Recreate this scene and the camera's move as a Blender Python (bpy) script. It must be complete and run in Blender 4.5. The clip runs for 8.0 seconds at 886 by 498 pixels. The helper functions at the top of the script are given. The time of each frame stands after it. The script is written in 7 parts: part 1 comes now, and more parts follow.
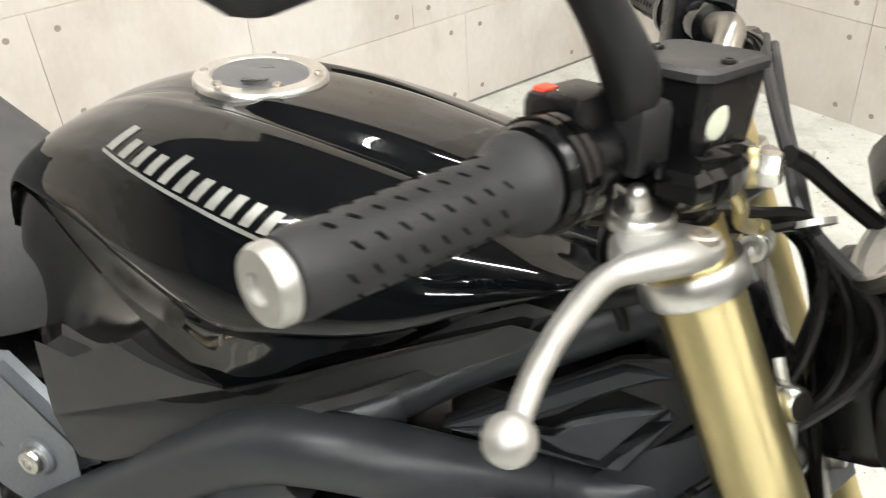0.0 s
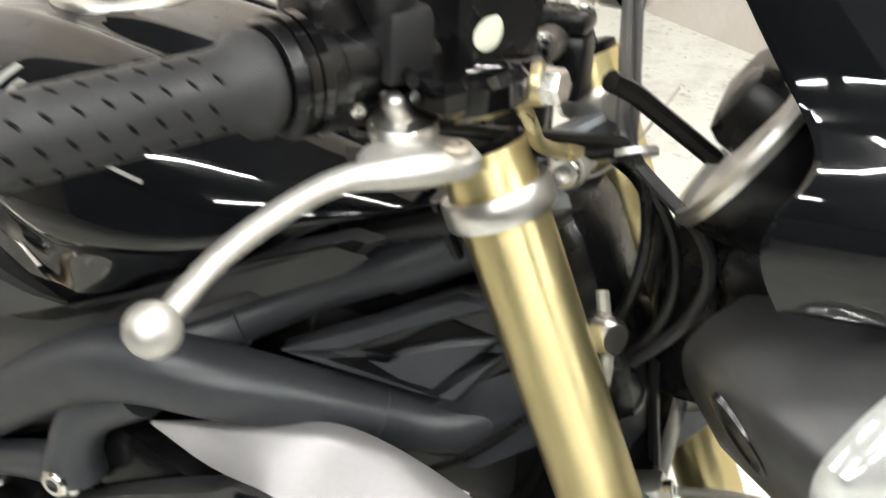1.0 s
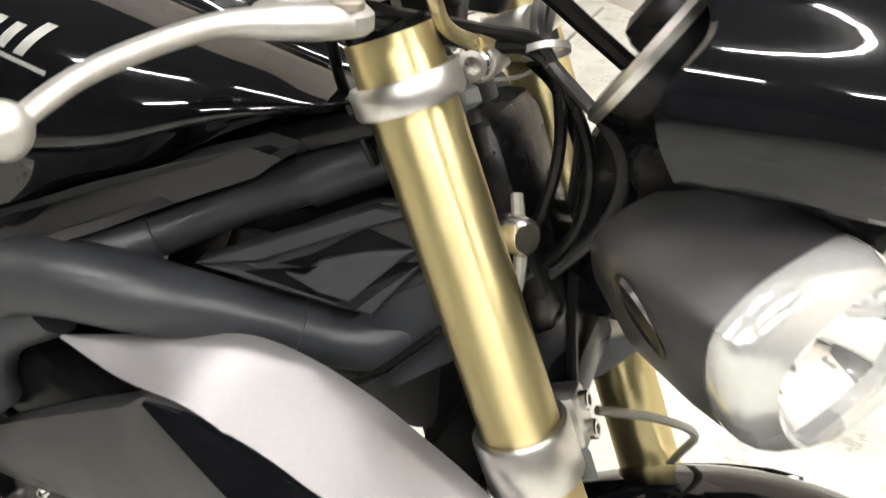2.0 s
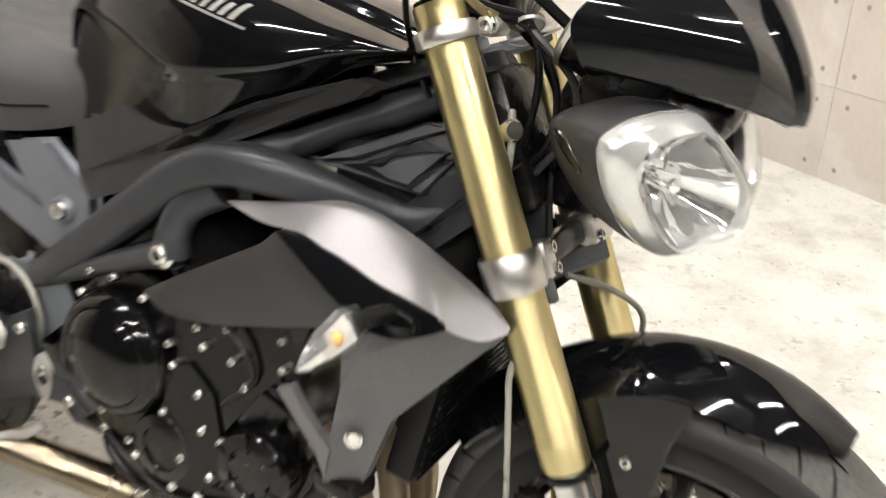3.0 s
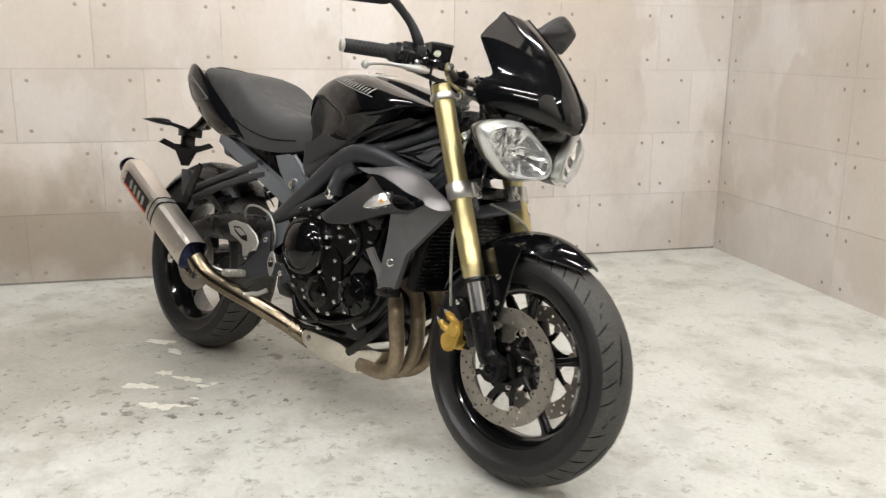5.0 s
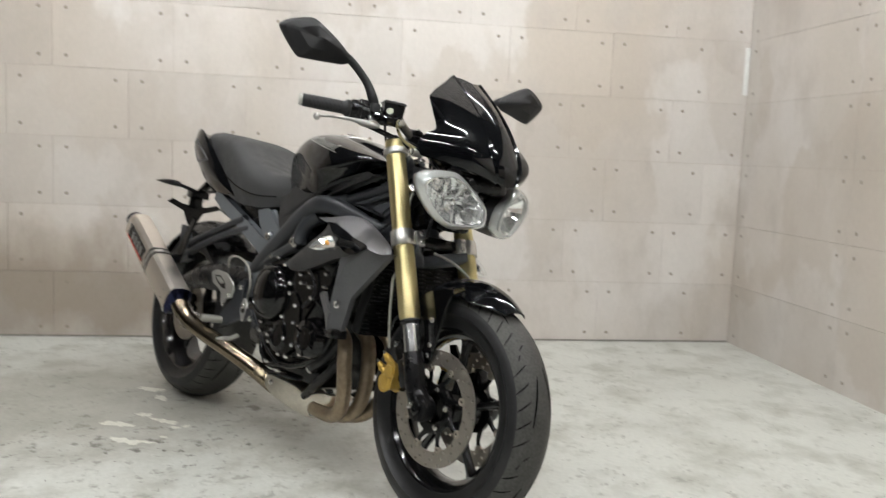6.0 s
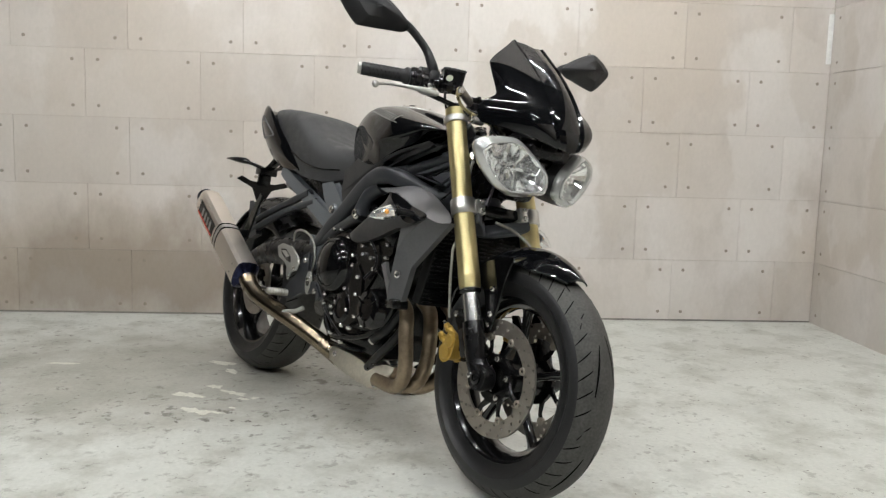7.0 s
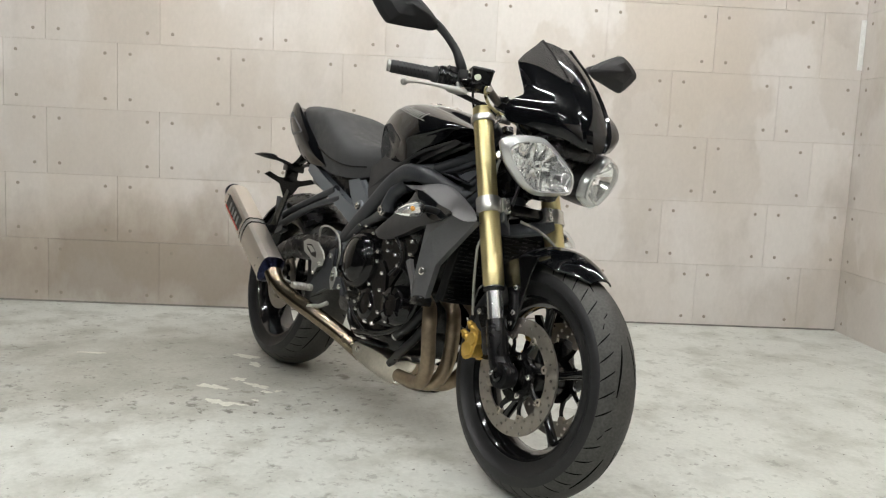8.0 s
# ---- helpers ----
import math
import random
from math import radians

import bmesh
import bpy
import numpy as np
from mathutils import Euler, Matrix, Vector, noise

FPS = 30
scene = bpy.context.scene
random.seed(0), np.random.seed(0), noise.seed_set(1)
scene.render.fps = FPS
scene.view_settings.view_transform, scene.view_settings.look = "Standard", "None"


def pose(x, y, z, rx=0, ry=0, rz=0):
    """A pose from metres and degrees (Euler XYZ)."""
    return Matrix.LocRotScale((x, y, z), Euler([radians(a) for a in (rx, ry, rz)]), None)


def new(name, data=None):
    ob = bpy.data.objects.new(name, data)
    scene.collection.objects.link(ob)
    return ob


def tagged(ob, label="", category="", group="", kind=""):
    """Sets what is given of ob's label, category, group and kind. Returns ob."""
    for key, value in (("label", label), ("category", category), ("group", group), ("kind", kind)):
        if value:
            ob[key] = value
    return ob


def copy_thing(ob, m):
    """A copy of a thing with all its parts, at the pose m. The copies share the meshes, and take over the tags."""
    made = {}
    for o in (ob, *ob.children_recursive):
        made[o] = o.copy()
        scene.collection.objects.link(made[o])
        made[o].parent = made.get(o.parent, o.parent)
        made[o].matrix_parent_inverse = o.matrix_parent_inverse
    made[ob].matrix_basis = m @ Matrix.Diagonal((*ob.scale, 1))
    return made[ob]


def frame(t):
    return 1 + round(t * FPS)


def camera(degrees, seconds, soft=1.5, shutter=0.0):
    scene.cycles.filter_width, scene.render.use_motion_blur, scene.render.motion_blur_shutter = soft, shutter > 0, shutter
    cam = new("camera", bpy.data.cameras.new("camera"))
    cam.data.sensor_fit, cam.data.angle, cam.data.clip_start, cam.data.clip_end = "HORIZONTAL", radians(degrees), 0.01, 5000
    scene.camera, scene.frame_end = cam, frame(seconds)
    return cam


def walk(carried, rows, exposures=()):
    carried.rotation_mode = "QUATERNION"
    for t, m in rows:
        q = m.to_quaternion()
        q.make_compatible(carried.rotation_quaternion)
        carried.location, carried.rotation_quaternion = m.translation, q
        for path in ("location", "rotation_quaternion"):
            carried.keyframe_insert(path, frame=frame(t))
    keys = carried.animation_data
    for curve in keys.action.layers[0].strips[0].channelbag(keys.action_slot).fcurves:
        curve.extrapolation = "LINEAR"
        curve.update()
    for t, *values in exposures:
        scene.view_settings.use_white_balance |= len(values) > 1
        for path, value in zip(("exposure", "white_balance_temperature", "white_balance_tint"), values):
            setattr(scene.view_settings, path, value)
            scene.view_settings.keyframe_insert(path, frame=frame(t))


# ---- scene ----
import collections

from mathutils.bvhtree import BVHTree

cam = camera(54.76, 8.0, soft=1.2, shutter=0.6)
# seconds, eye x y z, turn about x y z in degrees
PATH = [
    (0.0, 0.4518, -0.4043, 1.2463, 55.865, 3.521, 21.655),
    (0.5, 0.5193, -0.3819, 1.2481, 54.717, 3.289, 23.850),
    (1.0, 0.5613, -0.3642, 1.2178, 52.949, 2.023, 23.264),
    (1.5, 0.5796, -0.3579, 1.1758, 52.148, 0.780, 22.074),
    (1.7, 0.5849, -0.3608, 1.1717, 52.112, 0.215, 21.497),
    (2.8, 0.7519, -0.6239, 1.1389, 60.263, 0.521, 25.979),
    (3.0, 0.8193, -0.7353, 1.1479, 62.606, 0.343, 28.028),
    (3.5, 1.0744, -1.0067, 1.1301, 66.533, 0.151, 32.379),
    (4.0, 1.3492, -1.2703, 1.1120, 71.122, 0.165, 36.287),
    (4.2, 1.4492, -1.3778, 1.1030, 72.731, -0.222, 37.294),
    (5.3, 2.0903, -1.5900, 1.0503, 78.020, -1.230, 45.012),
    (5.5, 2.1503, -1.5530, 1.0147, 79.417, -2.047, 45.097),
    (6.0, 2.2812, -1.4182, 0.9437, 83.773, -2.480, 49.156),
    (6.5, 2.3035, -1.3795, 0.9147, 85.026, -1.773, 52.849),
    (7.0, 2.2875, -1.3674, 0.8921, 82.774, -1.614, 54.212),
    (7.5, 2.2953, -1.3756, 0.8846, 82.989, -2.279, 55.453),
    (8.0, 2.2972, -1.3798, 0.8846, 82.787, -2.637, 55.882),
]
EXPOSURES = [(0.0, 0.12, 6550, 8), (1.0, 0.30, 6530, 8), (1.7, 0.33, 6650, 10), (3.0, 0.15, 6750, 13), (4.2, -0.1, 6750, 14), (5.5, -0.50, 6450, 10), (6.5, -0.71, 6280, 9), (8.0, -0.61, 6400, 8.5)]
walk(cam, [(t, pose(x, y, z, rx, ry, rz)) for t, x, y, z, rx, ry, rz in PATH], EXPOSURES)

# ---------- world and light ----------
world = bpy.data.worlds.new("garage_dark")
scene.world = world
world.use_nodes = True
world.node_tree.nodes["Background"].inputs[0].default_value = (0.9, 0.95, 1.0, 1)
world.node_tree.nodes["Background"].inputs[1].default_value = 0.02
scene.view_settings.exposure = 0.0
TUBE_POWER = 295.0
SIZE = 1.05          # one scale for the place


# ---------- materials ----------
def mat(name, color, rough=0.5, metal=0.0, vary=0.15, scale=30.0, bump=0.0, bump_scale=300.0, coat=0.0, wear=None, spec=0.5, stretch=(1, 1, 1)):
    """A procedural surface: base colour with two scales of variation, roughness variation and fine relief."""
    m = bpy.data.materials.new(name)
    m.use_nodes = True
    nt = m.node_tree
    N, Lk = nt.nodes, nt.links
    b = N["Principled BSDF"]
    b.inputs["Metallic"].default_value = metal
    b.inputs["Coat Weight"].default_value = coat
    b.inputs["Coat Roughness"].default_value = 0.03
    b.inputs["Specular IOR Level"].default_value = spec
    co = N.new("ShaderNodeTexCoord")
    mp = N.new("ShaderNodeMapping")
    mp.inputs["Scale"].default_value = stretch
    Lk.new(co.outputs["Object"], mp.inputs["Vector"])
    n1 = N.new("ShaderNodeTexNoise")
    n1.inputs["Scale"].default_value = scale
    n1.inputs["Detail"].default_value = 5
    Lk.new(mp.outputs[0], n1.inputs["Vector"])
    n2 = N.new("ShaderNodeTexNoise")
    n2.inputs["Scale"].default_value = scale * 7.3
    n2.inputs["Detail"].default_value = 3
    Lk.new(mp.outputs[0], n2.inputs["Vector"])
    add = N.new("ShaderNodeMath")
    add.operation = "ADD"
    Lk.new(n1.outputs["Fac"], add.inputs[0])
    Lk.new(n2.outputs["Fac"], add.inputs[1])
    ramp = N.new("ShaderNodeMapRange")
    ramp.inputs["From Min"].default_value = 0.6
    ramp.inputs["From Max"].default_value = 1.4
    Lk.new(add.outputs[0], ramp.inputs["Value"])
    mix = N.new("ShaderNodeMix")
    mix.data_type = "RGBA"
    lo = [max(0, c * (1 - vary)) for c in color]
    hi = [min(1, c * (1 + vary)) for c in color]
    if wear:
        hi = wear
    mix.inputs[6].default_value = (*lo, 1)
    mix.inputs[7].default_value = (*hi, 1)
    Lk.new(ramp.outputs[0], mix.inputs[0])
    Lk.new(mix.outputs[2], b.inputs["Base Color"])
    rr = N.new("ShaderNodeMapRange")
    rr.inputs["From Min"].default_value = 0.3
    rr.inputs["From Max"].default_value = 0.7
    rr.inputs["To Min"].default_value = max(0.02, rough * 0.85)
    rr.inputs["To Max"].default_value = min(1, rough * 1.2)
    Lk.new(n1.outputs["Fac"], rr.inputs["Value"])
    Lk.new(rr.outputs[0], b.inputs["Roughness"])
    if bump:
        nb = N.new("ShaderNodeTexNoise")
        nb.inputs["Scale"].default_value = bump_scale
        nb.inputs["Detail"].default_value = 4
        Lk.new(mp.outputs[0], nb.inputs["Vector"])
        bp = N.new("ShaderNodeBump")
        bp.inputs["Strength"].default_value = bump
        bp.inputs["Distance"].default_value = 0.002
        Lk.new(nb.outputs["Fac"], bp.inputs["Height"])
        Lk.new(bp.outputs[0], b.inputs["Normal"])
    return m


def glow(name, color, strength):
    m = bpy.data.materials.new(name)
    m.use_nodes = True
    b = m.node_tree.nodes["Principled BSDF"]
    b.inputs["Base Color"].default_value = (*color, 1)
    b.inputs["Emission Color"].default_value = (*color, 1)
    b.inputs["Emission Strength"].default_value = strength
    return m


def pane(name, color, ior=1.45, rough=0.02):
    """A thin clear or tinted shell: straight-through light with a Fresnel gloss."""
    m = bpy.data.materials.new(name)
    m.use_nodes = True
    nt = m.node_tree
    nt.nodes.clear()
    out = nt.nodes.new("ShaderNodeOutputMaterial")
    mix = nt.nodes.new("ShaderNodeMixShader")
    clear = nt.nodes.new("ShaderNodeBsdfTransparent")
    gloss = nt.nodes.new("ShaderNodeBsdfGlossy")
    face = nt.nodes.new("ShaderNodeLayerWeight")
    face.inputs["Blend"].default_value = 0.5
    curve = nt.nodes.new("ShaderNodeMath")
    curve.operation = "POWER"
    curve.inputs[1].default_value = 4.0
    fres = nt.nodes.new("ShaderNodeMapRange")
    fres.inputs["To Min"].default_value = ((ior - 1) / (ior + 1)) ** 2
    fres.inputs["To Max"].default_value = 0.85
    nt.links.new(face.outputs["Facing"], curve.inputs[0])
    nt.links.new(curve.outputs[0], fres.inputs["Value"])
    clear.inputs["Color"].default_value = (*color, 1)
    gloss.inputs["Roughness"].default_value = rough
    nt.links.new(fres.outputs[0], mix.inputs[0])
    nt.links.new(clear.outputs[0], mix.inputs[1])
    nt.links.new(gloss.outputs[0], mix.inputs[2])
    nt.links.new(mix.outputs[0], out.inputs["Surface"])
    return m


def concrete(name, base, dark, warm, axis_scale, spots=0.0, rough=0.75, bump=0.15, stain=None, pale=(0.66, 0.63, 0.60), blotch=(0.46, 0.405, 0.345)):
    """Concrete in world space: broad clouds, streaks, specks; Object Info varies single panels a little."""
    m = bpy.data.materials.new(name)
    m.use_nodes = True
    nt = m.node_tree
    N, Lk = nt.nodes, nt.links
    b = N["Principled BSDF"]
    geo = N.new("ShaderNodeNewGeometry")
    mp = N.new("ShaderNodeMapping")
    mp.inputs["Scale"].default_value = axis_scale
    Lk.new(geo.outputs["Position"], mp.inputs["Vector"])

    def noise_node(scale, detail, rough_=0.55):
        n = N.new("ShaderNodeTexNoise")
        n.inputs["Scale"].default_value = scale
        n.inputs["Detail"].default_value = detail
        n.inputs["Roughness"].default_value = rough_
        Lk.new(mp.outputs[0], n.inputs["Vector"])
        return n

    def step(src, lo, hi):
        r = N.new("ShaderNodeMapRange")
        r.inputs["From Min"].default_value = lo
        r.inputs["From Max"].default_value = hi
        r.clamp = True
        Lk.new(src, r.inputs["Value"])
        return r.outputs[0]

    def blend(fac, a, bcol):
        x = N.new("ShaderNodeMix")
        x.data_type = "RGBA"
        Lk.new(fac, x.inputs[0])
        for sock, val in ((x.inputs[6], a), (x.inputs[7], bcol)):
            if isinstance(val, tuple):
                sock.default_value = (*val, 1)
            else:
                Lk.new(val, sock)
        return x.outputs[2]

    big, mid, fine = noise_node(0.9, 3), noise_node(4.0, 6, 0.6), noise_node(60.0, 5, 0.7)
    c = blend(step(big.outputs["Fac"], 0.36, 0.60), base, warm)
    c = blend(step(mid.outputs["Fac"], 0.48, 0.76), c, dark)
    if not spots:
        # blotches of the printed paper: soft-edged upright blocks, some pale and some brown
        jog = noise_node(7.0, 3)
        shift_ = N.new("ShaderNodeMix")
        shift_.data_type = "VECTOR"
        shift_.inputs[0].default_value = 0.22
        Lk.new(mp.outputs[0], shift_.inputs[4])
        Lk.new(jog.outputs["Color"], shift_.inputs[5])
        block = N.new("ShaderNodeTexVoronoi")
        block.feature, block.distance = "SMOOTH_F1", "CHEBYCHEV"
        block.inputs["Scale"].default_value = 3.4
        block.inputs["Smoothness"].default_value = 0.35
        Lk.new(shift_.outputs[1], block.inputs["Vector"])
        tone = N.new("ShaderNodeSeparateColor")
        Lk.new(block.outputs["Color"], tone.inputs["Color"])
        for sock, lo, hi, most, colour in (("Red", 0.55, 0.95, 0.65, pale), ("Green", 0.55, 0.95, 0.60, blotch)):
            r = N.new("ShaderNodeMapRange")
            r.inputs["From Min"].default_value, r.inputs["From Max"].default_value = lo, hi
            r.inputs["To Max"].default_value = most
            Lk.new(tone.outputs[sock], r.inputs["Value"])
            c = blend(r.outputs[0], c, colour)
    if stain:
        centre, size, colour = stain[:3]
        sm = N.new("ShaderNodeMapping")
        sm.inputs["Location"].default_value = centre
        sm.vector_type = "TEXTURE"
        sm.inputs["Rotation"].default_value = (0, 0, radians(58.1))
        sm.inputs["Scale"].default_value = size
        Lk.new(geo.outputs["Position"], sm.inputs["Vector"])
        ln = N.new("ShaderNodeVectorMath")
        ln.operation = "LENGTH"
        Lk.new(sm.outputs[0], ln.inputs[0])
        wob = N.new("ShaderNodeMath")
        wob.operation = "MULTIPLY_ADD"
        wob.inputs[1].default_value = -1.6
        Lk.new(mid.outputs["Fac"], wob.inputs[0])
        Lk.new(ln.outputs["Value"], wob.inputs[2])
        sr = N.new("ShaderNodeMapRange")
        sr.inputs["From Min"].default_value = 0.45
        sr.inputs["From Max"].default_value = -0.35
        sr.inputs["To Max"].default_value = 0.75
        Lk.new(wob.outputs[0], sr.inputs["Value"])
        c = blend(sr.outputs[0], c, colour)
    tint = N.new("ShaderNodeObjectInfo")
    hsv = N.new("ShaderNodeHueSaturation")
    Lk.new(c, hsv.inputs["Color"])
    val = N.new("ShaderNodeMapRange")
    val.inputs["To Min"].default_value = 0.94
    val.inputs["To Max"].default_value = 1.04
    Lk.new(tint.outputs["Random"], val.inputs["Value"])
    fv = N.new("ShaderNodeMapRange")
    fv.inputs["From Min"].default_value = 0.3
    fv.inputs["From Max"].default_value = 0.7
    fv.inputs["To Min"].default_value = 0.90 if spots else 0.955
    fv.inputs["To Max"].default_value = 1.07 if spots else 1.03
    Lk.new(fine.outputs["Fac"], fv.inputs["Value"])
    mul = N.new("ShaderNodeMath")
    mul.operation = "MULTIPLY"
    Lk.new(val.outputs[0], mul.inputs[0])
    Lk.new(fv.outputs[0], mul.inputs[1])
    Lk.new(mul.outputs[0], hsv.inputs["Value"])
    c = hsv.outputs["Color"]
    if spots:
        def specks(scale, radius, keep):
            """Chips and dents: one wobbly blot in some cells of a random mosaic."""
            bend = noise_node(scale * 2.2, 3)
            mixv = N.new("ShaderNodeMix")
            mixv.data_type = "VECTOR"
            mixv.inputs[0].default_value = 1.3 / scale
            Lk.new(mp.outputs[0], mixv.inputs[4])
            Lk.new(bend.outputs["Color"], mixv.inputs[5])
            vor = N.new("ShaderNodeTexVoronoi")
            vor.inputs["Scale"].default_value = scale
            Lk.new(mixv.outputs[1], vor.inputs["Vector"])
            blot = step(vor.outputs["Distance"], radius, radius * 0.55)
            sep = N.new("ShaderNodeSeparateColor")
            Lk.new(vor.outputs["Color"], sep.inputs["Color"])
            some = step(sep.outputs["Red"], keep, keep + 0.2)
            both_ = N.new("ShaderNodeMath")
            both_.operation = "MULTIPLY"
            Lk.new(blot, both_.inputs[0])
            Lk.new(some, both_.inputs[1])
            zone = step(noise_node(1.3, 4).outputs["Fac"], 0.40, 0.58)
            if stain:
                fade = N.new("ShaderNodeMapRange")
                fade.inputs["From Max"].default_value = 0.45
                fade.inputs["To Min"].default_value = 0.42
                Lk.new(sr.outputs[0], fade.inputs["Value"])
                part_ = N.new("ShaderNodeMath")
                part_.operation = "MULTIPLY"
                Lk.new(zone, part_.inputs[0])
                Lk.new(fade.outputs[0], part_.inputs[1])
                zone = part_.outputs[0]
            all_ = N.new("ShaderNodeMath")
            all_.operation = "MULTIPLY"
            Lk.new(both_.outputs[0], all_.inputs[0])
            Lk.new(zone, all_.inputs[1])
            return all_.outputs[0]

        c = blend(specks(10.0, 0.27, 0.50), c, (0.165, 0.150, 0.118))
        c = blend(specks(26.0, 0.30, 0.45), c, (0.105, 0.095, 0.075))
        area = step(noise_node(0.9, 3).outputs["Fac"], 0.36, 0.54)
        sp = noise_node(13.0, 9, 0.72)
        dots = N.new("ShaderNodeMath")
        dots.operation = "MULTIPLY"
        Lk.new(step(sp.outputs["Fac"], 0.575, 0.625), dots.inputs[0])
        if stain:
            near = N.new("ShaderNodeMapRange")
            near.inputs["From Max"].default_value = 0.75
            near.inputs["To Min"].default_value = 0.45
            Lk.new(sr.outputs[0], near.inputs["Value"])
            both = N.new("ShaderNodeMath")
            both.operation = "MULTIPLY"
            Lk.new(area, both.inputs[0])
            Lk.new(near.outputs[0], both.inputs[1])
            area = both.outputs[0]
        Lk.new(area, dots.inputs[1])
        soft = N.new("ShaderNodeMath")
        soft.operation = "MULTIPLY"
        soft.inputs[1].default_value = 0.9
        Lk.new(dots.outputs[0], soft.inputs[0])
        c = blend(soft.outputs[0], c, (0.120, 0.110, 0.088))
        sp2 = noise_node(2.6, 8, 0.72)
        c = blend(step(sp2.outputs["Fac"], 0.56, 0.70), c, tuple(x * 0.86 for x in base))
        sp3 = noise_node(45.0, 4, 0.6)
        c = blend(step(sp3.outputs["Fac"], 0.66, 0.71), c, (0.100, 0.090, 0.070))
    Lk.new(c, b.inputs["Base Color"])
    rr = N.new("ShaderNodeMapRange")
    rr.inputs["From Min"].default_value = 0.3
    rr.inputs["From Max"].default_value = 0.7
    rr.inputs["To Min"].default_value = rough * 0.75
    rr.inputs["To Max"].default_value = min(1, rough * 1.2)
    Lk.new(mid.outputs["Fac"], rr.inputs["Value"])
    Lk.new(rr.outputs[0], b.inputs["Roughness"])
    bp = N.new("ShaderNodeBump")
    bp.inputs["Strength"].default_value = bump
    bp.inputs["Distance"].default_value = 0.004
    Lk.new(fine.outputs["Fac"], bp.inputs["Height"])
    Lk.new(bp.outputs[0], b.inputs["Normal"])
    return m


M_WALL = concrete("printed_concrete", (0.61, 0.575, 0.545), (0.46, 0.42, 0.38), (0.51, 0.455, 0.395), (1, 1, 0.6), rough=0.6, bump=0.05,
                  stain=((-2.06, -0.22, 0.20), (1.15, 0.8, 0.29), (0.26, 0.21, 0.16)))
M_SEAM = mat("wall_joint_brown", (0.455, 0.395, 0.335), 0.8)
M_FOOT_SHADE = mat("wall_foot_shade", (0.2, 0.19, 0.17), 0.9, vary=0.4, scale=12)
M_DOT = mat("tie_hole_brown", (0.27, 0.23, 0.19), 0.8)
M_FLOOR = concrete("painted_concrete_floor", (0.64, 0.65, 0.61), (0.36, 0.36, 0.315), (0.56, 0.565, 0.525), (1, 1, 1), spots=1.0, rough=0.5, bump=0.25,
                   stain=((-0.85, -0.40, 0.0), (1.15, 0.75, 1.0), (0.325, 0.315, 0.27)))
M_CHIP = mat("white_paint_chip", (0.70, 0.69, 0.62), 0.65, scale=60)
# unlit room put into the colour: near-black, so gloss parts reflect darkness
M_SHADEWALL = mat("shade_black_wall", (0.05, 0.05, 0.05), 0.8, scale=3)
M_CEIL = mat("shade_black_ceiling", (0.06, 0.06, 0.06), 0.85, scale=3)
M_FIX = mat("white_lamp_housing", (0.75, 0.75, 0.73), 0.45)
M_TUBE = glow("lit_tube", (1.0, 0.985, 0.955), TUBE_POWER)

M_GLOSS = mat("black_gloss_paint", (0.003, 0.0033, 0.004), 0.035, spec=0.45, vary=0.3, scale=120)
M_KNEE = mat("semi_gloss_black_cover", (0.010, 0.0098, 0.0095), 0.17, spec=0.28, vary=0.2, scale=60)
M_SATIN = mat("satin_black_plastic", (0.004, 0.004, 0.0045), 0.27, bump=0.06, bump_scale=900, spec=0.28)
M_PANEL = mat("dark_grey_side_panel", (0.022, 0.022, 0.023), 0.40, bump=0.05, bump_scale=1200, spec=0.48)
M_FRAME = mat("matt_black_frame", (0.026, 0.028, 0.032), 0.38, bump=0.05, bump_scale=700, spec=0.33)
M_SUBFR = mat("grey_cast_subframe", (0.15, 0.163, 0.18), 0.42, metal=0.4, bump=0.06, bump_scale=600)
M_SHROUD = mat("graphite_plastic", (0.082, 0.082, 0.085), 0.46, bump=0.04, bump_scale=1000)
M_FIN = mat("silver_grey_paint", (0.20, 0.195, 0.20), 0.40, metal=0.6, vary=0.05)
M_GOLD = mat("gold_anodised", (0.66, 0.57, 0.30), 0.38, metal=0.95, vary=0.04, scale=3)
brush = M_GOLD.node_tree.nodes.new("ShaderNodeTangent")
brush.direction_type, brush.axis = "RADIAL", "Z"
gold = M_GOLD.node_tree.nodes["Principled BSDF"]
gold.inputs["Anisotropic"].default_value = 0.96
gold.inputs["Anisotropic Rotation"].default_value = 0.25
M_GOLD.node_tree.links.new(brush.outputs[0], gold.inputs["Tangent"])
M_CALIPER = mat("gold_caliper_paint", (0.55, 0.36, 0.08), 0.42, metal=0.6)
M_ALU = mat("brushed_aluminium", (0.66, 0.65, 0.62), 0.33, metal=1.0, vary=0.08)
M_CAST = mat("cast_silver_lever", (0.46, 0.455, 0.43), 0.45, metal=0.85, vary=0.08, bump=0.03)
M_CHROME = mat("chrome", (0.78, 0.78, 0.78), 0.07, metal=1.0, vary=0.03)
M_HARDCHROME = mat("hard_chromed_tube", (0.72, 0.72, 0.71), 0.20, metal=0.95, vary=0.04)
M_BAR = mat("grey_anodised_bar", (0.30, 0.28, 0.25), 0.32, metal=0.9, vary=0.08)
M_STEEL = mat("zinc_bolt", (0.72, 0.71, 0.68), 0.22, metal=1.0)
M_RUBBER = mat("grip_rubber", (0.020, 0.020, 0.0215), 0.5, bump=0.15, bump_scale=900, spec=0.25)
M_MATT = mat("matt_black_mirror_plastic", (0.010, 0.010, 0.011), 0.48, bump=0.08, bump_scale=900, spec=0.3)
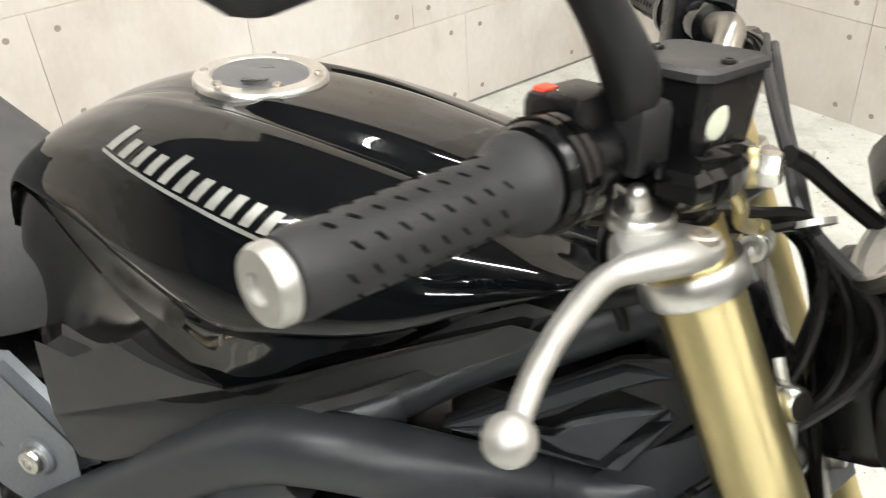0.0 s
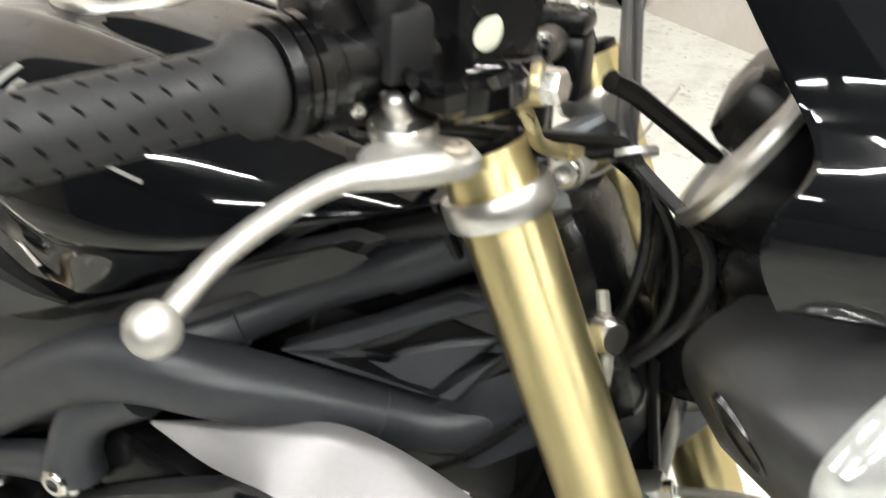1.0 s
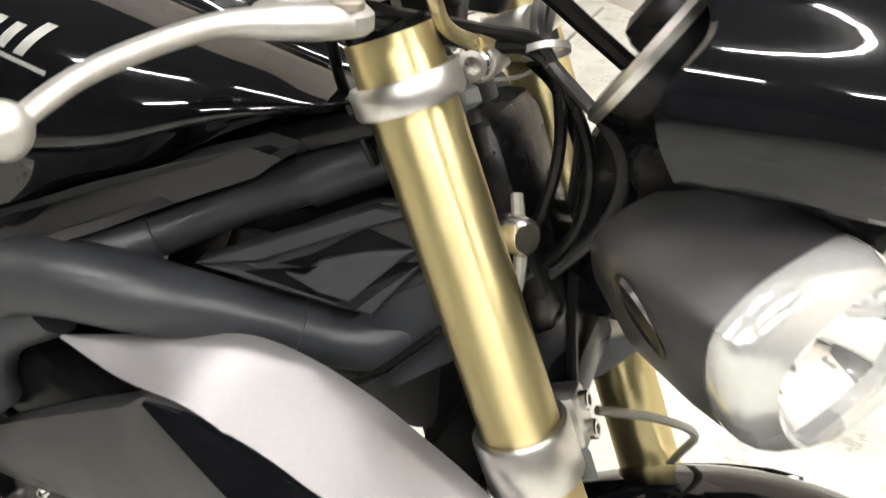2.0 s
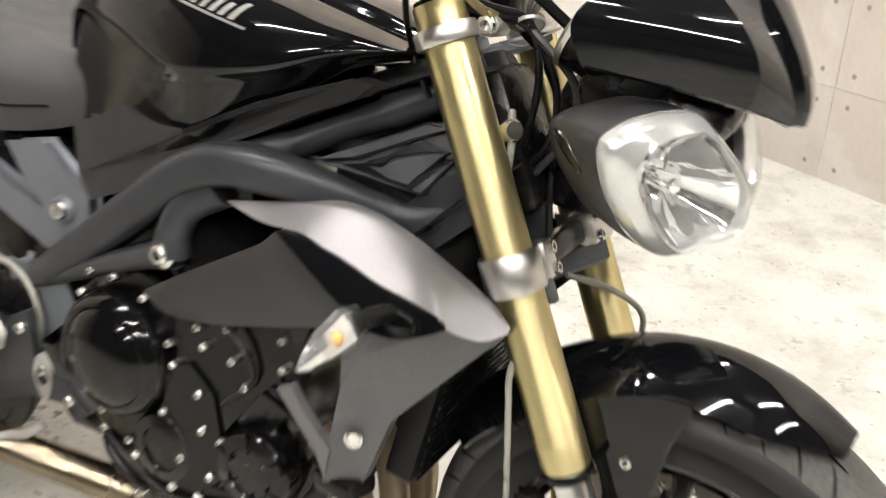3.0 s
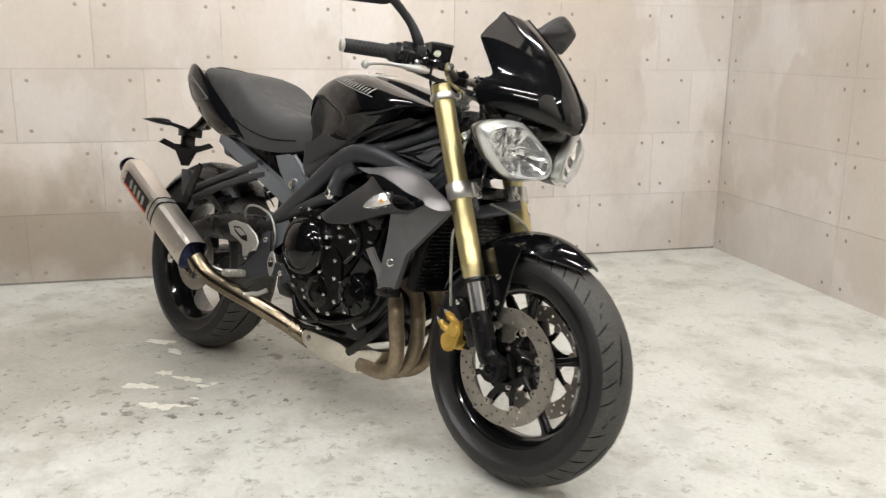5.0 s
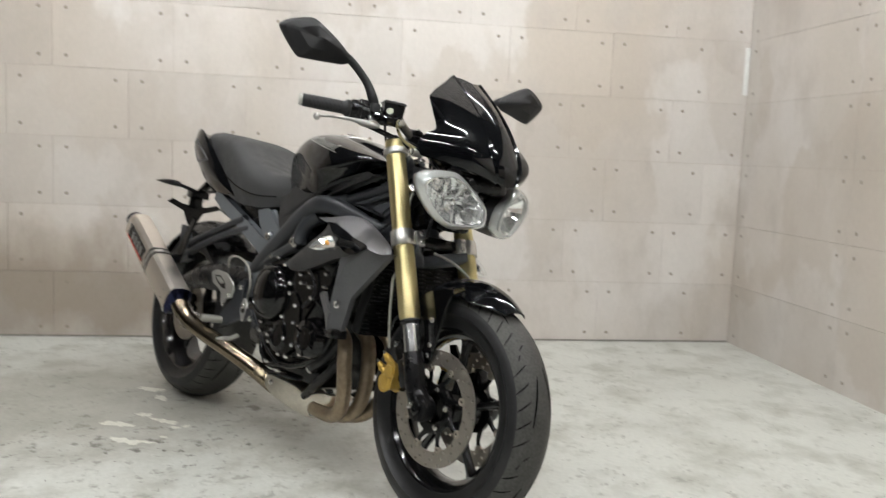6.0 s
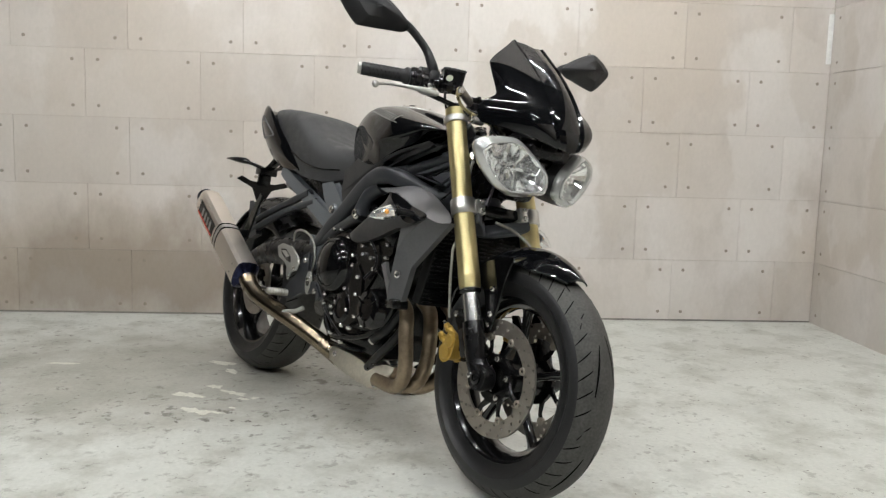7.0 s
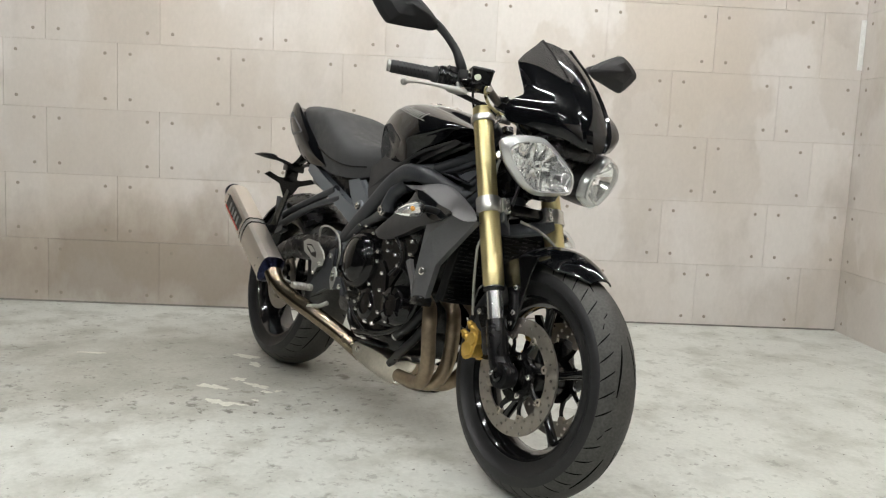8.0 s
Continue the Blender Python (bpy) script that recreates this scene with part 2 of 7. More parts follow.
# tread band, greyer than the sidewalls
M_CROWN = mat("grey_tread_rubber", (0.055, 0.054, 0.050), 0.62, vary=0.45, scale=25, bump=0.1, bump_scale=500, spec=0.35)
M_TYRE = mat("tyre_rubber", (0.010, 0.010, 0.0105), 0.42, vary=0.4, scale=25, bump=0.1, bump_scale=500, spec=0.42)
M_GROOVE = mat("tyre_groove", (0.003, 0.003, 0.003), 0.9, spec=0.1)
M_SEAT = mat("seat_vinyl", (0.047, 0.047, 0.048), 0.62, bump=0.35, bump_scale=1100, spec=0.4)
M_ENGINE = mat("black_engine_paint", (0.004, 0.004, 0.0042), 0.22, vary=0.3, bump=0.08, bump_scale=400, spec=0.30)
M_ENGINE2 = mat("gloss_black_cover", (0.003, 0.003, 0.0032), 0.07, spec=0.40, vary=0.3)
M_RIM = mat("gloss_black_wheel_paint", (0.006, 0.006, 0.0065), 0.12, spec=0.6, vary=0.3)
M_HEADER = mat("heat_stained_steel", (0.27, 0.20, 0.135), 0.42, metal=0.8, vary=0.25, scale=9, wear=(0.36, 0.29, 0.20))
M_TITAN = mat("titanium_pipe", (0.25, 0.205, 0.145), 0.24, metal=1.0, vary=0.3, scale=9)
M_BLUED = mat("blued_titanium", (0.02, 0.023, 0.05), 0.25, metal=1.0, vary=0.5, scale=14)
M_CAN = mat("satin_steel_can", (0.84, 0.78, 0.71), 0.36, metal=1.0, vary=0.05)
M_SHIELD = mat("heat_tinted_shield", (0.74, 0.69, 0.60), 0.34, metal=1.0, vary=0.14, scale=14)
M_DISC = mat("brake_disc_steel", (0.36, 0.33, 0.29), 0.42, metal=0.9, vary=0.15, scale=60)
M_RUST = mat("worn_bolt", (0.40, 0.36, 0.30), 0.45, metal=0.8)
M_WHITE = mat("silver_decal", (0.22, 0.22, 0.205), 0.35, metal=0.3)
M_RED = mat("red_plastic", (0.62, 0.06, 0.03), 0.4)
M_AMBER = mat("amber_bulb", (0.70, 0.33, 0.08), 0.25)
M_HOSE = mat("black_hose", (0.004, 0.004, 0.004), 0.3, spec=0.3)
M_BRAID = mat("clear_braided_hose", (0.30, 0.295, 0.26), 0.32, metal=0.3)
M_SIGHT = mat("milky_sight_glass", (0.55, 0.58, 0.47), 0.2)
M_BRASS = mat("yellow_zinc_fitting", (0.42, 0.36, 0.20), 0.3, metal=0.8)
M_LENS = pane("clear_lens", (0.97, 0.98, 0.98), 1.45)
M_SMOKE = pane("smoked_screen", (0.38, 0.385, 0.40), 1.5)
M_RADI = mat("radiator_core", (0.004, 0.004, 0.004), 0.5, spec=0.2)
M_GAUGE = mat("gauge_face", (0.45, 0.42, 0.38), 0.3, metal=0.2)
M_REFL = mat("bright_reflector", (0.97, 0.97, 0.97), 0.05, metal=0.90, vary=0.03)
M_SHELL = mat("dark_grey_lamp_shell", (0.022, 0.022, 0.023), 0.4, bump=0.04, bump_scale=1000, spec=0.4)
M_BEZEL = mat("silvered_clear_plastic", (0.60, 0.61, 0.60), 0.10, metal=0.62, vary=0.06)


# ---------- geometry helpers: a geo is (vertices, faces) ----------
def V3(*a):
    return np.array(a, float)


def join(*geos):
    vs, fs, k = [], [], 0
    for v, f in geos:
        vs.append(np.asarray(v, float))
        fs += [tuple(i + k for i in q) for q in f]
        k += len(v)
    return np.concatenate(vs), fs


def mir(geo):
    v, f = geo
    v = np.array(v, float)
    v[:, 1] *= -1
    return v, [tuple(reversed(q)) for q in f]


def moved(geo, m):
    v, f = geo
    a = np.array(m)
    return np.asarray(v) @ a[:3, :3].T + a[:3, 3], f


def unit(a):
    a = np.asarray(a, float)
    return a / np.linalg.norm(a)


def smooth_path(pts, sub=6, closed=False):
    """Catmull-Rom through the points; works for any number of columns."""
    p = np.asarray(pts, float)
    if sub <= 1 or len(p) < 3:
        return p
    q = np.concatenate([p[-1:], p, p[:2]]) if closed else np.concatenate([2 * p[:1] - p[1:2], p, 2 * p[-1:] - p[-2:-1]])
    out = []
    for i in range(1, len(q) - 2):
        a, b, c, d = q[i - 1], q[i], q[i + 1], q[i + 2]
        for k in range(sub):
            t = k / sub
            out.append(0.5 * (2 * b + (c - a) * t + (2 * a - 5 * b + 4 * c - d) * t * t + (3 * b - a - 3 * c + d) * t ** 3))
    if not closed:
        out.append(q[-2])
    return np.array(out)


def loft(rings, caps=True):
    rings = [np.asarray(r, float) for r in rings]
    n = len(rings[0])
    v = np.concatenate(rings)
    f = []
    for i in range(len(rings) - 1):
        for j in range(n):
            k = (j + 1) % n
            f.append((i * n + j, i * n + k, (i + 1) * n + k, (i + 1) * n + j))
    if caps:
        f.append(tuple(reversed(range(n))))
        f.append(tuple(range((len(rings) - 1) * n, len(rings) * n)))
    return v, f


def tube(pts, r, n=12, sub=6, flat=1.0, up=(0, 0, 1), rounded=False, square=1.0):
    """A swept round (or flattened: flat scales the up-side) bar along a smoothed path; r may vary point by point."""
    p = np.asarray(pts, float)
    rr = np.full(len(p), r, float) if np.isscalar(r) else np.asarray(r, float)
    q = smooth_path(np.column_stack([p, rr]), sub)
    p, rr = q[:, :3], np.maximum(q[:, 3], 1e-4)
    tan = np.gradient(p, axis=0)
    tan /= np.linalg.norm(tan, axis=1, keepdims=True)
    u = np.asarray(up, float)
    if abs(tan[0] @ u) > 0.95:
        u = V3(1, 0, 0) if abs(tan[0][0]) < 0.9 else V3(0, 1, 0)
    rings = []
    ang = np.linspace(0, 2 * math.pi, n, endpoint=False)
    ca, sa = [np.sign(w) * np.abs(w) ** square for w in (np.cos(ang), np.sin(ang))]
    if rounded:
        pre, post = [], []
        for s in (0.35, 0.75):
            pre.append((p[0] - tan[0] * rr[0] * math.sqrt(1 - s * s) * 0.8, rr[0] * s, tan[0]))
            post.insert(0, (p[-1] + tan[-1] * rr[-1] * math.sqrt(1 - s * s) * 0.8, rr[-1] * s, tan[-1]))
        seq = pre + list(zip(p, rr, tan)) + post
    else:
        seq = list(zip(p, rr, tan))
    for c, rad, t in seq:
        u = u - t * (t @ u)
        u = u / np.linalg.norm(u)
        s = np.cross(t, u)
        rings.append(c + rad * (ca[:, None] * s + flat * sa[:, None] * u))
    return loft(rings)


def lathe(profile, origin, axis, n=32, closed=False):
    """Turns (radius, height) pairs round the axis through origin; closed: the profile is a loop (a ring)."""
    a = unit(axis)
    u = unit(np.cross(a, V3(0, 0, 1) if abs(a[2]) < 0.9 else V3(1, 0, 0)))
    w = np.cross(a, u)
    ang = np.linspace(0, 2 * math.pi, n, endpoint=False)
    o = np.asarray(origin, float)
    rings = [o + h * a + max(r, 1e-5) * (np.cos(ang)[:, None] * u + np.sin(ang)[:, None] * w) for r, h in profile]
    if closed:
        rings.append(rings[0])
        return loft(rings, caps=False)
    return loft(rings)


def inset(poly, d):
    p = np.asarray(poly, float)
    a, b = np.roll(p, 1, 0), np.roll(p, -1, 0)
    e1, e2 = p - a, b - p
    e1 /= np.linalg.norm(e1, axis=1, keepdims=True) + 1e-12
    e2 /= np.linalg.norm(e2, axis=1, keepdims=True) + 1e-12
    area = 0.5 * np.sum(p[:, 0] * b[:, 1] - b[:, 0] * p[:, 1])
    s = 1 if area > 0 else -1
    n1 = np.column_stack([-e1[:, 1], e1[:, 0]]) * s
    n2 = np.column_stack([-e2[:, 1], e2[:, 0]]) * s
    nn = n1 + n2
    nn /= np.maximum(np.sum(nn * nn, axis=1, keepdims=True) / 2, 0.35)
    return p + nn * d


def slab(outline, o, u, v, depth, bevel=0.003, sub=1, bulge=0.0):
    """An outline in the plane (o, u, v), thick along u x v by depth, with bevelled rims; bulge raises the far face's inner ring."""
    p = smooth_path(outline, sub, closed=True) if sub > 1 else np.asarray(outline, float)
    if np.sum(p[:, 0] * np.roll(p[:, 1], -1) - np.roll(p[:, 0], -1) * p[:, 1]) < 0:
        p = p[::-1]
    u, v = np.asarray(u, float), np.asarray(v, float)
    n = unit(np.cross(u, v))
    o = np.asarray(o, float)
    lv = [(inset(p, bevel), 0), (p, bevel), (p, depth - bevel), (inset(p, bevel), depth)]
    if bulge:
        lv.append((inset(p, bevel * 4), depth + bulge))
    return loft([o + q[:, :1] * u + q[:, 1:] * v + h * n for q, h in lv])


def rbox(c, size, bevel=0.004, rot=(0, 0, 0), taper=1.0):
    """A box with rounded edges; taper narrows its top."""
    x, y, z = [s / 2 for s in size]
    b = min(bevel, x * 0.9, y * 0.9, z * 0.9)
    rings = []
    for zz, ins in ((-z, b), (-z + b * 0.3, b * 0.3), (-z + b, 0), (z - b, 0), (z - b * 0.3, b * 0.3), (z, b)):
        k = 1 + (taper - 1) * (zz + z) / (2 * z)
        ring = []
        for sx, sy, a0 in ((1, 1, 0), (-1, 1, 90), (-1, -1, 180), (1, -1, 270)):
            for a in (0, 45, 90):
                t = radians(a0 + a)
                ring.append((sx * (x - b) * k + (b - ins) * math.cos(t), sy * (y - b) * k + (b - ins) * math.sin(t), zz))
        rings.append(ring)
    return moved(loft(rings), pose(*c, *rot))


def ball(c, r, n=16, squash=(1, 1, 1)):
    prof = [(r * math.sin(t), -r * math.cos(t)) for t in np.linspace(0.02, math.pi - 0.02, n // 2 + 2)]
    v, f = lathe(prof, (0, 0, 0), (0, 0, 1), n)
    return v * np.asarray(squash) + np.asarray(c, float), f


def bolt(c, axis, r=0.006, h=0.005, socket=True):
    """A button-head screw with a hex socket."""
    prof = [(r, 0), (r, h * 0.5), (r * 0.85, h * 0.9), (r * 0.62, h)]
    if socket:
        prof += [(r * 0.45, h), (r * 0.42, h * 0.35), (0.0005, h * 0.3)]
    else:
        prof += [(0.0005, h)]
    return lathe(prof, c, axis, 12)


def pit_ring(r0, r1, thick, origin, axis, n, rows, hole):
    """A flat ring drilled with round holes: n cells round, rows of cells across, every cell but those left out by hole() drilled."""
    a = unit(axis)
    u = unit(np.cross(a, V3(0, 0, 1)))
    w = np.cross(a, u)
    o = np.asarray(origin, float)
    vs, fs = [], []

    def pt(r, t, h):
        vs.append(o + a * h + r * (math.cos(t) * u + math.sin(t) * w))
        return len(vs) - 1

    for i in range(n):
        t0, t1 = 2 * math.pi * i / n, 2 * math.pi * (i + 1) / n
        for j in range(rows):
            ra, rb = r0 + (r1 - r0) * j / rows, r0 + (r1 - r0) * (j + 1) / rows
            tm, rm = (t0 + t1) / 2, (ra + rb) / 2
            rim = [(ra, t0), (ra, tm), (ra, t1), (rm, t1), (rb, t1), (rb, tm), (rb, t0), (rm, t0)]
            if hole(i, j):
                hr = min((rb - ra), rm * (t1 - t0)) * 0.30
                mid = []
                for r, t in rim:
                    dx, dy = r - rm, rm * (t - tm)
                    k = hr / math.hypot(dx, dy)
                    mid.append((rm + dx * k, tm + dy * k / rm))
                top = [pt(r, t, thick / 2) for r, t in rim]
                bot = [pt(r, t, -thick / 2) for r, t in rim]
                ti = [pt(r, t, thick / 2) for r, t in mid]
                bi = [pt(r, t, -thick / 2) for r, t in mid]
                for k in range(8):
                    m_ = (k + 1) % 8
                    fs += [(top[k], top[m_], ti[m_], ti[k]), (bot[m_], bot[k], bi[k], bi[m_]), (ti[k], ti[m_], bi[m_], bi[k])]
            else:
                top = [pt(r, t, thick / 2) for r, t in rim]
                bot = [pt(r, t, -thick / 2) for r, t in rim]
                fs += [tuple(top), tuple(reversed(bot))]
    for r, flip in ((r0, 1), (r1, 0)):
        k0 = len(vs)
        for i in range(n * 2):
            t = math.pi * i / n
            pt(r, t, thick / 2), pt(r, t, -thick / 2)
        for i in range(n * 2):
            q = [k0 + 2 * i, k0 + 2 * ((i + 1) % (2 * n)), k0 + 2 * ((i + 1) % (2 * n)) + 1, k0 + 2 * i + 1]
            fs.append(tuple(q if flip else reversed(q)))
    return np.array(vs), fs


def mesh_of(name, geo, material, angle=38):
    v, f = geo
    me = bpy.data.meshes.new(name)
    me.from_pydata([tuple(p) for p in np.asarray(v, float)], [], [tuple(int(i) for i in q) for q in f])
    me.validate()
    bm = bmesh.new()
    bm.from_mesh(me)
    bmesh.ops.remove_doubles(bm, verts=bm.verts, dist=1e-6)
    bmesh.ops.recalc_face_normals(bm, faces=bm.faces)
    bm.to_mesh(me)
    bm.free()
    for m in material if isinstance(material, (list, tuple)) else [material]:
        me.materials.append(m)
    me.shade_smooth()
    me.set_sharp_from_angle(angle=radians(angle))
    return me


def part(name, geo, material, parent, label="", angle=38):
    """One mesh under a thing or a part; never deeper than a part of a part."""
    while parent.parent and parent.parent.parent:
        parent = parent.parent
    ob = new(name, mesh_of(name, geo, material, angle))
    ob.parent = parent
    return tagged(ob, label)


# ---------- the room ----------
ROOM = 58.1          # the back wall's direction, degrees from the motorcycle's long axis
ROOM_M = pose(0, 0, 0, 0, 0, ROOM)  # room axes: x along the back wall, y away behind it
BACK, SIDE, H = 1.521 * SIZE, 2.179 * SIZE, 2.8    # the back wall lies at room y = BACK, the side wall at room x = SIDE
FAR_L, FAR_F = -6.0, -7.0


def structure(name, geo, material, label, category):
    ob = new(name, mesh_of(name, geo, material, 30))
    ob.matrix_world = ROOM_M
    return tagged(ob, label, category, kind="structure")


def box(x0, x1, y0, y1, z0, z1):
    return rbox(((x0 + x1) / 2, (y0 + y1) / 2, (z0 + z1) / 2), (x1 - x0, y1 - y0, z1 - z0), 0.002)


nx, ny = 60, 60
gx, gy = np.meshgrid(np.linspace(FAR_L - 0.3, SIDE + 0.3, nx), np.linspace(FAR_F - 0.3, BACK + 0.3, ny))
fv = np.column_stack([gx.ravel(), gy.ravel(), np.zeros(nx * ny)])
ff = [(j * nx + i, j * nx + i + 1, (j + 1) * nx + i + 1, (j + 1) * nx + i) for j in range(ny - 1) for i in range(nx - 1)]
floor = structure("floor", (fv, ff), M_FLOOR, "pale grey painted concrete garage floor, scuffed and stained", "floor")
wall_back = structure("wall_back", box(FAR_L, SIDE + 0.15, BACK + 0.006, BACK + 0.15, 0, H), M_SEAM, "wall papered with beige printed concrete panels", "wall")
wall_side = structure("wall_side", box(SIDE + 0.006, SIDE + 0.15, FAR_F, BACK + 0.006, 0, H), M_SEAM, "side wall papered with beige printed concrete panels", "wall")
# unseen enclosure; its near-black colour stands in for missing light
structure("wall_left", box(FAR_L - 0.15, FAR_L, FAR_F, BACK + 0.15, 0, H), M_SHADEWALL, "plain unseen garage wall, coloured near-black for the unlit part", "wall")
structure("wall_front", box(FAR_L, SIDE + 0.15, FAR_F - 0.15, FAR_F, 0, H), M_SHADEWALL, "plain unseen garage wall behind the camera, coloured near-black for shade", "wall")
structure("ceiling", box(FAR_L - 0.15, SIDE + 0.15, FAR_F - 0.15, BACK + 0.15, H, H + 0.1), M_CEIL, "plain unseen garage ceiling, coloured near-black for shade", "ceiling")


def lamp_fixture():
    root = new("ceiling_light")
    part("housing", rbox((0, 0, -0.015), (1.22, 0.05, 0.03), 0.008), M_FIX, root)
    t = part("tube", lathe([(0.011, -0.585), (0.013, -0.58), (0.013, 0.58), (0.011, 0.585)], (0, 0, -0.052), (1, 0, 0), 10), M_TUBE, root)
    for e in (-1, 1):
        part("socket", rbox((0.598 * e, 0, -0.045), (0.02, 0.03, 0.045), 0.004), M_FIX, t)
    return tagged(root, "slim white tube light on the ceiling, switched on", "ceiling light", "ceiling lights")


LAMPS = [(x, y) for y in (0.05, -1.30, -2.65) for x in (1.15, -0.55, -2.25) if (x, y) != (-2.25, 0.05)]
first_lamp = lamp_fixture()
first_lamp.matrix_world = ROOM_M @ pose(LAMPS[0][0], LAMPS[0][1], H)
for lx, ly in LAMPS[1:]:
    copy_thing(first_lamp, ROOM_M @ pose(lx, ly, H))


# ---------- wall panels: staggered sheets with four tie-hole dots each ----------
PW, PH = 0.517 * SIZE, 0.306 * SIZE
GAP = 0.0014


def panel_mesh(w, name):
    pts = [(GAP / 2, GAP / 2), (w - GAP / 2, GAP / 2), (w - GAP / 2, PH - GAP / 2), (GAP / 2, PH - GAP / 2)]
    face = slab(pts, (0, 0, 0), (1, 0, 0), (0, 0, 1), 0.006, 0.0007)
    me = mesh_of(name, face, [M_WALL, M_DOT], 30)
    dots = []
    if w > 0.3:
        for dx in (0.060, w - 0.060):
            for dz in (0.052, PH - 0.052):
                dots.append(lathe([(0.0085, 0.0055), (0.0085, 0.0064), (0.006, 0.0064)], (dx, 0, dz), (0, -1, 0), 10))
    if dots:
        bm = bmesh.new()
        bm.from_mesh(me)
        v, f = join(*dots)
        vs = [bm.verts.new(tuple(p)) for p in v]
        for q in f:
            fc = bm.faces.new([vs[i] for i in q])
            fc.material_index = 1
        bm.to_mesh(me)
        bm.free()
    return me


def clad(wall, length, place, first, rows):
    """Covers a wall with panels from its corner end; place(lo, hi, z) gives a panel's pose at s along the wall."""
    whole = panel_mesh(PW, "panel")
    for r in range(rows):
        z = -0.004 + r * PH
        s = length
        off = first[r % 2]
        edges = [length]
        e = off
        while e > length - 5.5:
            if e < length - 0.01:
                edges.append(e)
            e -= PW
        for hi, lo in zip(edges[:-1], edges[1:]):
            w = hi - lo
            me = whole if abs(w - PW) < 0.002 else panel_mesh(w, "panel")
            ob = new("panel", me)
            ob.parent = wall
            ob.matrix_basis = place(lo, hi, z)


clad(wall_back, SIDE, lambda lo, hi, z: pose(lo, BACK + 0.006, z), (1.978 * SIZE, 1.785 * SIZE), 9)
clad(wall_side, BACK, lambda lo, hi, z: pose(SIDE + 0.006, hi, z, 0, 0, -90), (0.61 * SIZE, 0.61 * SIZE), 9)

# ---------- the motorcycle: x ahead, y to its left, z up, upright; the root leans it on its stand ----------
LEAN_DEG = 10.0
bike = new("motorcycle")
bike.matrix_world = pose(0, 0, 0, -LEAN_DEG, 0, 0) @ pose(0, -0.03 * SIZE, 0) @ Matrix.Scale(SIZE, 4)
tagged(bike, "black naked sports motorcycle with gold forks leaning on its side stand", "motorcycle")
RAKE = radians(23.0)
FD = V3(math.sin(RAKE), 0, -math.cos(RAKE))   # down along the forks
FN = V3(math.cos(RAKE), 0, math.sin(RAKE))    # ahead, square to the forks
STEER_DEG = 0.0                               # bars straight
axis_o = Vector((0.453, 0, 0.6835))
STEER = Matrix.Translation(axis_o) @ Matrix.Rotation(radians(-STEER_DEG), 4, Vector(-FD)) @ Matrix.Translation(-axis_o)


def leg(z, y=0.0):
    """The fork leg's centre at height z."""
    return V3(0.4825 - (z - 0.696) * math.tan(RAKE), y, z)


def fpart(name, geo, material, parent, label="", angle=38):
    """A part of the steered front."""
    ob = part(name, moved(geo, STEER), material, parent, label, angle)
    if ob.parent != bike:
        ob.matrix_basis = ob.parent.matrix_basis.inverted()
    return ob


# --- wheels ---
AXF, AXR = V3(0.672, 0, 0.286), V3(-0.700, 0, 0.302)
YAX = V3(0, 1, 0)


def tyre_profile(rad, half, bead, rim_half):
    """A closed cross-section: outer crown, sidewalls, beads."""
    out = []
    for t in np.linspace(-1, 1, 15):
        a = t * math.pi / 2
        y = half * math.sin(a)
        drop = (1 - math.cos(a)) * (rad - bead) * 0.62
        out.append((rad - drop, y))
    out += [(bead + 0.02, rim_half * 1.05), (bead, rim_half), (bead, -rim_half), (bead + 0.02, -rim_half * 1.05)]
    return out


def grooves(rad, half, bead, o, count):
    """Road tread laid 0.6 mm over the rubber: slanted slits on the shoulder, short pairs between them, and long curved grooves along the crown."""
    geos = []

    def strip(s, a0, t0, t1, sweep, width, n=6, along=False):
        """One groove from t0 to t1 across the tyre; along: it runs round the wheel, so its width lies across."""
        rows = []
        for k in np.linspace(0, 1, n + 1):
            w = width * math.sin(math.pi * min(0.97, 0.10 + k * 0.86)) ** 0.6
            row = []
            for d in (-w, w):
                a = (t0 + (t1 - t0) * k) * math.pi / 2 + (d / half if along else 0)
                r = rad - (1 - math.cos(a)) * (rad - bead) * 0.62 + 0.0006
                th = a0 + sweep * k ** 0.9 + (0 if along else d / r)
                row.append((o[0] + r * math.cos(th), o[1] + s * half * math.sin(a), o[2] + r * math.sin(th)))
            rows.append(row)
        v = np.array([p for row in rows for p in row])
        geos.append((v, [(2 * q, 2 * q + 1, 2 * q + 3, 2 * q + 2) for q in range(n)]))

    for i in range(count):
        for s in (-1, 1):
            a0 = 2 * math.pi * (i + (0.5 if s > 0 else 0)) / count
            if i % 6 < 5:
                strip(s, a0, 0.36, 0.72, -0.085, 0.0021)
            else:
                strip(s, a0 + 0.02, 0.26, 0.40, -0.045, 0.0019, 4)
                strip(s, a0 - 0.06, 0.42, 0.50, -0.050, 0.0026, 4)
            if i % 6 == 2:
                strip(s, a0 - 0.20, 0.30, 0.13, 0.40, 0.0026, 12, True)
    return geos


def rim_profile(bead, rh):
    return [(bead + 0.012, rh), (bead + 0.012, rh - 0.006), (bead - 0.004, rh - 0.010), (bead - 0.016, rh * 0.45), (bead - 0.018, 0),
            (bead - 0.016, -rh * 0.45), (bead - 0.004, -rh + 0.010), (bead + 0.012, -rh + 0.006), (bead + 0.012, -rh), (bead - 0.006, -rh + 0.002),
            (bead - 0.024, -rh * 0.55), (bead - 0.028, 0), (bead - 0.024, rh * 0.55), (bead - 0.006, rh - 0.002)]


